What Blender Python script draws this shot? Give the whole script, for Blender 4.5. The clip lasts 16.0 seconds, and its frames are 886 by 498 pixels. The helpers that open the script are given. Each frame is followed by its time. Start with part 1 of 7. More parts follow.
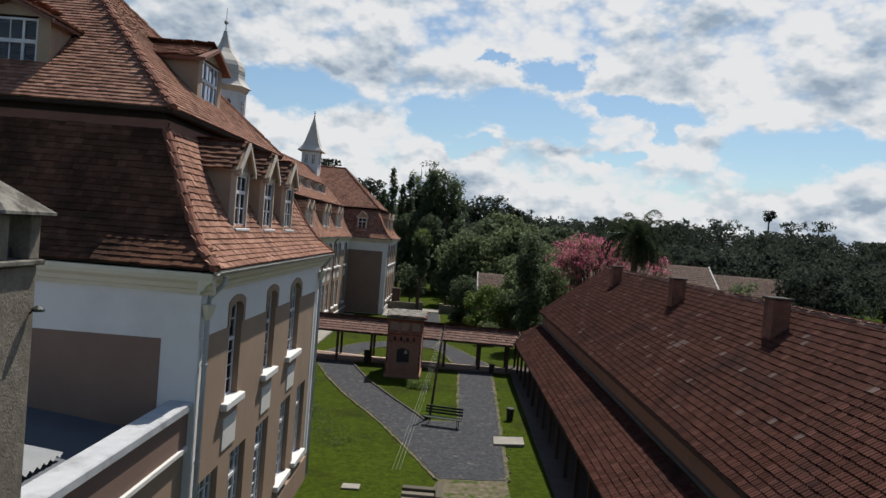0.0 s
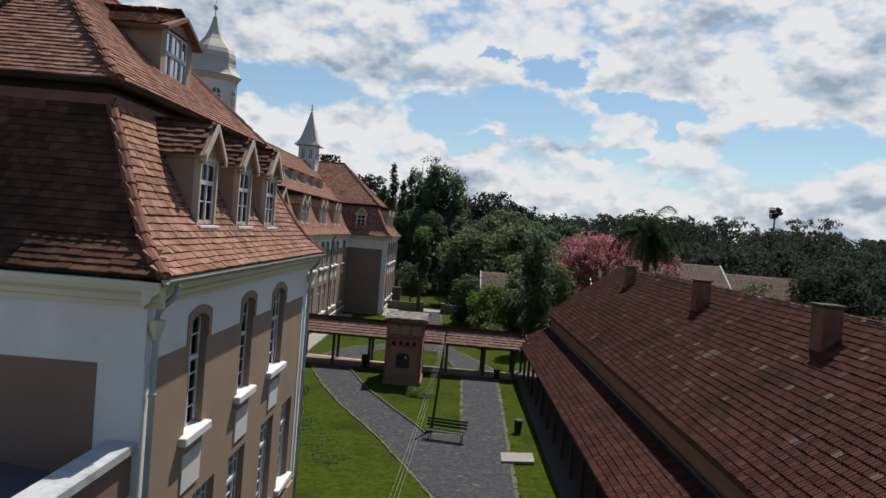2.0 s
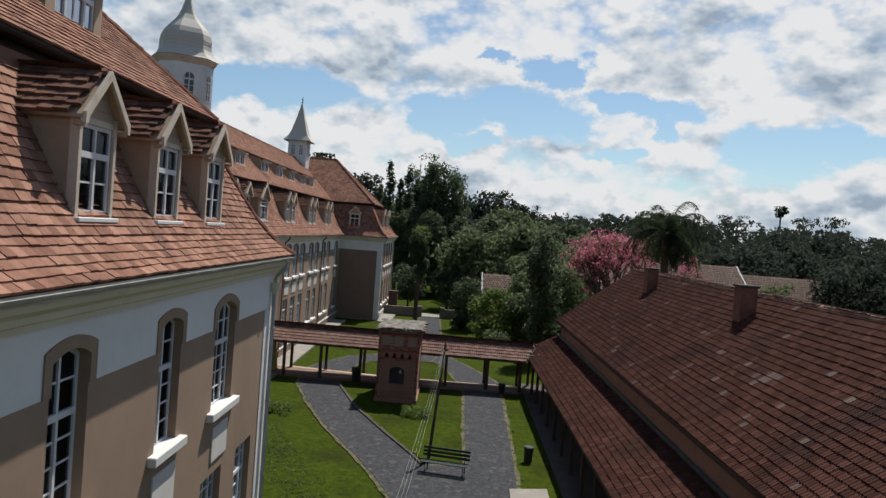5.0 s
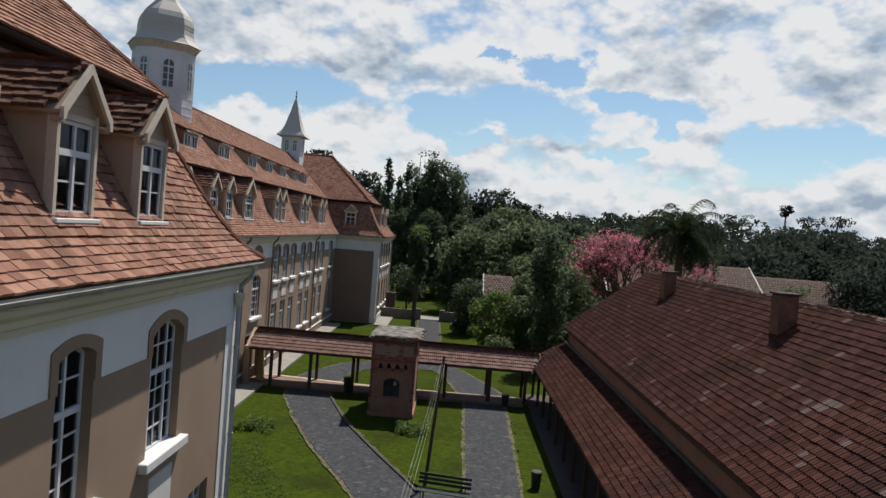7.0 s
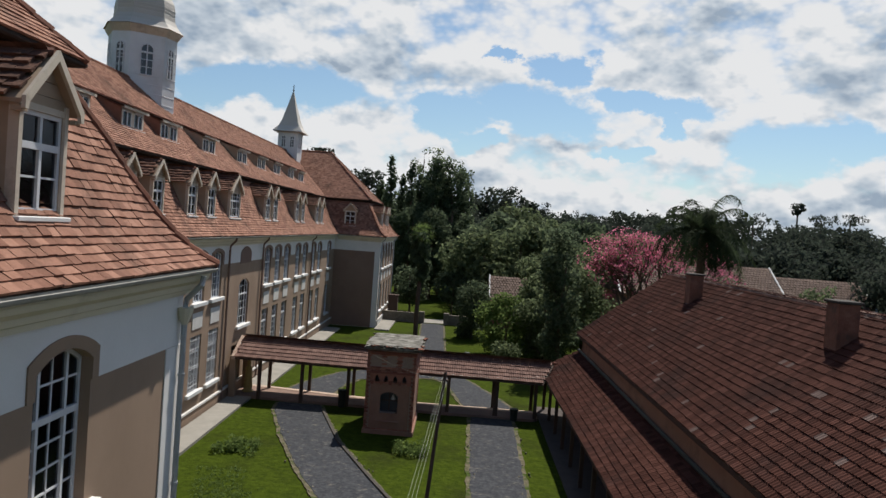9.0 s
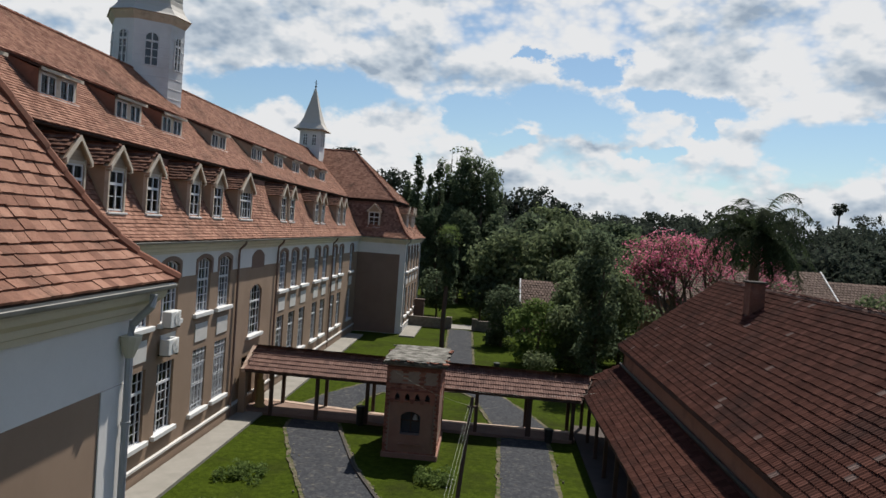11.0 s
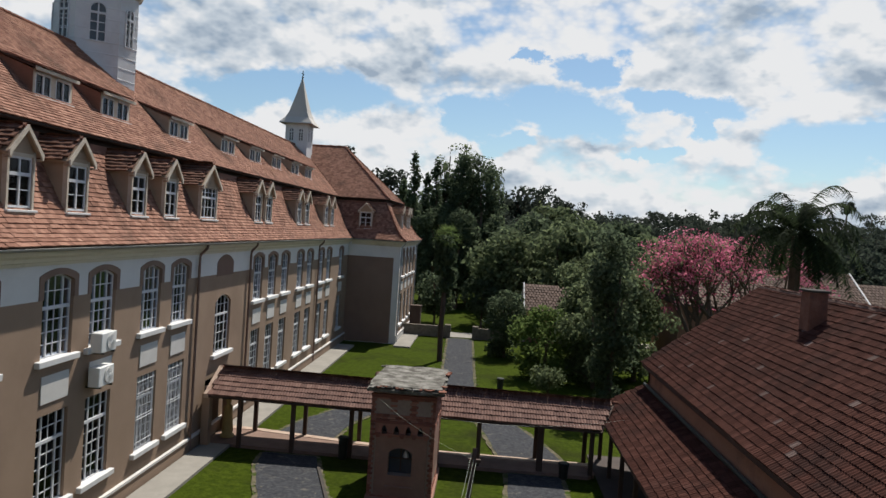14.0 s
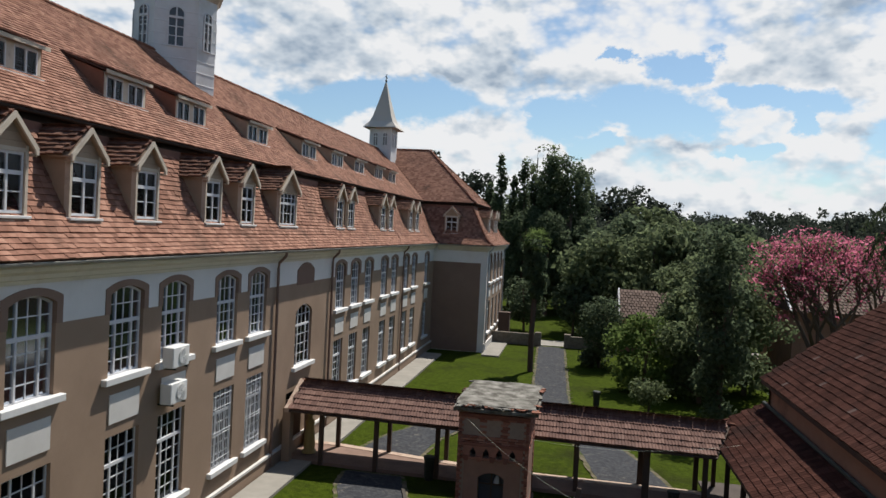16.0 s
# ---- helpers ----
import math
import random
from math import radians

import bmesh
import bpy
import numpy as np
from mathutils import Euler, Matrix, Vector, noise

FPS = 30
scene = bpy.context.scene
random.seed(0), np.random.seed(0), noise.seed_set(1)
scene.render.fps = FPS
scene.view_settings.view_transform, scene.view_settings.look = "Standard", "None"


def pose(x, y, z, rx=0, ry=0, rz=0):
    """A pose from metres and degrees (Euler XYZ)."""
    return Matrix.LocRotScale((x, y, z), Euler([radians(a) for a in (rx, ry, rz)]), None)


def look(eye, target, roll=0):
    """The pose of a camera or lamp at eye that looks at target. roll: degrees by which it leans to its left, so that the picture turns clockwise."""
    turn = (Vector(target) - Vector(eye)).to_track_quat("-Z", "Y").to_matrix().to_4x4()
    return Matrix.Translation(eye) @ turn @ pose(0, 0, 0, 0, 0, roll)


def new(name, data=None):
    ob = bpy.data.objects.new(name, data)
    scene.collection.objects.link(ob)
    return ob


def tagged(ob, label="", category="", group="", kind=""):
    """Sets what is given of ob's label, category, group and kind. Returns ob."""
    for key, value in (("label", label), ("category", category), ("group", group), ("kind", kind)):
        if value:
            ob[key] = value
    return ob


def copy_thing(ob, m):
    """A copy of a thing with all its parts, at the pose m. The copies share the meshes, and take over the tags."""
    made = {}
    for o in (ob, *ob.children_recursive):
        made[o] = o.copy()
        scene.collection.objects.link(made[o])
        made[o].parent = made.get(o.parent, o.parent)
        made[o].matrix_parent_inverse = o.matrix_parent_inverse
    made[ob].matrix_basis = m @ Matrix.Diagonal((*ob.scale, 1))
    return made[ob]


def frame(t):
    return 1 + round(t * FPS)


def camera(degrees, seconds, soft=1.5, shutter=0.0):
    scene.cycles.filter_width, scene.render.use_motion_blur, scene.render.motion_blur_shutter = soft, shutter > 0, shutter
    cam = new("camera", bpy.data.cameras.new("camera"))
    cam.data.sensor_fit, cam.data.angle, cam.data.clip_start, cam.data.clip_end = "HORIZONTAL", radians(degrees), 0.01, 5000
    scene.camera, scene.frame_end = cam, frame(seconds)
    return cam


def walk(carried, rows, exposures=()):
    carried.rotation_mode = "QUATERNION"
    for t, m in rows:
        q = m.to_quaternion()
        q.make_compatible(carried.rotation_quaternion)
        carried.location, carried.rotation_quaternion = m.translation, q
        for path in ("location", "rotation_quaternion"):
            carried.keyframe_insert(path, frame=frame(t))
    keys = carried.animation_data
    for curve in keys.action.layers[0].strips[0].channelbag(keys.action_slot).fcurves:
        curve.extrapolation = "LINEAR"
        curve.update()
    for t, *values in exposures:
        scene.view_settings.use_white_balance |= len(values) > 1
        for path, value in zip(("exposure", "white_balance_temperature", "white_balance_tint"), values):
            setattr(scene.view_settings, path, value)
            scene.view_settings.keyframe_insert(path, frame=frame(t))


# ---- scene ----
cam = camera(63.2, 16.0)
PATH = [
    (0, (11.691, -45.447, 9.081), (11.667, -43.448, 9.038), 4.6),
    (0.5, (11.674, -44.783, 9.061), (11.649, -42.784, 9.015), 4.4),
    (1, (11.652, -44.037, 9.085), (11.627, -42.038, 9.037), 4.5),
    (1.5, (11.632, -43.373, 9.113), (11.607, -41.373, 9.063), 4.6),
    (2, (11.586, -42.588, 9.097), (11.559, -40.589, 9.046), 4.6),
    (2.5, (11.561, -41.753, 9.071), (11.534, -39.754, 9.02), 4.5),
    (3, (11.555, -40.929, 9.051), (11.528, -38.93, 9.0), 4.5),
    (3.5, (11.526, -40.121, 9.034), (11.5, -38.122, 8.983), 4.5),
    (4, (11.568, -39.308, 9.004), (11.541, -37.309, 8.953), 4.5),
    (4.2, (11.599, -39.024, 8.981), (11.574, -37.024, 8.934), 4.4),
    (6.5, (11.601, -35.5, 9.016), (11.574, -33.501, 8.965), 4.3),
    (7, (11.638, -34.694, 9.031), (11.61, -32.695, 8.98), 4.4),
    (7.5, (11.678, -33.879, 9.045), (11.649, -31.88, 8.994), 4.5),
    (8, (11.723, -33.099, 9.043), (11.695, -31.1, 8.991), 4.4),
    (8.5, (11.776, -32.26, 9.036), (11.749, -30.261, 8.985), 4.4),
    (9, (11.773, -31.379, 9.015), (11.728, -29.38, 8.962), 4.2),
    (9.5, (11.71, -30.498, 9.028), (11.602, -28.502, 8.97), 4.3),
    (12, (11.769, -26.476, 9.064), (11.641, -24.481, 9.01), 4.1),
    (12.5, (11.712, -25.584, 9.03), (11.586, -23.588, 8.976), 3.9),
    (13, (11.718, -24.745, 9.009), (11.591, -22.75, 8.956), 3.9),
    (13.5, (11.677, -23.998, 9.025), (11.552, -22.003, 8.972), 3.8),
    (14, (11.597, -23.185, 9.014), (11.473, -21.189, 8.963), 3.8),
    (14.5, (11.536, -22.524, 9.022), (11.393, -20.529, 8.972), 3.6),
    (15, (11.441, -21.935, 9.021), (11.261, -19.944, 8.971), 3.5),
    (15.5, (11.424, -21.504, 8.992), (11.162, -19.521, 8.941), 3.2),
    (16, (11.325, -21.041, 8.978), (10.961, -19.075, 8.926), 2.9),
]
walk(cam, [(t, look(eye, target, roll)) for t, eye, target, roll in PATH], [(0, 0.25), (12, 0.27), (14, 0.3), (16, 0.36)])

# ---- world, sun ----
SUN_WAY = Vector((0.95, 2.33, 4.1)).normalized()
SUN_EL = math.asin(SUN_WAY.z)
SUN_AZ = math.atan2(SUN_WAY.x, SUN_WAY.y)


def build_world():
    w = bpy.data.worlds.new("sky")
    scene.world = w
    w.use_nodes = True
    nt = w.node_tree
    nt.nodes.clear()
    N, K = nt.nodes.new, nt.links.new
    out, bg = N("ShaderNodeOutputWorld"), N("ShaderNodeBackground")
    sky = N("ShaderNodeTexSky")
    sky.sky_type, sky.sun_disc = "NISHITA", False
    sky.sun_elevation, sky.sun_rotation = SUN_EL, SUN_AZ
    sky.air_density, sky.dust_density = 1.0, 0.6
    co = N("ShaderNodeTexCoord")
    sep = N("ShaderNodeSeparateXYZ")
    K(co.outputs["Generated"], sep.inputs[0])

    def m(op, a, b=None, c=None, clamp=False):
        n = N("ShaderNodeMath")
        n.operation, n.use_clamp = op, clamp
        for i, v in enumerate((a, b, c)):
            if v is None:
                continue
            if isinstance(v, (int, float)):
                n.inputs[i].default_value = v
            else:
                K(v, n.inputs[i])
        return n.outputs[0]

    # heaps of cloud: one noise for where they stand, and the same a little nearer the sun for their lit and shaded sides
    zz = m("MAXIMUM", sep.outputs[2], 0.0)

    def spot(shift, stretch):
        mp = N("ShaderNodeMapping")
        mp.inputs["Location"].default_value, mp.inputs["Scale"].default_value = shift, stretch
        K(co.outputs["Generated"], mp.inputs[0])
        return mp.outputs[0]

    def noise(vec, scale, detail, rough, dist=0.0):
        n = N("ShaderNodeTexNoise")
        n.inputs["Scale"].default_value, n.inputs["Detail"].default_value = scale, detail
        n.inputs["Roughness"].default_value, n.inputs["Distortion"].default_value = rough, dist
        K(vec, n.inputs["Vector"])
        return n.outputs["Fac"]

    def smooth(v, lo, hi):
        n = N("ShaderNodeMapRange")
        n.interpolation_type = "SMOOTHSTEP"
        n.inputs["From Min"].default_value, n.inputs["From Max"].default_value = lo, hi
        K(v, n.inputs["Value"])
        return n.outputs["Result"]

    S = CLOUD_SEED

    def billow(vec, scale):
        n = N("ShaderNodeTexVoronoi")
        n.feature, n.inputs["Smoothness"].default_value = "SMOOTH_F1", 0.5
        n.inputs["Scale"].default_value, n.inputs["Detail"].default_value, n.inputs["Roughness"].default_value = scale, 3.0, 0.6
        K(vec, n.inputs["Vector"])
        return m("SUBTRACT", 0.98, n.outputs["Distance"])

    def heaps(lift):
        """The height of the cloud tops: broad swells, and rounded heads on them."""
        a = noise(spot((S + lift * 0.2, 0.3, 0.1 + lift), (1, 1, 1.9)), 6.0, 12, 0.56, 0.2)
        return m("ADD", m("MULTIPLY", a, 0.62), m("MULTIPLY", billow(spot((S + lift * 0.2, 0.3, 0.1 + lift), (1, 1, 1.6)), 15.0), 0.38))

    heap, toward = heaps(0.0), heaps(0.03)
    broad = noise(spot((S + 4.0, 1.3, 0.7), (1, 1, 2.6)), 2.2, 5, 0.5, 0.3)
    swell = noise(spot((S + 7.0, 3.3, 1.2), (1, 1, 2.0)), 5.5, 5, 0.5, 0.4)
    fine = noise(spot((S + 9.0, 2.3, 0.2), (1, 1, 1.7)), 22.0, 8, 0.6, 0.1)
    # the northern sky laid flat (east over north, height over north), its outlines ruffled by noise
    north_ = m("MAXIMUM", sep.outputs[1], 0.12)
    flat = N("ShaderNodeCombineXYZ")
    K(m("ADD", m("DIVIDE", sep.outputs[0], north_), m("MULTIPLY", m("SUBTRACT", noise(spot((S + 2.0, 0.9, 0.4), (1, 1, 1.5)), 7.0, 10, 0.62), 0.5), 0.24)), flat.inputs[0])
    K(m("ADD", m("DIVIDE", sep.outputs[2], north_), m("MULTIPLY", m("SUBTRACT", noise(spot((S + 6.0, 0.2, 0.8), (1, 1, 1.5)), 7.0, 10, 0.62), 0.5), 0.12)), flat.inputs[1])
    front = smooth(sep.outputs[1], 0.3, 0.62)

    def spread_of(spots):
        """How near a place is to the nearest of some oval spots (east, height, half width, half height)."""
        best = None
        for u, v, a, b in spots:
            mp, gr = N("ShaderNodeMapping"), N("ShaderNodeTexGradient")
            mp.vector_type, gr.gradient_type = "TEXTURE", "SPHERICAL"
            mp.inputs["Location"].default_value, mp.inputs["Scale"].default_value = (u, v, 0), (a * 1.5, b * 1.5, 1)
            K(flat.outputs[0], mp.inputs[0]), K(mp.outputs[0], gr.inputs[0])
            best = gr.outputs["Fac"] if best is None else m("MAXIMUM", best, gr.outputs["Fac"])
        return m("MULTIPLY", best, front)

    gap, dull, lit = spread_of(SKY_GAPS), spread_of(SKY_GREY), spread_of(SKY_WHITE)
    # closed cloud but for the gaps; more open away from the north and overhead
    open_ = m("ADD", m("MULTIPLY", m("SUBTRACT", 1.0, front), 0.13), m("MULTIPLY", smooth(zz, 0.42, 0.6), 0.25))
    dens = m("SUBTRACT", m("ADD", m("ADD", m("MULTIPLY", heap, 0.5), m("MULTIPLY", broad, 0.2)), 0.26), m("ADD", m("MULTIPLY", gap, 0.5), open_))
    dens = m("ADD", dens, m("MULTIPLY", m("SUBTRACT", 1.0, smooth(zz, 0.03, 0.1)), 0.08))
    alpha = smooth(m("ADD", dens, m("MULTIPLY", fine, 0.1)), CLOUD_EDGE - 0.02, CLOUD_EDGE + 0.16)
    side = m("ADD", m("MULTIPLY", m("SUBTRACT", heap, toward), 2.0), CLOUD_MEAN)
    rim = m("MULTIPLY", m("SUBTRACT", 1.0, smooth(dens, CLOUD_EDGE + 0.06, CLOUD_EDGE + 0.24)), 0.2)
    lum = m("ADD", m("ADD", side, rim), m("ADD", m("MULTIPLY", m("SUBTRACT", fine, 0.5), 0.3), m("MULTIPLY", m("SUBTRACT", swell, 0.5), 0.9)))
    lum = m("ADD", m("SUBTRACT", lum, m("MULTIPLY", dull, 0.6)), m("MULTIPLY", lit, 0.3))
    lum = m("SUBTRACT", lum, m("MULTIPLY", m("SUBTRACT", 1.0, smooth(zz, 0.02, 0.13)), 0.14))
    shade = N("ShaderNodeValToRGB")
    e = shade.color_ramp.elements
    e[0].position, e[0].color = 0.0, (0.4, 0.49, 0.6, 1)
    e[1].position, e[1].color = 0.7, (1.0, 1.0, 1.0, 1)
    mid_ = e.new(0.34)
    mid_.color = (0.68, 0.75, 0.82, 1)
    K(lum, shade.inputs[0])
    tint = N("ShaderNodeMix")
    tint.data_type, tint.blend_type = "RGBA", "MULTIPLY"
    tint.inputs[0].default_value = 1.0
    K(shade.outputs[0], tint.inputs["A"])
    tint.inputs["B"].default_value = CLOUD_LIGHT
    mix = N("ShaderNodeMix")
    mix.data_type = "RGBA"
    K(alpha, mix.inputs[0])
    clear = N("ShaderNodeMix")
    clear.data_type, clear.blend_type = "RGBA", "MULTIPLY"
    clear.inputs[0].default_value = 1.0
    K(sky.outputs[0], clear.inputs["A"])
    clear.inputs["B"].default_value = (1.02, 1.15, 1.2, 1)
    K(clear.outputs["Result"], mix.inputs["A"])
    K(tint.outputs["Result"], mix.inputs["B"])
    K(mix.outputs["Result"], bg.inputs[0])
    bg.inputs[1].default_value = SKY_STRENGTH
    K(bg.outputs[0], out.inputs[0])


SKY_STRENGTH, CLOUD_SEED, CLOUD_LIGHT, CLOUD_EDGE, CLOUD_MEAN = 0.07, 3.7, (9.4, 9.5, 9.65, 1), 0.4, 0.56
# blue gaps, grey undersides and sunlit heads of the northern sky: east, height, half width, half height
SKY_GAPS = [(-0.3, 0.181, 0.118, 0.025), (-0.027, 0.158, 0.043, 0.035), (0.007, 0.119, 0.035, 0.013), (0.126, 0.242, 0.033, 0.02), (0.054, 0.241, 0.019, 0.009), (0.085, 0.17, 0.059, 0.027),
            (0.231, 0.197, 0.075, 0.014), (0.251, 0.169, 0.017, 0.02), (0.196, 0.129, 0.035, 0.008), (0.441, 0.146, 0.067, 0.039), (0.54, 0.165, 0.055, 0.027)]
SKY_GREY = [(-0.345, 0.259, 0.118, 0.051), (-0.1, 0.238, 0.094, 0.028), (-0.16, 0.152, 0.043, 0.022), (0.265, 0.257, 0.09, 0.043), (0.515, 0.229, 0.094, 0.035), (0.556, 0.282, 0.055, 0.055),
            (0.32, 0.157, 0.055, 0.018), (0.143, 0.136, 0.063, 0.012), (0.56, 0.072, 0.047, 0.014), (0.352, 0.321, 0.063, 0.025), (-0.209, 0.219, 0.055, 0.02)]
SKY_WHITE = [(0.146, 0.283, 0.094, 0.047), (0.401, 0.248, 0.043, 0.039), (0.305, 0.19, 0.039, 0.014), (0.531, 0.135, 0.039, 0.02), (0.032, 0.155, 0.047, 0.02), (-0.235, 0.154, 0.071, 0.031), (-0.154, 0.113, 0.071, 0.024)]
build_world()
sun = new("sun", bpy.data.lights.new("sun", "SUN"))
sun.data.energy, sun.data.angle, sun.data.color = 4.8, radians(0.55), (1.0, 0.95, 0.87)
sun.matrix_world = look(SUN_WAY * 60, (0, 0, 0))

# ---- materials ----
MATS = {}


def material(name, cols, rough=0.8, scale=3.0, fine=40.0, bump=0.2, bump_d=0.01, island=False, metal=0.0, spec=0.35, stain=None,
             stain_scale=0.7, stain_at=(0.52, 0.7), detail=6, stretch=(1, 1, 1)):
    """A surface with two scales of variation: cols are spread by noise, by island and by object; stain is laid in large soft patches."""
    if name in MATS:
        return MATS[name]
    mt = bpy.data.materials.new(name)
    MATS[name] = mt
    mt.use_nodes = True
    nt = mt.node_tree
    N, K = nt.nodes.new, nt.links.new
    b = nt.nodes["Principled BSDF"]
    b.inputs["Roughness"].default_value, b.inputs["Metallic"].default_value = rough, metal
    b.inputs["Specular IOR Level"].default_value = spec
    geo = N("ShaderNodeNewGeometry")
    vec = geo.outputs["Position"]
    if stretch != (1, 1, 1):
        mp = N("ShaderNodeMapping")
        mp.inputs["Scale"].default_value = stretch
        K(vec, mp.inputs[0])
        vec = mp.outputs[0]

    def noise(s, d=detail, r=0.6):
        n = N("ShaderNodeTexNoise")
        n.inputs["Scale"].default_value, n.inputs["Detail"].default_value, n.inputs["Roughness"].default_value = s, d, r
        K(vec, n.inputs["Vector"])
        return n.outputs["Fac"]

    def m(op, a, c=None):
        n = N("ShaderNodeMath")
        n.operation = op
        for i, v in enumerate((a, c)):
            if v is None:
                continue
            if isinstance(v, (int, float)):
                n.inputs[i].default_value = v
            else:
                K(v, n.inputs[i])
        return n.outputs[0]

    big, small = noise(scale), noise(fine, 4)
    fac = m("ADD", m("MULTIPLY", big, 0.65), m("MULTIPLY", small, 0.35))
    if island:
        info = N("ShaderNodeObjectInfo")
        r = m("FRACT", m("ADD", geo.outputs["Random Per Island"], info.outputs["Random"]))
        fac = m("ADD", m("MULTIPLY", r, island), m("MULTIPLY", fac, 1 - island))
    ramp = N("ShaderNodeValToRGB")
    els = ramp.color_ramp.elements
    lo, hi = (0.08, 0.92) if island else (0.3, 0.7)
    while len(els) < len(cols):
        els.new(0.5)
    for i, c in enumerate(cols):
        els[i].position = lo + (hi - lo) * i / max(1, len(cols) - 1)
        els[i].color = (*c, 1)
    K(fac, ramp.inputs[0])
    col = ramp.outputs[0]
    if stain:
        r2 = N("ShaderNodeValToRGB")
        r2.color_ramp.elements[0].position, r2.color_ramp.elements[1].position = stain_at
        K(m("ADD", m("MULTIPLY", noise(stain_scale, 8, 0.65), 0.8), m("MULTIPLY", small, 0.2)), r2.inputs[0])
        mx = N("ShaderNodeMix")
        mx.data_type = "RGBA"
        K(r2.outputs[0], mx.inputs[0]), K(col, mx.inputs["A"])
        mx.inputs["B"].default_value = (*stain, 1)
        col = mx.outputs["Result"]
    K(col, b.inputs["Base Color"])
    if bump:
        bp = N("ShaderNodeBump")
        bp.inputs["Strength"].default_value, bp.inputs["Distance"].default_value = bump, bump_d
        K(fac if not island else m("ADD", small, big), bp.inputs["Height"])
        K(bp.outputs[0], b.inputs["Normal"])
    return mt


def glass_material():
    mt = bpy.data.materials.new("glass")
    mt.use_nodes = True
    nt = mt.node_tree
    nt.nodes.clear()
    N, K = nt.nodes.new, nt.links.new
    out, mix, tr, gl, fr = N("ShaderNodeOutputMaterial"), N("ShaderNodeMixShader"), N("ShaderNodeBsdfTransparent"), N("ShaderNodeBsdfGlossy"), N("ShaderNodeFresnel")
    fr.inputs[0].default_value = 1.5
    tr.inputs[0].default_value = (0.32, 0.34, 0.36, 1)
    gl.inputs["Roughness"].default_value = 0.12
    gl.inputs["Color"].default_value = (0.4, 0.45, 0.53, 1)
    K(fr.outputs[0], mix.inputs[0]), K(tr.outputs[0], mix.inputs[1]), K(gl.outputs[0], mix.inputs[2]), K(mix.outputs[0], out.inputs[0])
    return mt


def leaf_material(name, cols, rough=0.8, trans=0.5):
    mt = material(name, cols, rough=rough, scale=0.6, fine=6.0, bump=0, island=0.55, spec=0.08)
    b = mt.node_tree.nodes["Principled BSDF"]
    nt = mt.node_tree
    tr, mx = nt.nodes.new("ShaderNodeBsdfTranslucent"), nt.nodes.new("ShaderNodeMixShader")
    mx.inputs[0].default_value = trans
    hs = nt.nodes.new("ShaderNodeHueSaturation")
    hs.inputs["Value"].default_value = 1.6
    hs.inputs["Saturation"].default_value = 0.9
    nt.links.new(b.inputs["Base Color"].links[0].from_socket, hs.inputs["Color"])
    nt.links.new(hs.outputs[0], tr.inputs[0])
    nt.links.new(b.outputs[0], mx.inputs[1]), nt.links.new(tr.outputs[0], mx.inputs[2])
    nt.links.new(mx.outputs[0], nt.nodes["Material Output"].inputs[0])
    return mt


TILE = material("plain_clay_tile", [(0.058, 0.03, 0.023), (0.155, 0.076, 0.053), (0.245, 0.125, 0.088), (0.335, 0.185, 0.132), (0.52, 0.335, 0.255)], rough=0.85, scale=2.6, fine=20, island=0.36, spec=0.1,
                stain=(0.1, 0.057, 0.042), stain_scale=0.6, stain_at=(0.52, 0.68), bump=0.9, bump_d=0.02)
TILE_OLD = material("roman_clay_tile", [(0.028, 0.0108, 0.0078), (0.051, 0.0195, 0.0142), (0.07, 0.0275, 0.02), (0.094, 0.039, 0.029), (0.145, 0.07, 0.055)], rough=0.85, scale=1.6, fine=22, island=0.45, spec=0.06,
                    stain=(0.02, 0.014, 0.013), stain_scale=0.4, stain_at=(0.5, 0.72), bump=0.5, bump_d=0.012)
# moss stains, on tile colours also darkened for the south slope's shade
TILE_MOSS_SHADE = material("mossy_shaded_clay_tile", [(0.04, 0.02, 0.014), (0.085, 0.04, 0.026), (0.14, 0.066, 0.042), (0.2, 0.1, 0.066)], rough=0.9, scale=2.6, fine=20, island=0.4, spec=0.08, stain=(0.035, 0.02, 0.014), stain_scale=0.8, stain_at=(0.42, 0.62), bump=0.9, bump_d=0.02)
TILE_DORMER = material("dormer_clay_tile", [(0.04, 0.022, 0.017), (0.105, 0.055, 0.04), (0.17, 0.09, 0.064), (0.25, 0.145, 0.105)], rough=0.88, scale=2.6, fine=20, island=0.4, spec=0.1, stain=(0.055, 0.034, 0.027), stain_scale=1.2, stain_at=(0.5, 0.66), bump=0.9, bump_d=0.02)
TILE_PALE = material("pale_new_tile", [(0.075, 0.044, 0.036), (0.14, 0.09, 0.076)], rough=0.85, island=0.4)
CAP = material("ridge_cap_clay", [(0.11, 0.045, 0.03), (0.19, 0.078, 0.05), (0.27, 0.125, 0.085)], rough=0.85, scale=2, fine=25, island=0.4, stain=(0.06, 0.036, 0.027), stain_at=(0.48, 0.66), spec=0.15)
# near-black, with the shadow under the upper eave put into the colour
SOFFIT = material("soffit_shadow_paint", [(0.022, 0.015, 0.012), (0.04, 0.027, 0.021)], rough=0.95, scale=2, fine=30)
UNDER = material("roof_boarding", [(0.05, 0.03, 0.022), (0.09, 0.05, 0.035)], rough=0.95)
BROWN = material("brown_render", [(0.245, 0.17, 0.118), (0.3, 0.21, 0.148)], rough=0.9, scale=0.8, fine=60, bump=0.25, bump_d=0.006, stain=(0.2, 0.135, 0.095), stain_scale=0.35, stain_at=(0.5, 0.8))
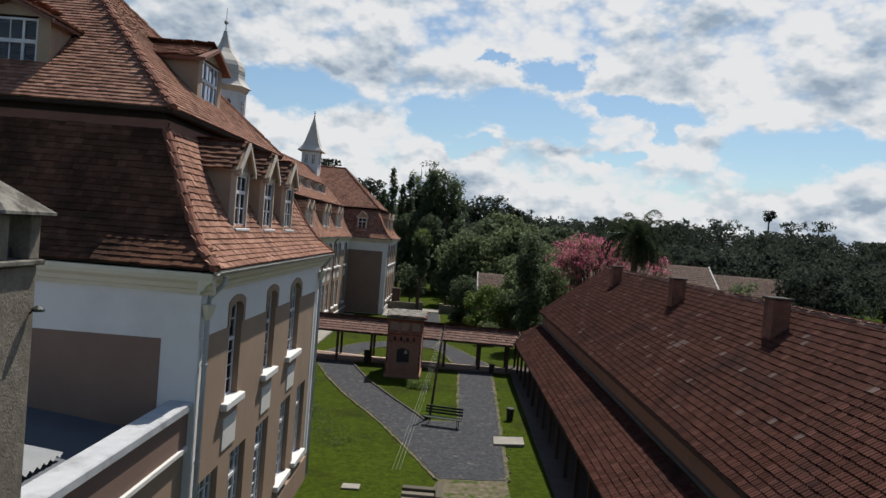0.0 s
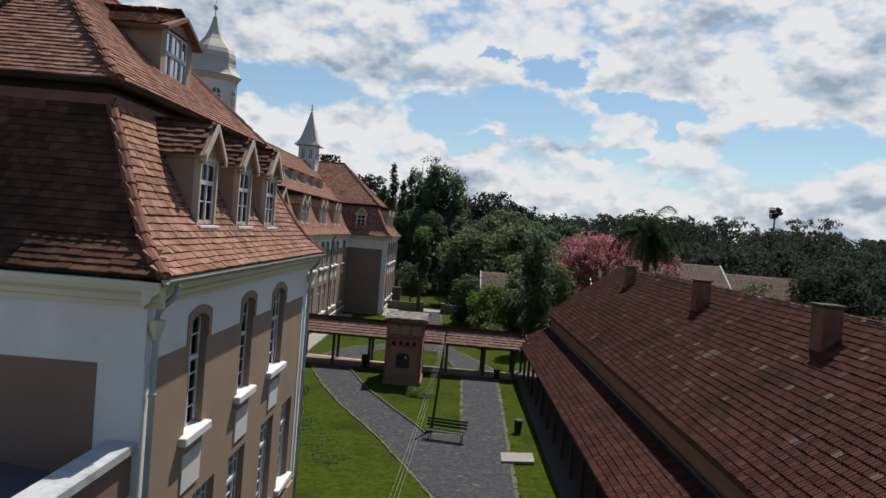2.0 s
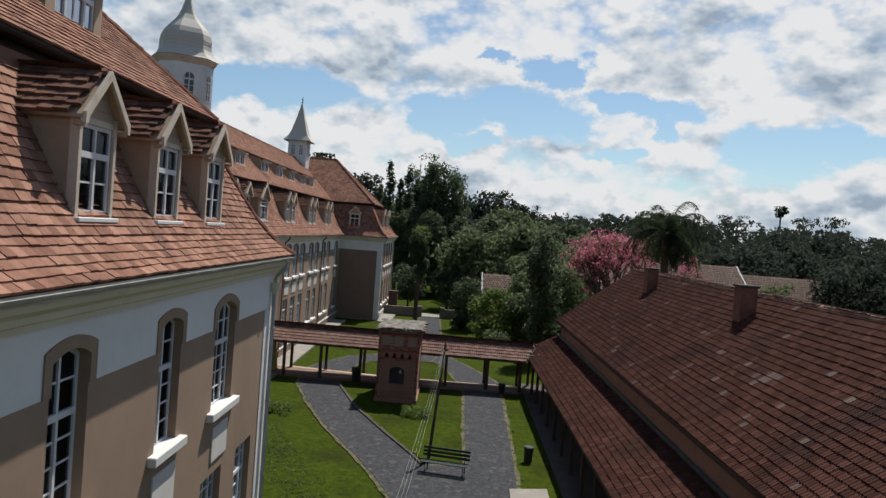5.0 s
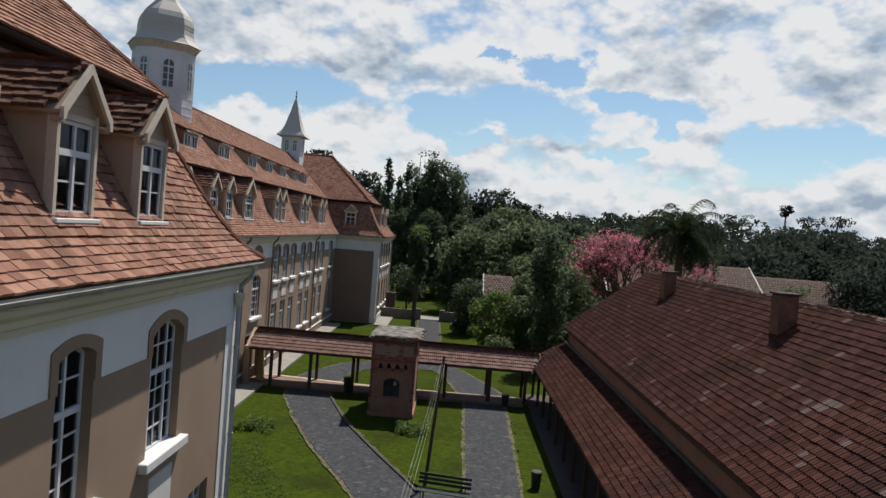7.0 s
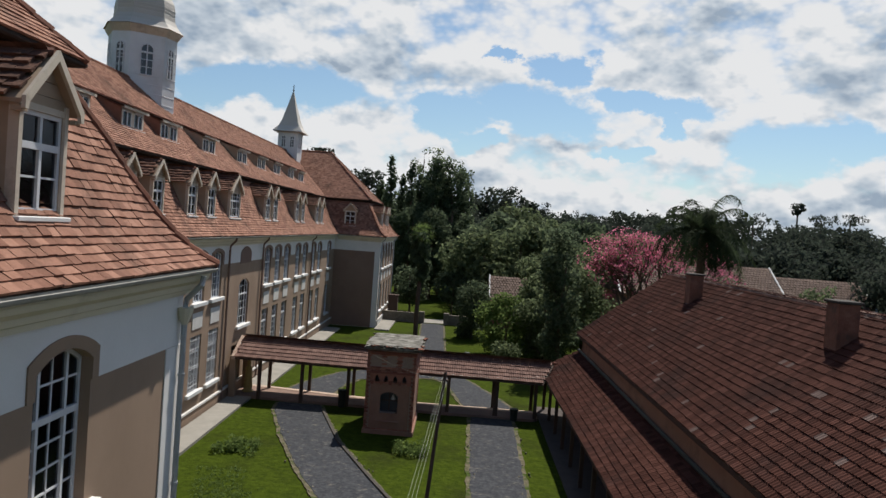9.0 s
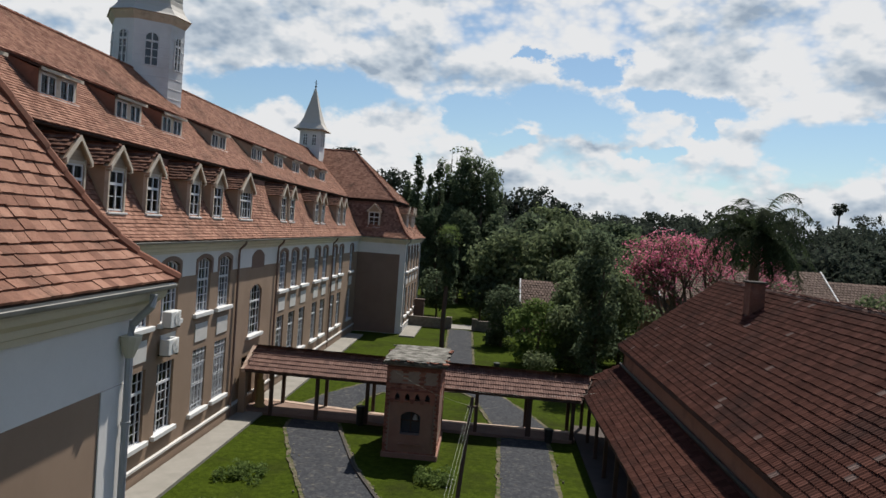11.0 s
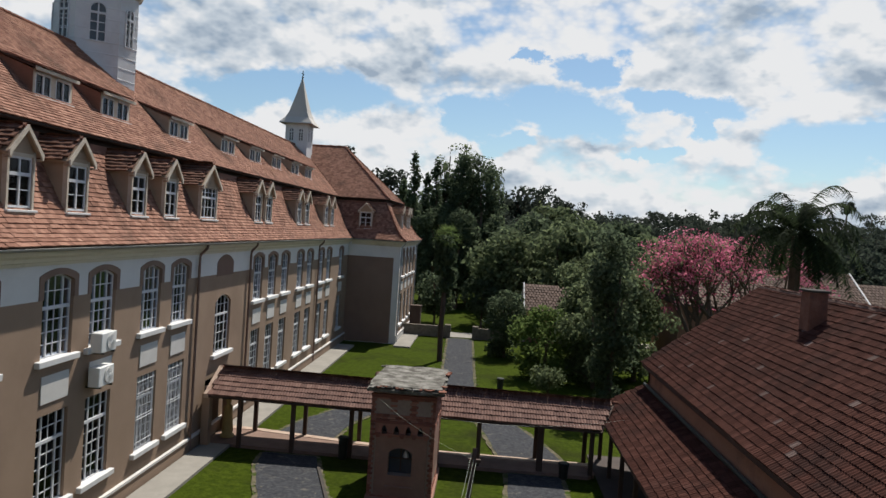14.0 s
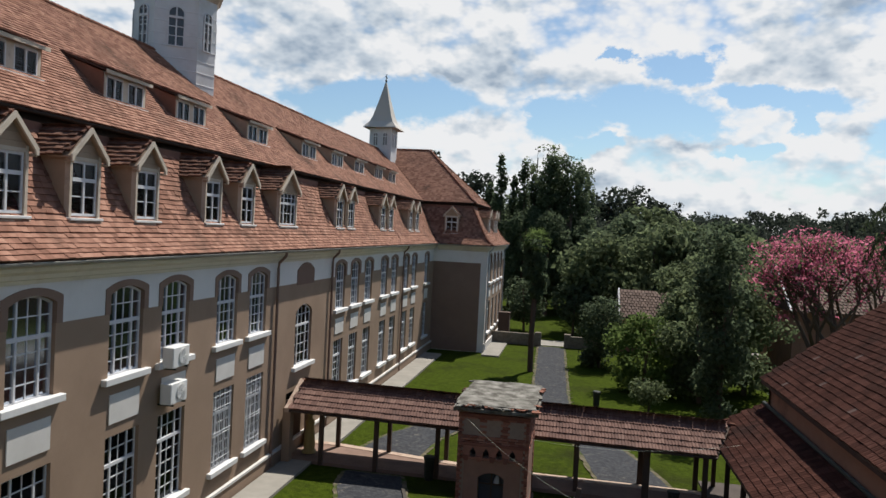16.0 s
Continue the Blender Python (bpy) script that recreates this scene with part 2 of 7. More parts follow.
BROWN_F = material("brown_field_paint", [(0.2, 0.132, 0.1), (0.24, 0.162, 0.125)], rough=0.9, scale=0.6, fine=60, bump=0.25, bump_d=0.006, stain=(0.17, 0.115, 0.088), stain_scale=0.4, stain_at=(0.5, 0.8))
BROWN_D = material("dark_brown_paint", [(0.16, 0.1, 0.078), (0.2, 0.128, 0.1)], rough=0.9, scale=0.8, fine=60, bump=0.2, bump_d=0.006)
WHITE = material("white_render", [(0.61, 0.595, 0.575), (0.7, 0.685, 0.665)], rough=0.88, scale=0.7, fine=50, bump=0.2, bump_d=0.006, stain=(0.5, 0.49, 0.47), stain_scale=0.4, stain_at=(0.52, 0.8))
PANEL = material("pale_panel", [(0.52, 0.5, 0.47), (0.62, 0.6, 0.57)], rough=0.9, scale=2, fine=60, bump=0.15)
CREAM = material("cream_cornice", [(0.55, 0.5, 0.38), (0.63, 0.58, 0.46)], rough=0.85, scale=1.2, fine=40, bump=0.15, stain=(0.38, 0.34, 0.26), stain_scale=0.8, stain_at=(0.55, 0.75))
SILL = material("white_sill", [(0.55, 0.54, 0.53), (0.66, 0.655, 0.64)], rough=0.8, scale=4, fine=60, bump=0.1, stain=(0.5, 0.48, 0.45), stain_scale=2.5, stain_at=(0.58, 0.75))
SASH = material("white_sash_paint", [(0.5, 0.505, 0.52), (0.62, 0.625, 0.64)], rough=0.6, scale=5, fine=70, bump=0.1)
BEIGE = material("beige_board", [(0.3, 0.22, 0.155), (0.38, 0.285, 0.205)], rough=0.85, scale=2, fine=50, bump=0.2, stain=(0.24, 0.17, 0.125), stain_scale=1.5, stain_at=(0.5, 0.75))
BARGE = material("pale_bargeboard", [(0.46, 0.39, 0.31), (0.56, 0.49, 0.4)], rough=0.8, scale=4, fine=60, bump=0.2, stain=(0.3, 0.25, 0.2), stain_scale=2.5, stain_at=(0.52, 0.72))
APRON = material("pale_clay_apron", [(0.36, 0.26, 0.2), (0.5, 0.39, 0.31)], rough=0.9, scale=3, fine=30, bump=0.4, bump_d=0.02, stain=(0.25, 0.15, 0.11), stain_scale=3.0, stain_at=(0.5, 0.66))
FASCIA = material("red_fascia", [(0.15, 0.07, 0.05), (0.21, 0.1, 0.072)], rough=0.85, scale=2, fine=40, stain=(0.1, 0.05, 0.038), stain_scale=1.2, stain_at=(0.5, 0.7))
ZINC = material("zinc_pipe", [(0.34, 0.35, 0.36), (0.45, 0.46, 0.47)], rough=0.55, metal=0.3, scale=2, fine=40, bump=0.1)
GUTTER = material("gutter_paint", [(0.27, 0.255, 0.225), (0.36, 0.34, 0.3)], rough=0.75, scale=2, fine=40, bump=0.15, stain=(0.18, 0.165, 0.14), stain_scale=1.5, stain_at=(0.5, 0.7))
SHINGLE = material("silver_shingle", [(0.33, 0.3, 0.265), (0.42, 0.39, 0.35), (0.52, 0.49, 0.45)], rough=0.75, metal=0.0, scale=1.0, fine=14, island=0.5)
STONE_W = material("tower_limewash", [(0.52, 0.525, 0.54), (0.66, 0.665, 0.67)], rough=0.9, scale=1.0, fine=40, stain=(0.42, 0.41, 0.4), stain_scale=0.6, stain_at=(0.5, 0.75))
BRICK = material("red_brick", [(0.13, 0.045, 0.032), (0.22, 0.08, 0.055), (0.3, 0.125, 0.085), (0.38, 0.19, 0.135)], rough=0.9, scale=2.0, fine=30, island=0.6, bump=0.3, stain=(0.14, 0.085, 0.065), stain_scale=0.8, stain_at=(0.54, 0.75))
MORTAR = material("mortar", [(0.24, 0.17, 0.135), (0.32, 0.24, 0.19)], rough=0.95, scale=6, fine=80)
RENDER_PINK = material("pinkish_render", [(0.22, 0.115, 0.083), (0.3, 0.17, 0.125)], rough=0.92, scale=1.5, fine=50, bump=0.25, stain=(0.2, 0.12, 0.09), stain_scale=0.9, stain_at=(0.5, 0.72))
CONC = material("concrete", [(0.2, 0.185, 0.16), (0.29, 0.27, 0.235)], rough=0.92, scale=1.5, fine=40, bump=0.25, stain=(0.15, 0.14, 0.12), stain_scale=0.7, stain_at=(0.52, 0.75))
CONC_DARK = material("dark_slab", [(0.035, 0.03, 0.026), (0.075, 0.065, 0.055)], rough=0.95, scale=3, fine=30, bump=0.5, bump_d=0.02)
CONC_OLD = material("weathered_slab", [(0.09, 0.085, 0.07), (0.19, 0.18, 0.155), (0.33, 0.31, 0.275)], rough=0.95, scale=2.2, fine=18, bump=0.8, bump_d=0.03, stain=(0.06, 0.053, 0.042), stain_scale=2.6, stain_at=(0.44, 0.58))
ROUGHCAST = material("roughcast", [(0.1, 0.083, 0.066), (0.17, 0.145, 0.115), (0.24, 0.205, 0.165)], rough=0.95, scale=4, fine=35, bump=0.9, bump_d=0.03)
WOOD_D = material("dark_timber", [(0.05, 0.032, 0.025), (0.09, 0.058, 0.043)], rough=0.85, scale=3, fine=50, stretch=(1, 1, 0.15), bump=0.3)
ASPHALT = material("gravel_path", [(0.018, 0.019, 0.023), (0.04, 0.042, 0.047), (0.085, 0.086, 0.089)], rough=0.95, scale=7.0, fine=40, bump=0.8, bump_d=0.02, stain=(0.14, 0.127, 0.108), stain_scale=2.8, stain_at=(0.56, 0.7), spec=0.15)
EARTH = material("earth_edge", [(0.05, 0.05, 0.022), (0.11, 0.095, 0.062), (0.2, 0.17, 0.125)], rough=0.95, scale=3.5, fine=30, bump=0.9, bump_d=0.03, stain=(0.035, 0.06, 0.006), stain_scale=2.4, stain_at=(0.5, 0.6), spec=0.1)
GRASS = material("lawn_grass", [(0.016, 0.025, 0.003), (0.036, 0.053, 0.0045), (0.061, 0.082, 0.008)], rough=0.95, scale=4.5, fine=14, bump=1.0, bump_d=0.08, stain=(0.022, 0.027, 0.006), stain_scale=0.3, stain_at=(0.5, 0.66), spec=0.03)
METAL_D = material("dark_metal", [(0.02, 0.025, 0.022), (0.04, 0.045, 0.04)], rough=0.55, metal=0.4, scale=6)
BENCH_G = material("green_bench_paint", [(0.014, 0.03, 0.022), (0.024, 0.045, 0.032)], rough=0.6, scale=8)
PLASTIC_W = material("white_casing", [(0.6, 0.6, 0.58), (0.7, 0.7, 0.68)], rough=0.5, scale=3)
# dark colour that stands in for the shade of unlit interiors
DARK = material("interior_shade_paint", [(0.045, 0.047, 0.054), (0.075, 0.078, 0.088)], rough=0.95, bump=0)
CURTAIN = material("white_curtain", [(0.5, 0.5, 0.5), (0.62, 0.62, 0.61)], rough=0.9, scale=4, fine=30, stretch=(6, 6, 0.3), bump=0.4, bump_d=0.03)
BARK = material("bark", [(0.06, 0.045, 0.032), (0.12, 0.09, 0.065)], rough=0.95, scale=3, fine=25, bump=0.6, bump_d=0.03, stretch=(1, 1, 0.3))
FLAT = material("bitumen_roof", [(0.07, 0.08, 0.095), (0.11, 0.12, 0.135)], rough=0.7, scale=1, fine=20)
CORRUG = material("fibre_cement_sheet", [(0.35, 0.35, 0.34), (0.45, 0.45, 0.44)], rough=0.85, scale=2, fine=30)
DARK_GLASS = material("dark_glass", [(0.03, 0.035, 0.04), (0.06, 0.065, 0.075)], rough=0.1, bump=0, spec=0.6)
TILE_WALK = material("walkway_clay_tile", [(0.06, 0.03, 0.023), (0.115, 0.057, 0.043), (0.165, 0.088, 0.067), (0.25, 0.155, 0.12)], rough=0.85, scale=1.5, fine=24, island=0.38, stain=(0.1, 0.06, 0.05), stain_scale=0.7, stain_at=(0.52, 0.72), bump=0.5, bump_d=0.012)
TILE_FAR = material("faded_tile", [(0.085, 0.055, 0.042), (0.15, 0.1, 0.077), (0.23, 0.16, 0.125)], rough=0.88, island=0.35, scale=1.0)
CAP_OLD = material("old_cap_clay", [(0.1, 0.055, 0.042), (0.18, 0.105, 0.08), (0.27, 0.175, 0.14)], rough=0.85, island=0.5)
BARN_WALL = material("ochre_render", [(0.25, 0.125, 0.08), (0.33, 0.175, 0.115)], rough=0.92, scale=1.0, fine=40, stain=(0.14, 0.08, 0.055), stain_scale=0.6)
CHIM = material("sooty_brick_render", [(0.1, 0.042, 0.028), (0.165, 0.072, 0.047), (0.23, 0.115, 0.08)], rough=0.92, scale=3, fine=30, bump=0.5, bump_d=0.02, stain=(0.06, 0.045, 0.038), stain_scale=1.6, stain_at=(0.5, 0.68))
METAL_W = material("pale_cable", [(0.3, 0.32, 0.26), (0.4, 0.42, 0.34)], rough=0.5, bump=0)
EDGE = material("edging_stone", [(0.06, 0.052, 0.036), (0.11, 0.095, 0.07), (0.18, 0.16, 0.125)], rough=0.95, island=0.5, scale=3)
GOLD = material("gilded_plaster", [(0.3, 0.22, 0.08), (0.4, 0.3, 0.12)], rough=0.6, scale=6)
PINK_FLOOR = material("pink_cement", [(0.17, 0.11, 0.085), (0.24, 0.16, 0.125)], rough=0.93, scale=1.5, fine=40, bump=0.3, stain=(0.12, 0.085, 0.068), stain_scale=0.8, stain_at=(0.5, 0.7))
GLASS = glass_material()
LEAF_DARK = leaf_material("leaf_dark", [(0.034, 0.048, 0.028), (0.062, 0.084, 0.045), (0.1, 0.128, 0.07)])
LEAF_MID = leaf_material("leaf_mid", [(0.04, 0.054, 0.027), (0.088, 0.112, 0.052), (0.16, 0.192, 0.092)])
LEAF_LIGHT = leaf_material("leaf_light", [(0.045, 0.075, 0.018), (0.085, 0.125, 0.03), (0.13, 0.175, 0.05)])
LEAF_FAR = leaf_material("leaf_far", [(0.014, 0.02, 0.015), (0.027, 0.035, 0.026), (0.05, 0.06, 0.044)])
BLOSSOM = leaf_material("pink_blossom", [(0.27, 0.045, 0.09), (0.4, 0.09, 0.155), (0.48, 0.16, 0.23)])
PALM = leaf_material("palm_leaf", [(0.013, 0.021, 0.01), (0.024, 0.036, 0.015), (0.04, 0.056, 0.023)])
# dark cement, made darker still for the shadow of the lean-to
ARC_FLOOR = material("shadowed_dark_cement", [(0.05, 0.04, 0.036), (0.085, 0.068, 0.06)], rough=0.92, scale=1.5, fine=40, bump=0.3)
COPING = material("weathered_coping", [(0.33, 0.34, 0.355), (0.45, 0.46, 0.475)], rough=0.8, scale=3, fine=40, stain=(0.22, 0.22, 0.22), stain_scale=1.6, stain_at=(0.5, 0.68), bump=0.2)

# ---- mesh helpers ----
HOME = Matrix.Identity(4)


def thing(name, label, category, group="", kind="", at=(0, 0, 0)):
    ob = new(name)
    ob.empty_display_size = 0.3
    ob.location = at
    return tagged(ob, label, category, group, kind)


def link(name, me, mat, parent=None, label="", m=None, smooth=False):
    """Links mesh data as an object, under a thing or part whose origin is the world's."""
    if mat is not None and not me.materials:
        me.materials.append(mat)
    if smooth:
        me.polygons.foreach_set("use_smooth", [True] * len(me.polygons))
    ob = new(name, me)
    if m is not None:
        ob.matrix_basis = m
    if parent is not None:
        ob.parent = parent
    if label:
        ob["label"] = label
    return ob


def part(name, bm, mat, parent=None, label="", m=None, smooth=False):
    me = bpy.data.meshes.new(name)
    bmesh.ops.recalc_face_normals(bm, faces=bm.faces[:])
    bm.to_mesh(me)
    bm.free()
    return link(name, me, mat, parent, label, m, smooth)


def box(bm, x0, x1, y0, y1, z0, z1, m=None):
    vs = [bm.verts.new((x, y, z)) for x in (x0, x1) for y in (y0, y1) for z in (z0, z1)]
    for f in ((0, 1, 3, 2), (4, 6, 7, 5), (0, 4, 5, 1), (2, 3, 7, 6), (0, 2, 6, 4), (1, 5, 7, 3)):
        bm.faces.new([vs[i] for i in f])
    if m is not None:
        for v in vs:
            v.co = m @ v.co
    return vs


box_ = box


def boxes(*rows):
    bm = bmesh.new()
    for r in rows:
        box(bm, *r)
    return bm


def bevel(bm, w=0.01):
    bmesh.ops.bevel(bm, geom=bm.edges[:], offset=w, segments=1, affect="EDGES")
    return bm


def prism(bm, outline, a, b, axis="x"):
    """A closed outline of 2D points pushed from a to b along an axis; outline points give the other two axes in order."""
    def place(p, q):
        return {"x": (q, p[0], p[1]), "y": (p[0], q, p[1]), "z": (p[0], p[1], q)}[axis]
    lo, hi = [bm.verts.new(place(p, a)) for p in outline], [bm.verts.new(place(p, b)) for p in outline]
    n = len(outline)
    bm.faces.new(lo), bm.faces.new(hi[::-1])
    for i in range(n):
        bm.faces.new((lo[i], hi[i], hi[(i + 1) % n], lo[(i + 1) % n]))
    return lo + hi


def tube(bm, pts, r, seg=8, r1=None, cap=True):
    """A round bar along points, tapering from r to r1."""
    pts = [Vector(p) for p in pts]
    r1 = r if r1 is None else r1
    rings = []
    for i, p in enumerate(pts):
        d = (pts[min(i + 1, len(pts) - 1)] - pts[max(i - 1, 0)]).normalized()
        a = (Vector((0, 0, 1)).cross(d)).normalized() if abs(d.z) < 0.95 else (Vector((1, 0, 0)) - d * d.x).normalized()
        b = d.cross(a)
        rr = r + (r1 - r) * i / max(1, len(pts) - 1)
        rings.append([bm.verts.new(p + (a * math.cos(t) + b * math.sin(t)) * rr) for t in (2 * math.pi * k / seg for k in range(seg))])
    for p, q in zip(rings, rings[1:]):
        for k in range(seg):
            bm.faces.new((p[k], p[(k + 1) % seg], q[(k + 1) % seg], q[k]))
    if cap:
        bm.faces.new(rings[0][::-1]), bm.faces.new(rings[-1])
    return bm


def lathe(bm, profile, seg=16, centre=(0, 0), turn=0.0, radii=None):
    """Rings of (radius, z). radii: per-segment factors, for a section that is not round."""
    rings = []
    for r, z in profile:
        rings.append([bm.verts.new((centre[0] + r * (radii[k] if radii else 1) * math.cos(turn + 2 * math.pi * k / seg),
                                    centre[1] + r * (radii[k] if radii else 1) * math.sin(turn + 2 * math.pi * k / seg), z)) for k in range(seg)])
    for p, q in zip(rings, rings[1:]):
        for k in range(seg):
            bm.faces.new((p[k], p[(k + 1) % seg], q[(k + 1) % seg], q[k]))
    bm.faces.new(rings[0][::-1]), bm.faces.new(rings[-1])
    return bm


def arch(w, h, rise, n=8, y0=0.0):
    """The outline of an opening w wide, h high to its crown, with a segmental head."""
    if rise <= 0:
        return [(-w / 2, y0), (w / 2, y0), (w / 2, y0 + h), (-w / 2, y0 + h)]
    r = (w * w / 4 + rise * rise) / (2 * rise)
    a = math.asin(w / 2 / r)
    c = y0 + h - r
    return [(-w / 2, y0), (w / 2, y0)] + [(r * math.sin(a - 2 * a * i / n), c + r * math.cos(a - 2 * a * i / n)) for i in range(n + 1)]


def wall_mesh(outline, holes, depth, m):
    """A wall with openings: outline and holes in (along, up); its outer face lies in local x = 0 and it is depth thick."""
    bm = bmesh.new()
    loops = []
    for ring in [outline] + holes:
        vs = [bm.verts.new((0, p[0], p[1])) for p in ring]
        loops.append([bm.edges.new((vs[i], vs[(i + 1) % len(vs)])) for i in range(len(vs))])
    bmesh.ops.triangle_fill(bm, edges=bm.edges[:], use_beauty=True, use_dissolve=False, normal=(1, 0, 0))
    r = bmesh.ops.extrude_face_region(bm, geom=bm.faces[:])
    for v in r["geom"]:
        if isinstance(v, bmesh.types.BMVert):
            v.co.x -= depth
    bmesh.ops.transform(bm, matrix=m, verts=bm.verts[:])
    return bm


# frames of reference: local x points out of a wall, y along it, z up
def east(x, y=0.0, z=0.0):
    return pose(x, y, z)


def south(y, x=0.0, z=0.0):
    return pose(x, y, z, 0, 0, -90)


def north(y, x=0.0, z=0.0):
    return pose(x, y, z, 0, 0, 90)


def west(x, y=0.0, z=0.0):
    return pose(x, y, z, 0, 0, 180)


# ---- tiles ----
def flat_tile(w, L, t, rise=0.044):
    """A plain tile with a nearly straight, worn lower edge: verts in (across, up the slope, out)."""
    v = [(-w / 2, 0.0, rise), (-0.04, -0.004, rise + 0.003), (w / 2, 0.001, rise), (w / 2, L, 0.0), (-w / 2, L, 0.0)]
    v += [(a, b, c - t) for a, b, c in v[:3]]
    return np.array(v), [(0, 1, 2, 3, 4), (0, 5, 6, 1), (1, 6, 7, 2), (0, 4, 5), (2, 7, 3)]


def roman_tile(w, L, t):
    """An interlocking tile with two shallow rolls."""
    xs = [-0.5, -0.36, -0.22, 0.0, 0.14, 0.28, 0.5]
    zs = [0.034, 0.054, 0.03, 0.026, 0.048, 0.03, 0.028]
    n = len(xs)
    v = [(a * w, 0.0, z + 0.022) for a, z in zip(xs, zs)] + [(a * w, L, z - 0.02) for a, z in zip(xs, zs)] + [(a * w, 0.0, z - t) for a, z in zip(xs, zs)]
    f = [(i, i + 1, n + i + 1, n + i) for i in range(n - 1)] + [(i, 2 * n + i, 2 * n + i + 1, i + 1) for i in range(n - 1)]
    return np.array(v), f


def along_profile(profile, s):
    for (d0, z0), (d1, z1) in zip(profile, profile[1:]):
        n = math.hypot(d1 - d0, z1 - z0)
        if s <= n:
            return d0 + (d1 - d0) * s / n, z0 + (z1 - z0) * s / n, (d1 - d0) / n, (z1 - z0) / n
        s -= n
    return None


def lay_tiles(profile, limits, gauge, width, m, seed, jitter=1.0):
    """Poses of the tiles of one slope: courses up the profile, columns between limits(d)."""
    rng = random.Random(seed)
    rows = []
    i = 0
    while True:
        got = along_profile(profile, i * gauge)
        if not got:
            break
        d, z, dd, dz = got
        u0, u1 = limits(d)
        u = u0 + width * (0.8 if i % 2 else 0.3) + rng.uniform(-0.02, 0.02)
        sag = 0.012 * math.sin(i * 1.7)
        while u < u1 - width * 0.3:
            a, b, c = (rng.gauss(0, 0.014) * jitter for _ in range(3))
            U = Vector((a, 1, b))
            V = Vector((dd, 0, dz)) + Vector((0, a * 1.3, 0))
            n = U.cross(V).normalized()
            V.normalize()
            W = V.cross(n)
            lift = rng.choice((0, 0, 0.003, 0.006, 0.012, 0.022)) * jitter
            p = Vector((d, u, z)) + n * (0.012 + lift) + V * (rng.gauss(0, 0.009) * jitter + sag * 0.4 + 0.006 * math.sin(u * 0.9 + i))
            R = Matrix((-W, V, n)).transposed() if (-W).dot(Vector((0, 1, 0))) > 0 else Matrix((W, V, n)).transposed()
            rows.append(m @ (Matrix.Translation(p) @ R.to_4x4()))
            u += width * rng.uniform(0.985, 1.02)
        i += 1
    return rows


def tile_mesh(template, poses, name):
    v, f = template
    if not poses:
        poses = [HOME]
    M = np.array([[list(r) for r in p] for p in poses])
    pts = np.einsum("nij,kj->nki", M[:, :3, :3], v) + M[:, None, :3, 3]
    n, k = len(poses), len(v)
    faces = [tuple(a + j * k for a in face) for j in range(n) for face in f]
    me = bpy.data.meshes.new(name)
    me.from_pydata(pts.reshape(-1, 3).tolist(), [], faces)
    return me


LATER = []


def tile_roof(parent, poses, template, mat, near=None, piece_name="tile"):
    """Joined tiles for a roof part; those that near(place) picks, at most 300, become single pieces at the end of the file."""
    single = [p for p in poses if near and near(p.translation)][:300]
    ids = {id(p) for p in single}
    rest = [p for p in poses if id(p) not in ids]
    ob = link("tiles", tile_mesh(template, rest, "tiles"), mat, parent)
    ob["kind"] = "stuff"
    if single:
        LATER.append((piece_name, template, single, mat, parent))
    return ob


def under_roof(bm, profile, limits, m, drop=0.03):
    """The boarding under a slope."""
    rows = []
    for d, z in profile:
        u0, u1 = limits(d)
        rows.append([bm.verts.new(m @ Vector((d - drop * 0.5, u, z - drop))) for u in (u0, u1)])
    for a, b in zip(rows, rows[1:]):
        bm.faces.new((a[0], a[1], b[1], b[0]))


def cap_tile(r=0.1, L=0.46):
    """A half-round cap tile, wide at its lower mouth: verts in (across, along, up)."""
    v, f = [], []
    for y, rr, lift in ((0.0, r * 1.02, 0.012), (0.05, r * 1.02, 0.012), (L, r * 0.93, 0.0)):
        v += [(rr * math.cos(t), y, lift + rr * math.sin(t) * 0.95 - 0.02) for t in (-0.62 + (math.pi + 1.24) * q / 6 for q in range(7))]
    for k in (0, 7):
        f += [(k + i, k + i + 1, k + 8 + i, k + 7 + i) for i in range(6)]
    return np.array(v), f + [tuple(range(7))]


def cap_poses(pts, length=0.42, seed=1):
    """Poses of overlapping cap tiles along a line."""
    rng = random.Random(seed)
    pts = [Vector(p) for p in pts]
    dist = [0.0]
    for a, b in zip(pts, pts[1:]):
        dist.append(dist[-1] + (b - a).length)

    def at(s):
        for i in range(len(pts) - 1):
            if s <= dist[i + 1] or i == len(pts) - 2:
                return pts[i].lerp(pts[i + 1], (s - dist[i]) / (dist[i + 1] - dist[i]))
    n = max(1, int(dist[-1] / length))
    step = dist[-1] / n
    out = []
    for k in range(n):
        a, b = at(k * step), at(min(dist[-1], (k + 1) * step))
        d = ((b - a).normalized() + Vector((rng.gauss(0, 0.015), rng.gauss(0, 0.015), rng.gauss(0, 0.015)))).normalized()
        side = d.cross(Vector((0, 0, 1))).normalized()
        up = side.cross(d)
        out.append(Matrix.Translation(a + Vector((rng.uniform(-0.01, 0.01), rng.uniform(-0.01, 0.01), 0))) @ Matrix((side, d, up)).transposed().to_4x4())
    return out


def caps(parent, pts, r=0.1, length=0.42, seed=1, mat=None, single=True):
    """Cap tiles along a line: single pieces near by, one joined row far off."""
    poses, template = cap_poses(pts, length, seed), cap_tile(r, length * 1.12)
    if single:
        LATER.append(("cap_tile", template, poses, mat or CAP, parent))
    else:
        link("ridge_capping", tile_mesh(template, poses, "ridge_capping"), mat or CAP, parent)["kind"] = "stuff"


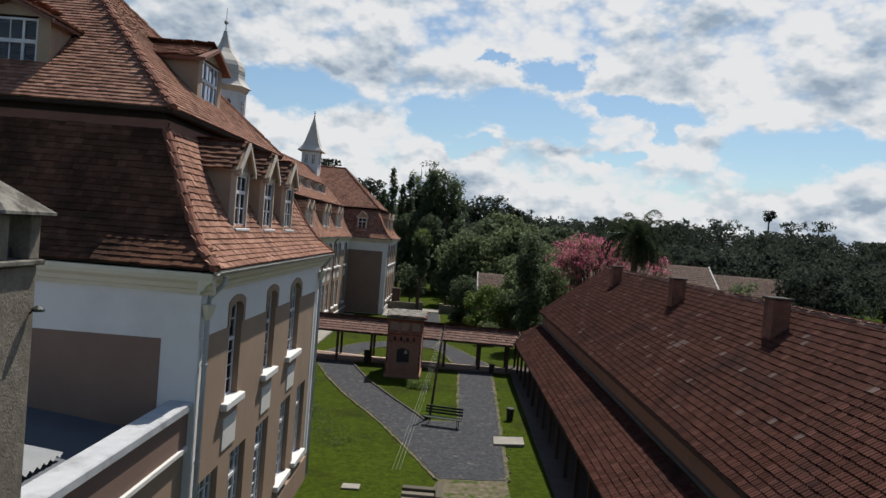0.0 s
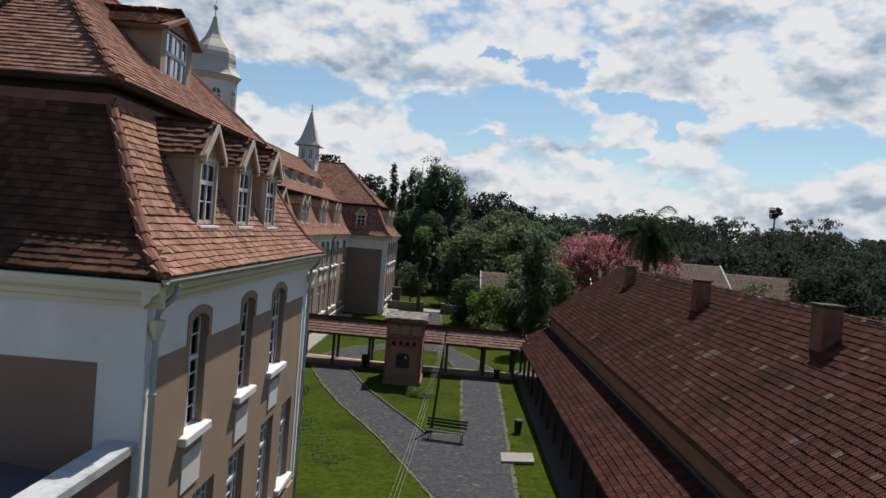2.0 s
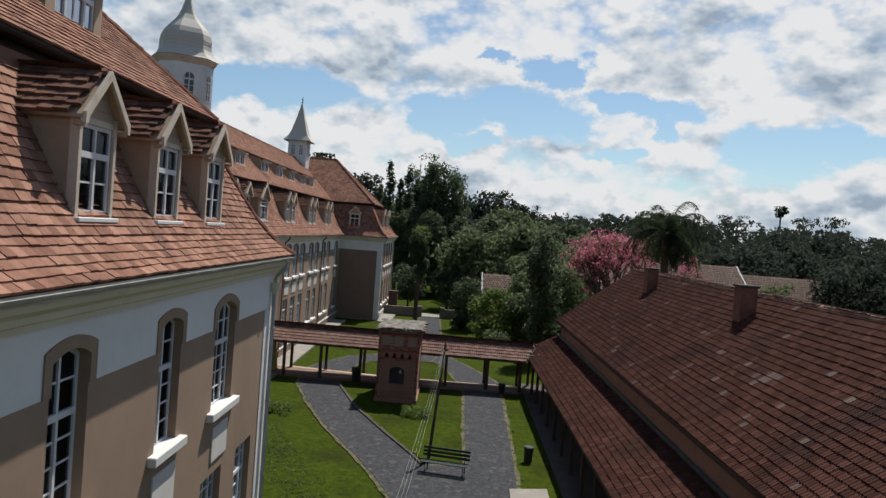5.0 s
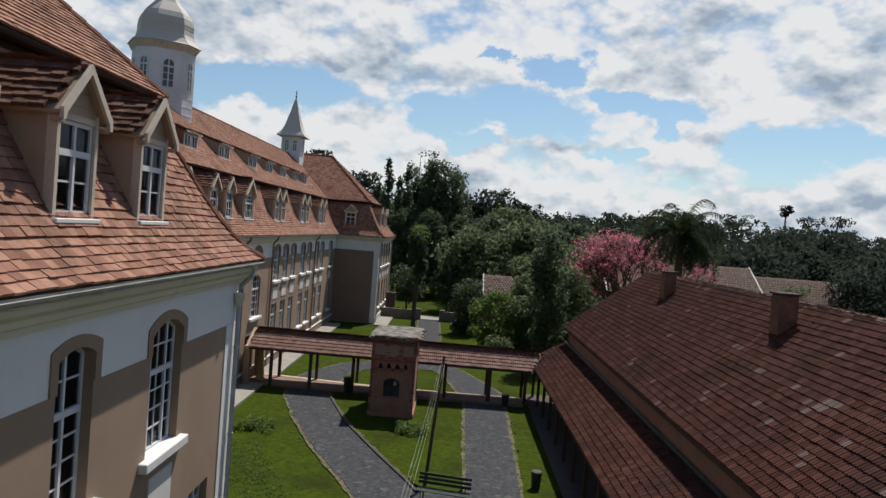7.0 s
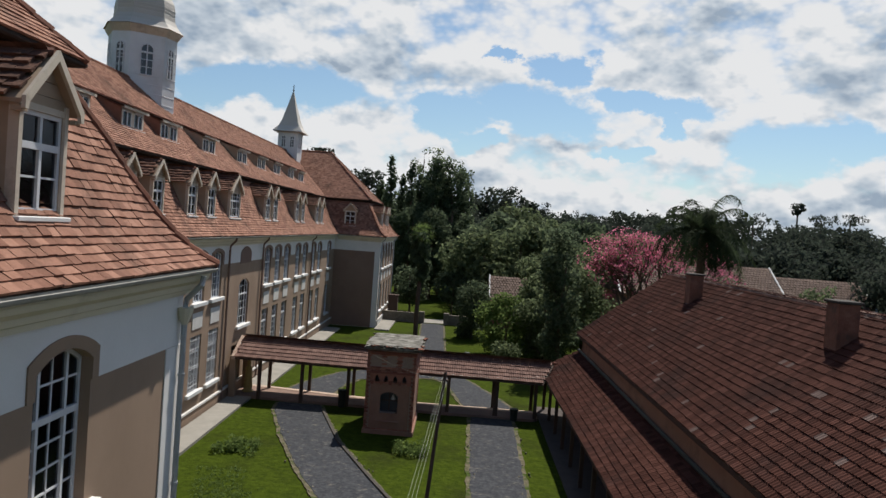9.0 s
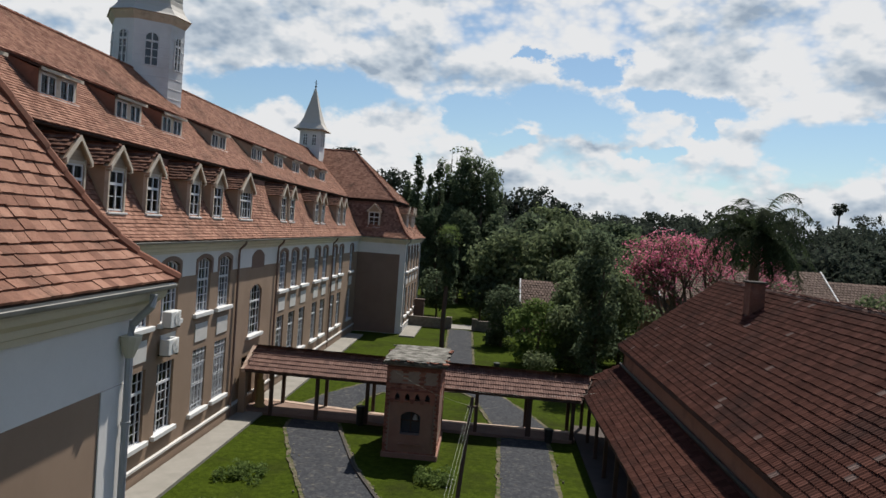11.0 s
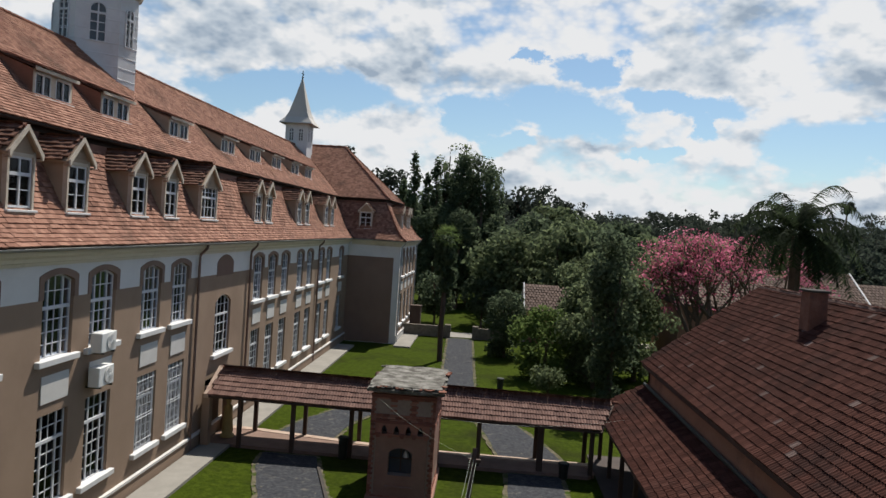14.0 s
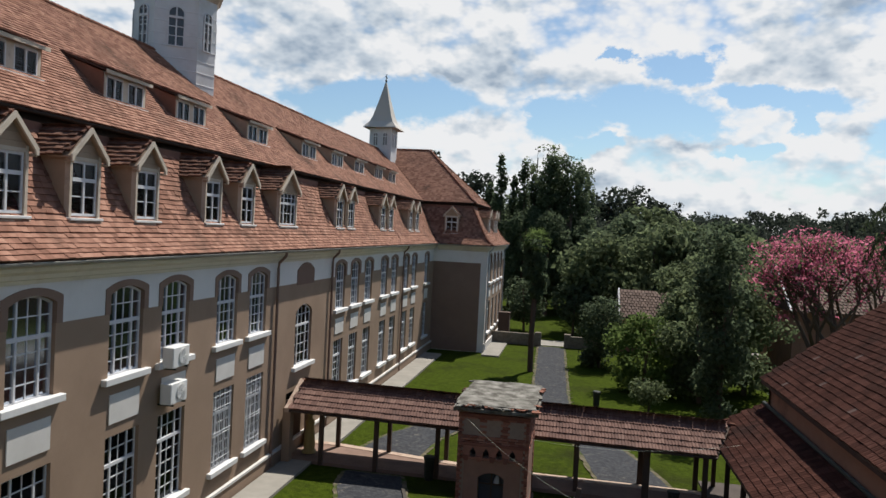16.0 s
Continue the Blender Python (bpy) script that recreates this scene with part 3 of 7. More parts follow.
# ---- the main building ----
FX = 0.14            # main front
NX = 6.77            # front of the near wing
RX, RS, RN, RZ = 6.64, -30.87, -17.95, 0.06     # corners and lift of the near wing's roof
WX = 4.45            # front of the far wing
NS, NN = -31.1, -18.25
WS, WN = 35.6, 48.4
BACK = -12.2
TOPW = 7.75          # wall head
BAND = 6.5           # white above, brown below
GZ = -0.55
LOWER = [(0.45, 7.93), (0.2, 8.12), (-0.12, 8.42), (-0.4, 8.8), (-0.72, 9.35), (-1.1, 10.05), (-1.54, 10.81)]
UPPER_Z, UPPER_D = 11.3, -1.36
PITCH = 0.93


def upper_profile(run):
    return [(UPPER_D, UPPER_Z), (UPPER_D - run, UPPER_Z + PITCH * run)]


building = thing("main_building", "long brown and white building with red mansard roofs and towers", "building")


def wall(name, m, outline, holes, depth, band=None, label="", mats=(None, None)):
    bm = wall_mesh(outline, holes, depth, m)
    if band is not None:
        bmesh.ops.bisect_plane(bm, geom=bm.verts[:] + bm.edges[:] + bm.faces[:], plane_co=(0, 0, band), plane_no=(0, 0, 1))
    bmesh.ops.recalc_face_normals(bm, faces=bm.faces[:])
    me = bpy.data.meshes.new(name)
    me.materials.append(mats[0] or BROWN)
    me.materials.append(mats[1] or WHITE)
    if band is not None:
        for f in bm.faces:
            f.material_index = 1 if f.calc_center_median().z > band else 0
    bm.to_mesh(me)
    bm.free()
    return link(name, me, None, building, label)


def rect(y0, y1, z0, z1):
    return [(y0, z0), (y1, z0), (y1, z1), (y0, z1)]


def opening(c, z0, w, h, rise):
    return [(c + a, b) for a, b in arch(w, h, rise, 8, z0)]


UP = dict(w=1.4, z0=4.9, h=2.26, rise=0.18)
LOW = dict(w=1.4, z0=0.82, h=2.58, rise=0.0)
MAIN_C = [-13.0, -10.4, -7.72, -4.45, -2.17, 0.95, 3.28, 12.5, 14.88, 17.3, 20.6, 23.0, 26.2, 28.6, 32.9]
NEAR_C = [-28.6, -25.24, -22.16]
NEAR_W = [0.96, 0.96, 1.36]       # two narrow windows and a wide one
NEAR_LOW = [-29.85, -27.65, -25.35, -22.5, -20.15]
FAR_C = [38.0, 40.7, 43.4, 46.1]
PASS = dict(c=7.85, z0=3.02, w=1.85, h=2.55, rise=0.32)
DOOR = dict(c=7.1, z0=-0.45, w=1.7, h=2.5, rise=0.0)


def holes_for(cs):
    return [opening(c, UP["z0"], UP["w"], UP["h"], UP["rise"]) for c in cs] + [opening(c, LOW["z0"], LOW["w"], LOW["h"], 0) for c in cs]


NEAR_RISE = [0.13, 0.13, 0.22]
NEAR_HOLES = [opening(c, UP["z0"] - 0.08, w, UP["h"] + 0.03, r) for c, w, r in zip(NEAR_C, NEAR_W, NEAR_RISE)] + [opening(c, LOW["z0"], 1.32, LOW["h"], 0) for c in NEAR_LOW]


wall("wall", east(FX), rect(NN, WS, -0.6, TOPW), holes_for(MAIN_C) + [opening(PASS["c"], PASS["z0"], PASS["w"], PASS["h"], PASS["rise"]), opening(DOOR["c"], DOOR["z0"], DOOR["w"], DOOR["h"], 0)], 0.42, BAND)
wall("wall", east(NX), rect(NS + 0.425, NN, -0.6, TOPW), NEAR_HOLES, 0.42, BAND + 0.07)
wall("wall", east(WX), rect(WS + 0.425, WN, -0.6, TOPW), holes_for(FAR_C), 0.42, BAND)
wall("wall", south(NS), rect(BACK, NX, -0.6, TOPW), [], 0.42, -5)
wall("wall", south(WS), rect(FX - 0.4, WX, -0.6, TOPW), [], 0.42, -5)
wall("wall", north(NN), rect(-NX + 0.42, -FX + 0.4, -0.6, TOPW), [], 0.42, BAND)
wall("wall", north(WN), rect(-WX + 0.42, -BACK, -0.6, TOPW), [], 0.42, BAND)
wall("wall", west(BACK), rect(-WN, -NS, -0.6, TOPW), [], 0.42, BAND)
# brown paint on the two end walls
for x0, x1, y in ((BACK + 0.5, NX - 0.75, NS), (FX + 0.002, WX - 0.5, WS)):
    part("painted_field", boxes((x0, x1, y - 0.006, y - 0.001, -0.56, BAND + (0.03 if y < 0 else 0))), BROWN_F, building, "brown painted field on the end wall")
# walls and floors coloured dark: room shade put into the paint
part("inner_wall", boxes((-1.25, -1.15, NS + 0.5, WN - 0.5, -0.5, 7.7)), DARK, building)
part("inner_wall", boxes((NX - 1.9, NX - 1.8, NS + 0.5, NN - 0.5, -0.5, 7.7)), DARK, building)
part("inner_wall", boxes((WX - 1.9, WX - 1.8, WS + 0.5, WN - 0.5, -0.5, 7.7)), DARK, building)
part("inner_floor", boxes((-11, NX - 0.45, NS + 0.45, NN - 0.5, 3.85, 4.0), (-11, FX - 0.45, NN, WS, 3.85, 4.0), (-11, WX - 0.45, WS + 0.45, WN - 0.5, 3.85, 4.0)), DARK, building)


# -- windows
def window_frame(w, h, rise, cols, lower_rows, transom, upper_rows, t=0.055, bars=None):
    """White casements: a rim, a mullion, a transom and thin bars, built in local (out, along, up) with the sill at zero."""
    bm = bmesh.new()
    out, inn = arch(w, h, rise, 8), arch(w - 2 * t, h - 2 * t, rise * 0.9, 8, t)
    for a, b in ((0.0, 0.06),):
        n = len(out)
        vs = [[bm.verts.new((x, p[0], p[1])) for p in ring] for x in (b, a) for ring in (out, inn)]
        for i in range(n):
            j = (i + 1) % n
            bm.faces.new((vs[0][i], vs[0][j], vs[1][j], vs[1][i]))
            bm.faces.new((vs[1][i], vs[1][j], vs[3][j], vs[3][i]))
            bm.faces.new((vs[0][i], vs[2][i], vs[2][j], vs[0][j]))
    top = h - rise - t * 0.5 if rise else h - t

    def head(y):
        if not rise:
            return h - t
        r = (w * w / 4 + rise * rise) / (2 * rise)
        return h - r + math.sqrt(max(0.0, r * r - y * y)) - t * 0.8
    zt = h * transom

    def box(bm, *r):
        if bars is None:
            box_(bm, *r)
        else:
            bars.append(r)
    box(bm, 0.002, 0.075, -w / 2 + t, w / 2 - t, zt - 0.045, zt + 0.045)
    # four lights across have stout posts at the quarters and a thin bar between them; two have one post
    heavy = (-w * 0.24, w * 0.24) if cols == 4 else (0.0,)
    thin = (0.0,) if cols == 4 else [-w / 2 + w * k / cols for k in range(1, cols) if cols > 2]
    for y in heavy:
        box(bm, 0.004, 0.07, y - 0.029, y + 0.029, t, zt - 0.046)
        box(bm, 0.004, 0.062, y - 0.028, y + 0.028, zt + 0.046, head(y))
    for y in thin:
        box(bm, 0.012, 0.045, y - 0.012, y + 0.012, t, zt - 0.046)
        box(bm, 0.012, 0.045, y - 0.012, y + 0.012, zt + 0.046, head(y))
    for k in range(1, lower_rows):
        z = t + (zt - t) * k / lower_rows
        box(bm, 0.014, 0.043, -w / 2 + t, w / 2 - t, z - 0.015, z + 0.015)
    for k in range(1, upper_rows):
        z = zt + (h - zt) * k / upper_rows
        y = w / 2 - t
        box(bm, 0.014, 0.043, -y, y, z - 0.015, z + 0.015)
    return bm


def pane_mesh(w, h, rise):
    bm = bmesh.new()
    bm.faces.new([bm.verts.new((0.028, y, z)) for y, z in arch(w - 0.08, h - 0.06, rise, 8, 0.03)])
    return bm


def window_unit(w, h, rise, cols, lower_rows, transom, upper_rows, sill=True, surround=None, m=HOME, parent=None, recess=0.16):
    bars = []
    win = part("window", window_frame(w, h, rise, cols, lower_rows, transom, upper_rows, 0.055, bars), SASH, parent or building, "white-painted casement window with small panes", m=m @ pose(-recess, 0, 0))
    for k, r in enumerate(bars):
        part("transom" if k == 0 else "mullion" if k < 5 else "glazing_bar", boxes(r), SASH, win)
    g = part("pane", pane_mesh(w, h, rise), GLASS, win)
    g.visible_shadow = False
    if sill:
        s = bevel(boxes((-0.02, recess + 0.15, -w / 2 - 0.24, w / 2 + 0.24, -0.16, 0.012)), 0.015)
        part("sill", s, SILL, win, "thick white window sill")
    if surround:
        above, side = surround
        o, i = arch(w + 2 * side, h + above, rise * 1.15, 10), arch(w - 0.008, h - 0.004, rise, 10)
        bm = bmesh.new()
        oo, ii = [p for p in o[2:]], [p for p in i[2:]]
        z0 = BAND - UP["z0"] + (0.15 if recess > 0.2 else 0.0)
        outline = [(w / 2 + side, z0)] + oo + [(-w / 2 - side, z0), (-w / 2 + 0.004, z0)] + ii[::-1] + [(w / 2 - 0.004, z0)]
        prism(bm, outline, recess + 0.001, recess + 0.025, "x")
        lining = [(w / 2 - 0.004, z0)] + ii + [(-w / 2 + 0.004, z0), (-w / 2 - 0.05, z0)] + arch(w + 0.1, h + 0.05, rise, 10)[2:][::-1] + [(w / 2 + 0.05, z0)]
        prism(bm, lining, 0.064, recess + 0.0005, "x")
        part("surround", bm, BROWN if recess > 0.2 else BROWN_F, win, "brown painted arched surround")
    return win


def spread(win, places):
    for p in places:
        copy_thing(win, p @ pose(-0.16, 0, 0))


up = window_unit(UP["w"], UP["h"], UP["rise"], 4, 4, 0.6, 2, True, (0.17, 0.19), east(FX, MAIN_C[0], UP["z0"]))
spread(up, [east(FX, c, UP["z0"]) for c in MAIN_C[1:]] + [east(WX, c, UP["z0"]) for c in FAR_C])
for c, w, r in zip(NEAR_C, NEAR_W, NEAR_RISE):
    window_unit(w, UP["h"] + 0.03, r, 2 if w < 1.2 else 4, 4, 0.6, 2, True, (0.17, 0.17), east(NX, c, UP["z0"] - 0.08), recess=0.21)
low = window_unit(LOW["w"], LOW["h"], 0, 4, 5, 0.7, 2, True, None, east(FX, MAIN_C[0], LOW["z0"]))
spread(low, [east(FX, c, LOW["z0"]) for c in MAIN_C[1:]] + [east(WX, c, LOW["z0"]) for c in FAR_C])
near_low = window_unit(1.32, LOW["h"], 0, 4, 5, 0.7, 2, True, None, east(NX, NEAR_LOW[0], LOW["z0"]), recess=0.21)
for c in NEAR_LOW[1:]:
    copy_thing(near_low, east(NX - 0.21, c, LOW["z0"]))
window_unit(PASS["w"], PASS["h"], PASS["rise"], 4, 4, 0.66, 2, True, None, east(FX, PASS["c"], PASS["z0"]))
# the blind arch over the passage window
bm = bmesh.new()
prism(bm, [(PASS["c"] + a, b) for a, b in arch(1.95, 0.92, 0.32, 10, BAND - 0.08)], FX + 0.001, FX + 0.02, "x")
part("blind_arch", bm, BROWN_D, building, "brown painted blind arch on the white band")
# pale panels between the storeys
for x, cs, dz, hw in ((FX, MAIN_C, 0, 0.62), (NX, NEAR_C, -0.04, 0.5), (WX, FAR_C, 0, 0.62)):
    for c in cs:
        p = boxes((x + 0.002, x + 0.03, c - hw, c + hw, 3.72 + dz, 4.46 + dz))
        part("panel", p, PANEL, building, "pale rendered panel between the storeys")
# white grilles before two lower windows
for c in (0.95, 3.28):
    bm = bmesh.new()
    for k in range(11):
        y = c - 0.6 + 0.12 * k
        box(bm, FX - 0.05, FX - 0.035, y - 0.009, y + 0.009, 0.84, 3.36)
    for z in (1.1, 1.9, 2.0, 2.8, 3.2):
        box(bm, FX - 0.034, FX - 0.02, c - 0.62, c + 0.62, z - 0.012, z + 0.012)
    part("window_grille", bm, SASH, building, "white iron window grille")
# plinth, cornice, gutter
part("plinth", boxes((FX + 0.001, FX + 0.09, NN, WS, -0.6, 0.0)), BROWN, building)
part("plinth", boxes((FX + 0.001, FX + 0.13, NN, WS, 0.0, 0.09)), PANEL, building, "pale plinth moulding")
part("plinth", boxes((WX + 0.001, WX + 0.09, WS, WN, -0.6, 0.0), (WX + 0.001, WX + 0.12, WS, WN, 0.002, 0.1)), PANEL, building)
part("plinth", boxes((NX + 0.001, NX + 0.09, NS, NN, -0.6, 0.35)), BROWN, building)


def cornice(m, y0, y1, reach=0.0, gutter=True):
    """A stepped cream cornice and a half-round gutter under the eave; reach: how much less than usual the gutter stands out."""
    bm = bmesh.new()
    vs = prism(bm, [(0.0, 7.42), (0.05, 7.42), (0.07, 7.5), (0.13, 7.53), (0.16, 7.62), (0.27, 7.7), (0.3, 7.78), (0.3, 7.86), (0.0, 7.86)], y0, y1, "y")
    for v in vs:
        v.co = m @ v.co
    part("cornice", bm, CREAM, building, "cream moulded cornice")
    if not gutter:
        return
    g = bmesh.new()
    prof = [(0.33 - reach + 0.075 + 0.075 * math.cos(t), 7.9 + 0.075 * math.sin(t)) for t in (math.pi + math.pi * k / 6 for k in range(7))]
    prof += [(a - 0.008 * (1 if a > 0.405 - reach else -1), b + 0.01) for a, b in prof[::-1]]
    vs = prism(g, prof, y0, y1, "y")
    for v in vs:
        v.co = m @ v.co
    part("gutter", g, GUTTER, building, "dull grey painted gutter")


cornice(east(FX), NN + 0.3, WS - 0.3)
cornice(east(NX, 0, 0.06), NS - 0.28, NN + 0.5, 0.03)
cornice(east(WX), WS - 0.3, WN + 0.3)
cornice(south(NS, 0, 0.06), BACK, NX + 0.28, gutter=False)
cornice(south(WS), FX + 0.3, WX)


def downpipe(x, y, head=True, bottom=-0.4, mat=None):
    bm = tube(bmesh.new(), [(x + 0.4, y, 7.86), (x + 0.38, y, 7.7), (x + 0.12, y, 7.42), (x + 0.1, y, 7.2), (x + 0.1, y, bottom)], 0.055, 8)
    for z in (6.0, 4.0, 2.0):
        lathe(bm, [(0.07, z), (0.07, z + 0.05)], 8, (x + 0.1, y))
    ob = part("downpipe", bm, mat or ZINC, building, "brown painted downpipe" if mat else "grey zinc downpipe", smooth=False)
    if head:
        h = lathe(bmesh.new(), [(0.06, 6.95), (0.1, 7.05), (0.15, 7.2), (0.16, 7.26), (0.13, 7.26)], 10, (x + 0.1, y))
        part("hopper", h, CREAM, ob, "moulded rainwater hopper")


downpipe(NX, NS + 0.16)
downpipe(NX, NN - 0.14)
# white corner strips on the front of the near wing
for y0, y1 in ((NS + 0.003, NS + 0.36), (NN - 0.68, NN)):
    part("corner_strip", boxes((NX + 0.001, NX + 0.02, y0, y1, -0.3, BAND + 0.065)), WHITE, building, "white painted strip at the corner")
downpipe(FX, 4.75, False, mat=BROWN_D)
downpipe(FX, 10.95, False, mat=BROWN_D)
downpipe(FX, 25.0, False, mat=BROWN_D)
downpipe(WX, WS + 0.3, False)
downpipe(WX, WN - 0.3, False)

# -- roofs
TILE_T = flat_tile(0.206, 0.3, 0.042)
DORMER_T = flat_tile(0.206, 0.3, 0.05, 0.07)


def slope_pair(name, m, lim_low, lim_up, run, seed, near=None, near_up=None, gauge=0.165, gauge_up=0.138, width=0.205, tiles=True, low_mat=None):
    """A steep lower slope, the red board under the upper eave, and the upper slope."""
    bm = bmesh.new()
    under_roof(bm, LOWER, lim_low, m)
    lower = part("lower_roof", bm, UNDER, building, "steep lower slope of a mansard roof in red plain tiles")
    bm = bmesh.new()
    up = upper_profile(run)
    under_roof(bm, up, lim_up, m, 0.04)
    upper = part("upper_roof", bm, UNDER, building, "upper slope of a mansard roof in red plain tiles")
    # the board and the soffit
    def strip(rows):
        bm, rings = bmesh.new(), []
        for d, z in rows:
            a, b = lim_up(d)
            rings.append([bm.verts.new(m @ Vector((d, a, z))), bm.verts.new(m @ Vector((d, b, z)))])
        for a, b in zip(rings, rings[1:]):
            bm.faces.new((a[0], a[1], b[1], b[0]))
        return bm
    part("eaves_board", strip([(-1.62, 10.7), (-1.515, 10.83), (-1.55, 11.06), (-1.62, 11.07)]), FASCIA, building, "red-brown rendered frieze under the upper eave")
    # wall strip and soffit in one dark colour: the eave's shadow painted in
    part("soffit", strip([(-1.621, 11.071), (-1.68, 11.24), (UPPER_D - 0.02, UPPER_Z - 0.08), (UPPER_D + 0.01, UPPER_Z - 0.05), (UPPER_D + 0.01, UPPER_Z)]), SOFFIT, building, "soffit and wall strip coloured dark as the eave's shadow")
    if tiles:
        tile_roof(lower, lay_tiles(LOWER, lim_low, gauge, width, m, seed, 0.55), TILE_T, low_mat or TILE, near)
        tile_roof(upper, lay_tiles(up, lim_up, gauge_up, width, m, seed + 1, 0.35), TILE_T, TILE, near_up)


# main range
RUN_M = 4.68
slope_pair("main", east(FX), lambda d: (RN + d, WS - d), lambda d: (RN + d, WS - d), RUN_M, 11)
# near wing: front, end wall
RUN_N = (RN - RS) / 2 + UPPER_D
slope_pair("near_front", east(RX, 0, RZ), lambda d: (RS - d, RN + d), lambda d: (RS - d, RN + d), RUN_N, 21,
           near=lambda p: -25.2 < p.y < -19.5 and 8.0 < p.z < 8.6)
# the lower end slope gets moss and its shade in the tile colour
slope_pair("near_end", south(RS, 0, RZ), lambda d: (BACK + 0.6, RX + d), lambda d: (BACK + 0.6, RX + d), RUN_N, 31, low_mat=TILE_MOSS_SHADE)
slope_pair("near_back", north(RN, 0, RZ), lambda d: (-RX - d, -FX - d), lambda d: (-RX - d, 11.0), RUN_N, 41, tiles=False)
# far wing
RUN_W = (WN - WS) / 2 + UPPER_D
slope_pair("far_front", east(WX), lambda d: (WS - d, WN + d), lambda d: (WS - d, WN + d), RUN_W, 51)
slope_pair("far_end", south(WS), lambda d: (FX + d, WX + d), lambda d: (FX + d if d > -6 else -6.0, WX + d), RUN_W, 61)
slope_pair("far_back", north(WN), lambda d: (-WX - d, 12.0), lambda d: (-WX - d, 12.0), RUN_W, 71, tiles=False)
slope_pair("back", west(BACK), lambda d: (-WN - d, -RS + d), lambda d: (-WN - d, -RS + d), RUN_M, 81, tiles=False)


def hip_pts(cx, cy, sx, sy, profile, lift=0.03):
    return [(cx + sx * d, cy + sy * d, z + lift) for d, z in profile]


RIDGE_X = FX + UPPER_D - RUN_M
for name, pts in (
    ("near", hip_pts(RX, RS, 1, -1, LOWER, 0.03 + RZ)), ("near", hip_pts(RX, RN, 1, 1, LOWER, 0.03 + RZ)),
    ("near", hip_pts(RX, RS, 1, -1, upper_profile(RUN_N), 0.03 + RZ)), ("near", hip_pts(RX, RN, 1, 1, upper_profile(RUN_N), 0.03 + RZ)),
    ("hip", hip_pts(WX, WS, 1, -1, LOWER)), ("hip", hip_pts(WX, WN, 1, 1, LOWER)),
    ("hip", hip_pts(WX, WS, 1, -1, upper_profile(RUN_W))), ("hip", hip_pts(WX, WN, 1, 1, upper_profile(RUN_W))),
    ("ridge", [(RIDGE_X, RN - 5.5, UPPER_Z + PITCH * RUN_M + 0.03), (RIDGE_X, WS + 5.8, UPPER_Z + PITCH * RUN_M + 0.03)]),
    ("ridge", [(RX + UPPER_D - RUN_N, (RS + RN) / 2, UPPER_Z + PITCH * RUN_N + 0.03 + RZ), (BACK + 1, (RS + RN) / 2, UPPER_Z + PITCH * RUN_N + 0.03 + RZ)]),
    ("ridge", [(WX + UPPER_D - RUN_W, (WS + WN) / 2, UPPER_Z + PITCH * RUN_W + 0.03), (-8.0, (WS + WN) / 2, UPPER_Z + PITCH * RUN_W + 0.03)]),
):
    caps(building, pts, 0.112, 0.34, single=name == "near")


def casement(parent, w, h, cols, lower, transom, upper, t, shift, m=None):
    """A white frame, its bars and its pane, as parts of a dormer."""
    bars = []
    f = window_frame(w, h, 0.0, cols, lower, transom, upper, t, bars)
    g = pane_mesh(w, h, 0.0)
    for v in list(f.verts) + list(g.verts):
        v.co += shift
    part("casement", f, SASH, parent, "white-painted casement")
    part("pane", g, GLASS, parent).visible_shadow = False
    for r in bars:
        if r[3] - r[2] > 0.005 and r[5] - r[4] > 0.02:
            b = boxes(r)
            for v in b.verts:
                v.co += shift
            part("glazing_bar", b, SASH, parent)


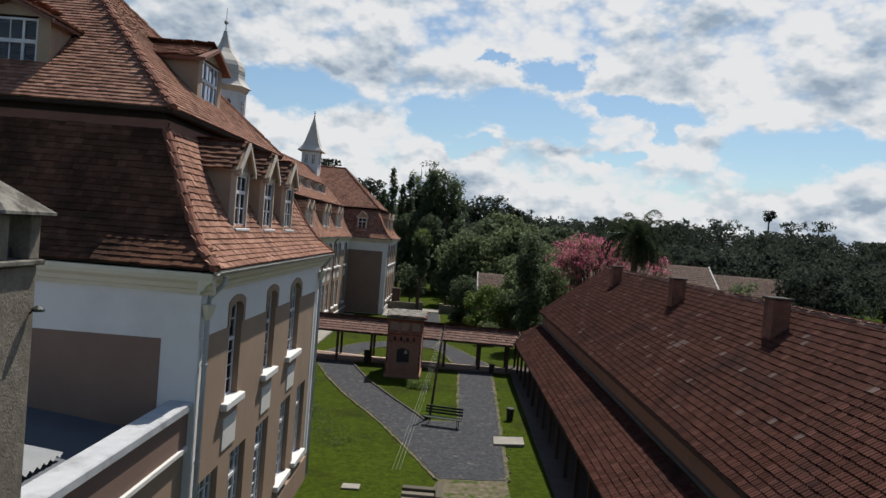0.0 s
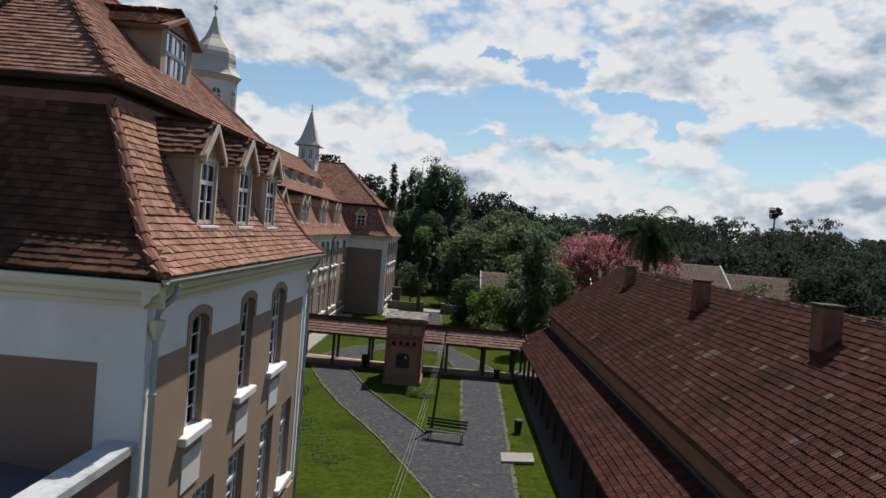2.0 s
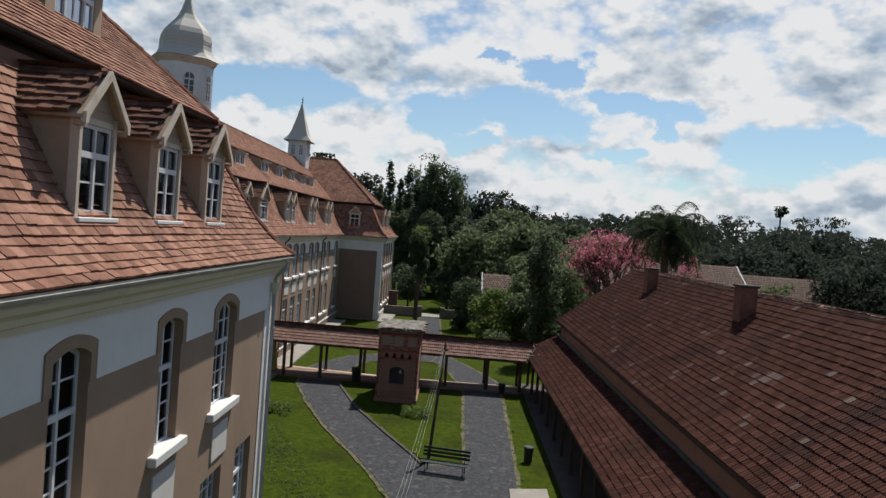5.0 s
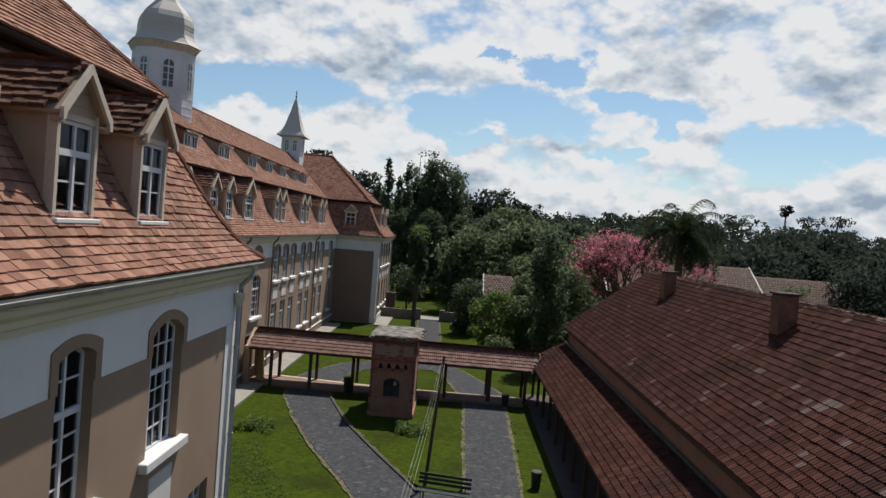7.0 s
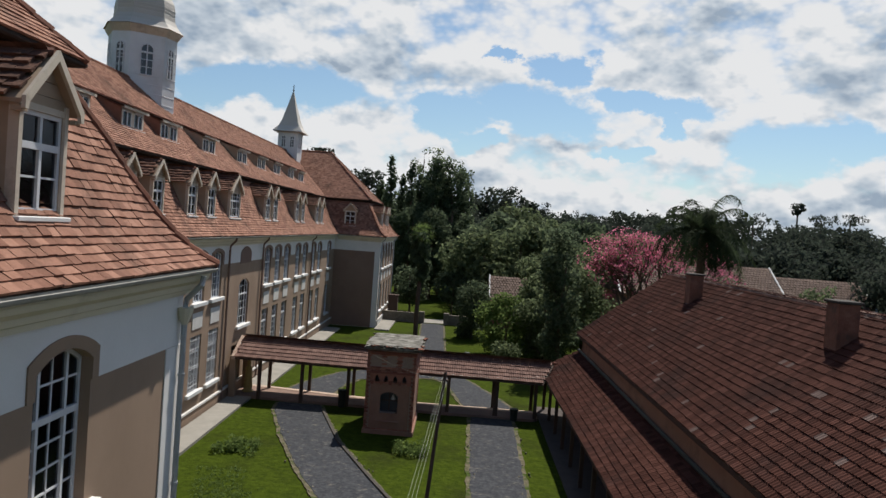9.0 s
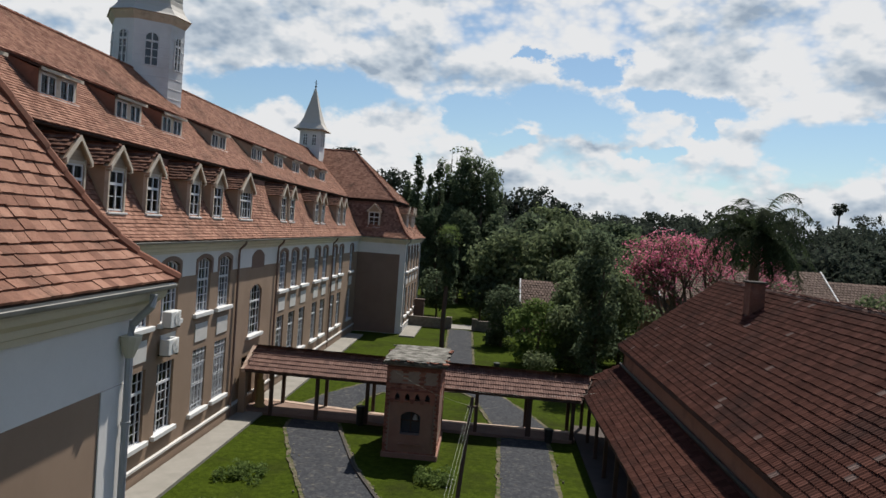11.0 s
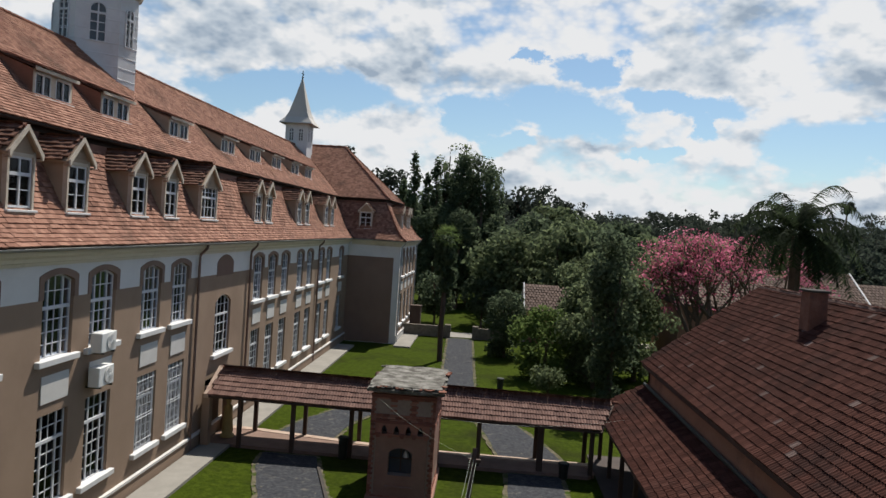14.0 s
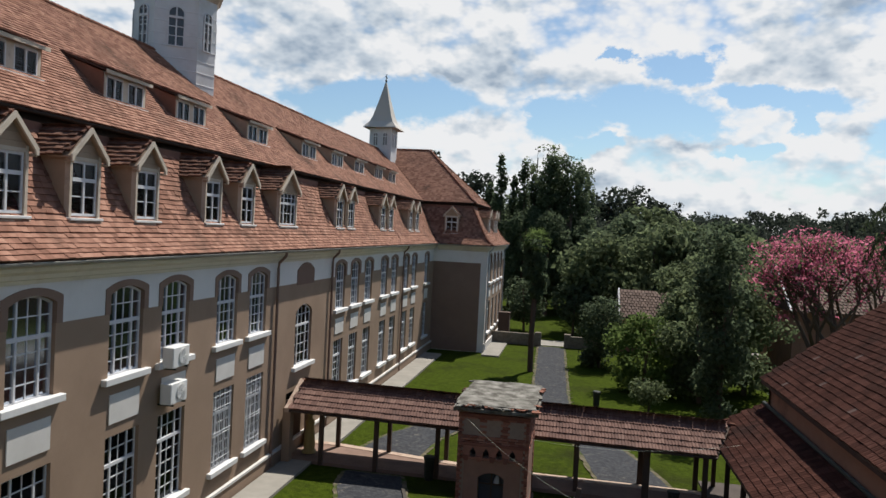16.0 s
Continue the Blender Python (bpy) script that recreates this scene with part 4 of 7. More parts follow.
# -- gabled dormers: local x out, base of the front at zero
def dormer(w=1.08, wall_h=1.5, peak=2.06, cols=2, m=HOME):
    """A gabled dormer with plastered cheeks, a tiled roof, bargeboards and a white window."""
    back, hw = -1.75, w / 2
    jw = 0.075
    gw = w - 2 * jw
    gh = 1.29
    bm = bmesh.new()
    prism(bm, [(-hw, wall_h), (-hw, -0.25), (hw, -0.25), (hw, wall_h), (hw - 0.08, wall_h), (hw - 0.08, -0.12), (-hw + 0.08, -0.12), (-hw + 0.08, wall_h)], back, 0.0, "x")
    sl = (peak - wall_h) / hw
    body = part("dormer", bm, BEIGE, building, "gabled dormer with beige cheeks and a white window", m=m)
    for k in range(4):
        # boarded gable
        z0, z1 = wall_h - 0.16 + k * 0.19, wall_h - 0.165 + (k + 1) * 0.19
        y0, y1 = min(hw, (peak - z0) / sl), max(0.02, min(hw, (peak - z1) / sl))
        bm = bmesh.new()
        prism(bm, [(-y0, z0), (y0, z0), (y1, z1), (-y1, z1)], -0.06, 0.012 - 0.004 * (k % 2), "x")
        part("gable_board", bm, BEIGE, body)
    for s in (-1, 1):
        y0, y1 = (-hw - 0.005, -hw + jw) if s < 0 else (hw - jw, hw + 0.005)
        part("jamb", boxes((-0.1, 0.04, y0, y1, -0.02, wall_h - 0.04)), BARGE, body, "pale painted jamb")
    part("head", boxes((-0.08, 0.025, -hw + jw, hw - jw, gh + 0.02, wall_h - 0.1)), BARGE, body)
    part("sill", bevel(boxes((-0.1, 0.13, -hw - 0.05, hw + 0.05, -0.09, -0.025)), 0.01), SILL, body)
    # pale apron dressed over the tiles
    bm = bmesh.new()
    q = [(0.03, -hw - 0.05, -0.09), (0.03, hw + 0.06, -0.09), (0.165, hw + 0.1, -0.31), (0.155, -hw - 0.06, -0.295)]
    lo, hi = [bm.verts.new(p) for p in q], [bm.verts.new((p[0] + 0.022, p[1], p[2] + 0.014)) for p in q]
    bm.faces.new(lo[::-1]), bm.faces.new(hi)
    for i in range(4):
        bm.faces.new((lo[i], lo[(i + 1) % 4], hi[(i + 1) % 4], hi[i]))
    part("apron", bm, APRON, body, "pale clay apron below the window")
    casement(body, gw, gh, cols, 2, 0.66, 1 if cols == 2 else 2, 0.06, Vector((-0.07, 0, 0.02)))
    # dark sheet behind the window, standing in for the unlit attic
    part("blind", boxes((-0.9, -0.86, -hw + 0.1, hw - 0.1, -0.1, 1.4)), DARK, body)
    over, side = 0.13, 0.1
    foot = peak - sl * (hw + side)
    roof = bmesh.new()
    poses = []
    for sgn in (-1, 1):
        a = [(back, 0.0, peak), (over, 0.0, peak), (over, sgn * (hw + side), foot), (back, sgn * (hw + side), foot)]
        lo, hi = [roof.verts.new(p) for p in a], [roof.verts.new((p[0], p[1], p[2] - 0.05)) for p in a]
        roof.faces.new(lo), roof.faces.new(hi[::-1])
        for i in range(4):
            roof.faces.new((lo[i], hi[i], hi[(i + 1) % 4], lo[(i + 1) % 4]))
        prof = [(hw + side + 0.05, foot - 0.03), (0.0, peak + 0.01)]
        lim = (lambda d: (-over + 0.03, -back - 0.1)) if sgn > 0 else (lambda d: (back + 0.1, over - 0.03))
        poses += lay_tiles(prof, lim, 0.165, 0.205, pose(0, 0, 0, 0, 0, 90 * sgn), 90 + sgn, 0.8)
    part("dormer_roof", roof, BEIGE, body)
    link("tiles", tile_mesh(DORMER_T, poses, "tiles"), TILE_DORMER, body)["kind"] = "stuff"
    caps(body, [(over + 0.0, 0, peak + 0.02), (back, 0, peak + 0.02)], 0.06, 0.36, 3, None, False)
    for sgn in (-1, 1):
        bb = bmesh.new()
        y1, z1 = sgn * (hw + side + 0.03), peak - sl * (hw + side + 0.03)
        prism(bb, [(0, peak + 0.065), (y1, z1 + 0.065), (y1, z1 - 0.09), (y1 - sgn * 0.07, z1 - 0.09), (y1 - sgn * 0.085, z1 + 0.0), (0, peak - 0.075)], over + 0.002, over + 0.055, "x")
        part("bargeboard", bb, BARGE, body, "pale weathered bargeboard")
        part("soffit", boxes((0.0, over + 0.001, min(sgn * hw, y1), max(sgn * hw, y1), z1 - 0.12, z1 - 0.06)), BEIGE, body)
    return body


DZ = 8.8
d1 = dormer(m=east(FX - 0.38, -8.13, DZ + 0.06))
for c in (-5.76, -3.24, 0.39, 2.84, 12.95, 14.73, 20.96, 22.84, 28.39, 30.36):
    copy_thing(d1, east(FX - 0.38, c, DZ + 0.06))
dormer(w=1.75, cols=4, wall_h=1.42, peak=2.2, m=east(FX - 0.38, 6.48, DZ + 0.06))
for c in (-27.38, -24.73, -22.18):
    copy_thing(d1, east(RX - 0.35, c, DZ + 0.03))
for c in (39.5, 43.5, 45.0):
    copy_thing(d1, east(WX - 0.45, c, DZ))
copy_thing(d1, south(WS + 0.45, 1.35, DZ))


CHEEK = material("red_cheek", [(0.2, 0.09, 0.055), (0.28, 0.13, 0.085)], rough=0.9, scale=3, fine=40, stain=(0.12, 0.06, 0.045), stain_scale=2.0)


# -- lucarnes in the upper slope of the main range
def lucarne(c, w=1.75):
    """A low shed dormer with two small windows and tiled cheeks."""
    x0, z0, z1 = FX - 2.4, 12.3, 13.04
    xb, zb = x0 - 1.4, 13.55
    bm = bmesh.new()
    hw = w / 2
    box(bm, x0 - 0.08, x0, c - hw, c - hw + 0.1, z0 - 0.1, z1)
    box(bm, x0 - 0.08, x0, c + hw - 0.1, c + hw, z0 - 0.1, z1)
    box(bm, x0 - 0.08, x0 - 0.002, c - 0.12, c + 0.12, z0 - 0.1, z1)
    box(bm, x0 - 0.08, x0, c - hw, c + hw, z0 - 0.12, z0)
    box(bm, x0 - 0.08, x0 - 0.003, c - hw, c + hw, z1 - 0.08, z1 + 0.02)
    ob = part("shed_dormer", bm, BARGE, building, "low shed dormer with two small white windows")
    for s in (-1, 1):
        y = c + s * hw
        ch = bmesh.new()
        prism(ch, [(x0 - 0.01, z0 - 0.1), (x0 - 0.01, z1), (xb, zb)], y - 0.04, y + 0.05, "y")
        part("cheek", ch, CHEEK if c < 5 else BEIGE, ob, "red brick-coloured cheek" if c < 5 else "beige rendered cheek")
    rf = bmesh.new()
    flare = 0.12
    quad = [(x0 + 0.16, c - hw - 0.12, z1 + 0.0), (x0 + 0.16, c + hw + 0.12, z1 + 0.0), (xb - 0.1, c + hw + flare, zb + 0.06), (xb - 0.1, c - hw - flare, zb + 0.06)]
    lo, hi = [rf.verts.new(p) for p in quad], [rf.verts.new((p[0], p[1], p[2] + 0.05)) for p in quad]
    rf.faces.new(lo[::-1]), rf.faces.new(hi)
    for i in range(4):
        rf.faces.new((lo[i], lo[(i + 1) % 4], hi[(i + 1) % 4], hi[i]))
    part("dormer_roof", rf, UNDER, ob)
    prof = [(x0 + 0.2 - FX, z1 + 0.05), (xb - 0.25 - FX, zb + 0.14)]
    poses = lay_tiles(prof, lambda d: (c - hw - 0.05, c + hw), 0.125, 0.205, east(FX), 5 + int(c * 10))
    link("tiles", tile_mesh(TILE_T, poses, "tiles"), TILE, ob)
    part("eaves_board", boxes((x0 + 0.14, x0 + 0.175, c - hw - 0.13, c + hw + 0.13, z1 - 0.05, z1 + 0.055)), BARGE, ob)
    for s in (-1, 1):
        cy = c + s * (hw / 2 + 0.01)
        casement(ob, hw - 0.22, z1 - z0 - 0.1, 2, 1, 0.999, 1, 0.04, Vector((x0 - 0.06, cy, z0 + 0.01)))
    part("sill", boxes((x0, x0 + 0.1, c - hw - 0.05, c + hw + 0.05, z0 - 0.1, z0 - 0.04)), SILL, ob)
    # dark sheet added behind the panes as attic shade
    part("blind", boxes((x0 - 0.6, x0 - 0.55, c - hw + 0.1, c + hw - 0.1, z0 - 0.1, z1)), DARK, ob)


for c in (-9.7, -5.9, -1.4, 2.36, 7.75, 13.72, 18.1, 22.3, 26.75, 30.4):
    lucarne(c, 2.0)


# -- large dormers in the upper slope of the near wing
def big_dormer(m):
    w, h = 1.95, 1.66
    hw = w / 2
    bm = bmesh.new()
    box(bm, -2.4, -0.101, -hw, -hw + 0.12, -0.4, h)
    box(bm, -2.4, -0.101, hw - 0.12, hw, -0.4, h)
    box(bm, -0.1, 0.02, -hw, -0.68, -0.2, h)
    box(bm, -0.1, 0.02, 0.68, hw, -0.2, h)
    box(bm, -0.1, 0.02, -0.68, 0.68, -0.2, 0.0)
    prism(bm, [(-hw, h), (hw, h), (0, h + 0.42)], -0.1, 0.02, "x")
    ob = part("large_dormer", bm, BEIGE, building, "wide dormer with beige boarded cheeks", m=m)
    casement(ob, 1.36, h - 0.06, 4, 2, 0.66, 1, 0.05, Vector((-0.06, 0, 0)))
    # dark sheet added behind the casement for the unlit inside
    part("blind", boxes((-0.9, -0.85, -hw + 0.12, hw - 0.12, -0.3, h)), DARK, ob)
    part("sill", boxes((0, 0.1, -0.76, 0.76, -0.07, -0.005)), SILL, ob)
    rf = bmesh.new()
    poses = []
    side, over, pk = 0.18, 0.24, h + 0.42
    sl = 0.42 / hw
    for s in (-1, 1):
        a = [(-3.0, 0, pk), (over, 0, pk), (over, s * (hw + side), pk - sl * (hw + side)), (-3.0, s * (hw + side), pk - sl * (hw + side))]
        lo, hi = [rf.verts.new(p) for p in a], [rf.verts.new((p[0], p[1], p[2] - 0.1)) for p in a]
        rf.faces.new(lo), rf.faces.new(hi[::-1])
        for i in range(4):
            rf.faces.new((lo[i], hi[i], hi[(i + 1) % 4], lo[(i + 1) % 4]))
        prof = [(hw + side + 0.04, pk - sl * (hw + side) - 0.01), (0.0, pk + 0.01)]
        lim = (lambda d: (-over + 0.12, 2.9)) if s > 0 else (lambda d: (-2.9, over - 0.2))
        poses += lay_tiles(prof, lim, 0.13, 0.205, pose(0, 0, 0, 0, 0, 90 * s), 190 + s)
    part("dormer_roof", rf, FASCIA, ob)
    link("tiles", tile_mesh(TILE_T, poses, "tiles"), TILE, ob)
    return ob


big_dormer(east(4.3, -24.55, 11.8))
big_dormer(south(RS + 2.35, 0.9, 11.75))
big_dormer(south(RS + 2.35, -5.5, 11.75))


# -- the bell tower and the small spire
def octagon(c, r_face, half_main, turn):
    """Corners of an eight-sided plan with four wide and four narrow sides."""
    pts = []
    for k in range(4):
        a = turn + k * math.pi / 2
        n, t = Vector((math.cos(a), math.sin(a))), Vector((-math.sin(a), math.cos(a)))
        for s in (-1, 1):
            p = Vector(c) + n * r_face + t * (half_main * s)
            pts.append((p.x, p.y))
    return pts


def loft(bm, rings):
    vs = [[bm.verts.new(p) for p in r] for r in rings]
    n = len(vs[0])
    for a, b in zip(vs, vs[1:]):
        for k in range(n):
            bm.faces.new((a[k], a[(k + 1) % n], b[(k + 1) % n], b[k]))
    bm.faces.new(vs[0][::-1]), bm.faces.new(vs[-1])
    return bm


TC, TT = (-6.05, 7.3), radians(-57)
tower_plan = [(x - TC[0], y - TC[1]) for x, y in octagon(TC, 1.82, 0.95, TT)]


def ring(plan, k, z, c):
    return [(c[0] + x * k, c[1] + y * k, z) for x, y in plan]


tower_plan = [(x * 0.885, y * 0.885) for x, y in tower_plan]
tower = part("bell_tower", loft(bmesh.new(), [ring(tower_plan, 1.0, 12.0, TC), ring(tower_plan, 1.0, 18.2, TC)]), STONE_W, building, "pale octagonal bell tower with a metal onion dome")
for k in range(11):
    z = 12.55 + 0.48 * k
    part("cladding_seam", loft(bmesh.new(), [ring(tower_plan, 1.0, z, TC), ring(tower_plan, 1.007, z + 0.006, TC), ring(tower_plan, 1.007, z + 0.03, TC), ring(tower_plan, 1.0, z + 0.045, TC)]), STONE_W, tower)
part("tower_cornice", loft(bmesh.new(), [ring(tower_plan, 1.0, 18.05, TC), ring(tower_plan, 1.04, 18.15, TC), ring(tower_plan, 1.1, 18.3, TC), ring(tower_plan, 1.125, 18.43, TC), ring(tower_plan, 1.0, 18.47, TC)]), BARGE, tower, "ochre moulded tower cornice")
dome_prof = [(1.16, 18.44), (1.08, 18.56), (0.97, 18.8), (0.9, 19.05), (0.88, 19.3), (0.88, 19.65), (0.84, 20.0), (0.75, 20.3), (0.6, 20.6), (0.43, 20.92), (0.3, 21.25), (0.2, 21.65), (0.13, 22.05), (0.06, 22.55), (0.03, 22.8)]
# the dome in overlapping rows of shingles
rows = []
for (k0, z0), (k1, z1) in zip(dome_prof, dome_prof[1:]):
    n = max(1, int(math.hypot((k1 - k0) * 1.9, z1 - z0) / 0.13))
    for i in range(n):
        k, z = k0 + (k1 - k0) * i / n, z0 + (z1 - z0) * i / n
        rows += [(k + 0.012, z), (k + 0.004, z + 0.02)]
part("dome", loft(bmesh.new(), [ring(tower_plan, k, z, TC) for k, z in rows]), SHINGLE, tower, "grey metal onion dome with a pointed top")
bm = tube(bmesh.new(), [(TC[0], TC[1], 22.6), (TC[0], TC[1], 24.2)], 0.04, 8, 0.015)
lathe(bm, [(0.02, 23.0), (0.13, 23.1), (0.16, 23.2), (0.12, 23.3), (0.02, 23.38)], 10, TC)
part("finial", bm, ZINC, tower)
for k in range(8):
    a = tower_plan[(k) % 8]
    b = tower_plan[(k + 1) % 8]
    mid = Vector(((a[0] + b[0]) / 2, (a[1] + b[1]) / 2))
    ang = math.degrees(math.atan2(mid.y, mid.x))
    wd = 0.66 if k % 2 == 0 else 0.5
    mm = pose(TC[0] + mid.x, TC[1] + mid.y, 15.9, 0, 0, ang)
    f = window_frame(wd, 1.65, 0.26, 2, 3, 0.72, 1, 0.05)
    ob = part("tower_window", f, SASH, tower, "narrow arched tower window", m=mm)
    bm = bmesh.new()
    bm.faces.new([bm.verts.new((0.012, y, z)) for y, z in arch(wd - 0.06, 1.6, 0.24, 8, 0.03)])
    part("pane", bm, DARK_GLASS, ob)
SC = (-5.75, 40.0)
sq = [(-1, -1), (1, -1), (1, 1), (-1, 1)]
spire = part("spire_turret", loft(bmesh.new(), [ring(sq, 0.98, 14.5, SC), ring(sq, 0.98, 17.55, SC)]), STONE_W, building, "small pale square turret with a pointed metal spire")
part("spire", loft(bmesh.new(), [ring(sq, 1.45, 17.5, SC), ring(sq, 1.4, 17.6, SC), ring(sq, 1.0, 18.1, SC), ring(sq, 0.8, 18.6, SC), ring(sq, 0.4, 20.1, SC), ring(sq, 0.05, 21.6, SC)]), SHINGLE, spire, "grey flared metal spire")
bm = tube(bmesh.new(), [(SC[0], SC[1], 21.4), (SC[0], SC[1], 22.3)], 0.035, 6)
box(bm, SC[0] - 0.03, SC[0] + 0.03, SC[1] - 0.35, SC[1] + 0.35, 22.0, 22.05)
lathe(bm, [(0.02, 21.6), (0.12, 21.72), (0.02, 21.85)], 8, SC)
part("finial", bm, METAL_D, spire)
for mm in (south(SC[1] - 0.98, SC[0], 16.0), east(SC[0] + 0.98, SC[1], 16.0)):
    for o in (-0.42, 0.42):
        w1 = part("tower_window", window_frame(0.42, 1.1, 0.15, 2, 3, 0.7, 1, 0.04), SASH, spire, "narrow arched turret window", m=mm @ pose(0, o, 0))
        bm = bmesh.new()
        bm.faces.new([bm.verts.new((0.012, y, z)) for y, z in arch(0.38, 1.05, 0.13, 8, 0.03)])
        part("pane", bm, DARK_GLASS, w1)

# ---- ground ----
def slab(name, pts, z0, z1, mat, label, cat, kind="structure"):
    bm = bmesh.new()
    prism(bm, pts, z0, z1, "z")
    return tagged(part(name, bm, mat), label, cat, kind=kind)


bm = bmesh.new()
xs = sorted(set(list(np.linspace(-60, 80, 71)) + [-3000, -800, -300, -120, 120, 200, 400, 900, 3000]))
ys = sorted(set(list(np.linspace(-80, 120, 101)) + [-3000, -800, -200, 180, 300, 600, 1200, 4000]))
grid = {}
for i, x in enumerate(xs):
    for j, y in enumerate(ys):
        h = GZ - 0.02
        if -60 < x < 80 and -80 < y < 120:
            h += 0.03 * noise.noise((x * 0.25, y * 0.25, 0.3))
        grid[i, j] = bm.verts.new((x, y, h))
for i in range(len(xs) - 1):
    for j in range(len(ys) - 1):
        bm.faces.new((grid[i, j], grid[i + 1, j], grid[i + 1, j + 1], grid[i, j + 1]))
tagged(part("ground", bm, GRASS), "mown green lawn between the buildings", "lawn", kind="structure")
PZ = GZ + 0.035
# gravel paths
P1 = [(3.0, 5.6), (3.15, 4.2), (4.6, -0.1), (6.4, -4.55), (8.2, -8.2), (9.5, -11.2), (10.9, -14.8), (11.9, -17.4), (14.6, -17.0), (14.75, -11.0), (14.9, -5.0), (15.1, 3.2), (15.1, 5.6), (13.0, 5.6), (12.95, 3.4), (12.85, -2.1), (12.85, -8.6), (11.0, -8.8), (10.5, -7.6), (9.1, -4.7), (7.15, -0.4), (5.6, 4.3), (5.2, 5.6)]
P2 = [(2.6, 8.0), (5.3, 7.8), (5.6, 11.0), (6.2, 12.6), (8.6, 14.3), (10.6, 14.5), (11.4, 19.5), (11.2, 24.0), (10.7, 41.0), (8.6, 41.0), (9.2, 24.0), (9.0, 19.5), (7.6, 16.8), (4.9, 14.4), (3.3, 11.0)]
P3 = [(12.8, 7.0), (15.6, 7.0), (14.8, 9.8), (13.2, 14.0), (11.5, 18.0), (11.0, 16.0), (10.7, 14.6), (11.6, 13.4)]


def rough(pts, step=0.45, amp=0.05, grow=0.0, seed=1):
    """An uneven outline: the sides cut into short lengths and shifted a little, and the whole grown outwards."""
    rng = random.Random(seed)
    area = sum(a[0] * b[1] - b[0] * a[1] for a, b in zip(pts, pts[1:] + pts[:1]))
    out = []
    for (x0, y0), (x1, y1) in zip(pts, pts[1:] + pts[:1]):
        L = math.hypot(x1 - x0, y1 - y0)
        n = max(1, int(L / step))
        nx, ny = (y1 - y0) / L, -(x1 - x0) / L
        if area < 0:
            nx, ny = -nx, -ny
        for k in range(n):
            t = (k + 0.5) / n
            x, y = x0 + (x1 - x0) * t, y0 + (y1 - y0) * t
            o = grow + amp * (1.6 * noise.noise((x * 1.3, y * 1.3, seed * 3.1)) + noise.noise((x * 4.1, y * 4.1, seed * 1.7)) + rng.uniform(-0.25, 0.25))
            out.append((x0 + (x1 - x0) * t + nx * o, y0 + (y1 - y0) * t + ny * o))
    return out


for i, (pts, lab) in enumerate(((P1, "dark grey gravel garden path between lawns"), (P2, "dark grey gravel path leading to the gate"), (P3, "dark grey gravel path curving behind the walkway"))):
    slab("path", rough(pts, 0.12, 0.035, 0.0, i), GZ - 0.1, PZ - 0.004 * i, ASPHALT, lab, "path")
    slab("path_border", rough(pts, 0.12, 0.05, 0.17, 10 + i), GZ - 0.1, PZ - 0.015 - 0.002 * i, EARTH, "worn earth and moss along a path", "border")
slab("paving", [(FX + 0.14, -18.0), (1.45, -18.0), (1.45, 6.0), (FX + 0.14, 6.0)], GZ - 0.1, GZ + 0.1, CONC, "pale concrete pavement along the house", "pavement")
slab("paving", [(FX + 0.14, 8.6), (1.6, 8.6), (1.6, 33.0), (FX + 0.14, 33.0)], GZ - 0.1, GZ + 0.1, CONC, "pale concrete pavement along the house", "pavement")
slab("paving", [(WX + 0.1, 34.0), (5.9, 34.0), (5.9, 48.0), (WX + 0.1, 48.0)], GZ - 0.1, GZ + 0.1, CONC, "pale concrete pavement along the far wing", "pavement")
# arcade floor: its colour holds part of the lean-to's shadow
slab("paving", [(15.95, -60.0), (24, -60.0), (24, 9.0), (16.6, 9.0)], GZ - 0.1, GZ + 0.05, ARC_FLOOR, "dark cement floor of the arcade with the lean-to's shadow in its colour", "pavement")
slab("paving", [(11.9, -17.45), (14.6, -17.1), (14.7, -22), (11.0, -22)], GZ - 0.1, GZ + 0.03, EARTH, "patch of bare earth and rubble", "earth")
slab("road", [(2.0, 41.0), (60.0, 47.0), (60.0, 50.0), (2.0, 44.2)], GZ - 0.1, GZ + 0.02, CONC, "pale road outside the garden wall", "road")
slab("stepping_slab", [(14.35, -12.3), (15.8, -12.0), (15.85, -10.75), (14.4, -11.05)], GZ, GZ + 0.12, CONC, "pale concrete slab bridging the grass strip", "slab", kind="")
slab("manhole_cover", [(8.35, -19.3), (9.0, -19.25), (9.0, -18.75), (8.35, -18.8)], GZ, GZ + 0.05, CONC, "square concrete manhole cover in the lawn", "manhole cover", kind="")
# paving under the walkway
slab("paving", rough([(FX + 0.2, 6.0), (16.5, 5.7), (16.5, 7.0), (10.6, 7.05), (6.8, 7.4), (5.1, 7.65), (1.6, 8.2), (FX + 0.2, 8.2)], 0.6, 0.02, 0, 21), GZ - 0.1, GZ + 0.12, PINK_FLOOR, "worn pinkish cement floor of the covered walkway", "pavement")
slab("kerb", [(FX + 0.2, 8.205), (1.6, 8.205), (5.1, 7.655), (6.8, 7.405), (10.6, 7.055), (16.5, 7.005), (16.5, 7.45), (10.6, 7.46), (6.8, 7.74), (5.1, 8.0), (1.6, 8.55), (FX + 0.2, 8.59)], GZ - 0.1, GZ + 0.14, APRON, "pale pinkish kerb along the walkway floor", "kerb")

# ---- covered walkway ----
ROMAN = roman_tile(0.235, 0.4, 0.055)
walkway = thing("covered_walkway", "covered walkway with a red tiled roof on dark timber posts", "walkway")
WY0, WY1, WR = 5.5, 8.4, 7.05
WE, WT = 1.58, 2.43


def wz(x):
    """The walkway falls slightly towards the barn."""
    return -0.0105 * (x - 9.0)


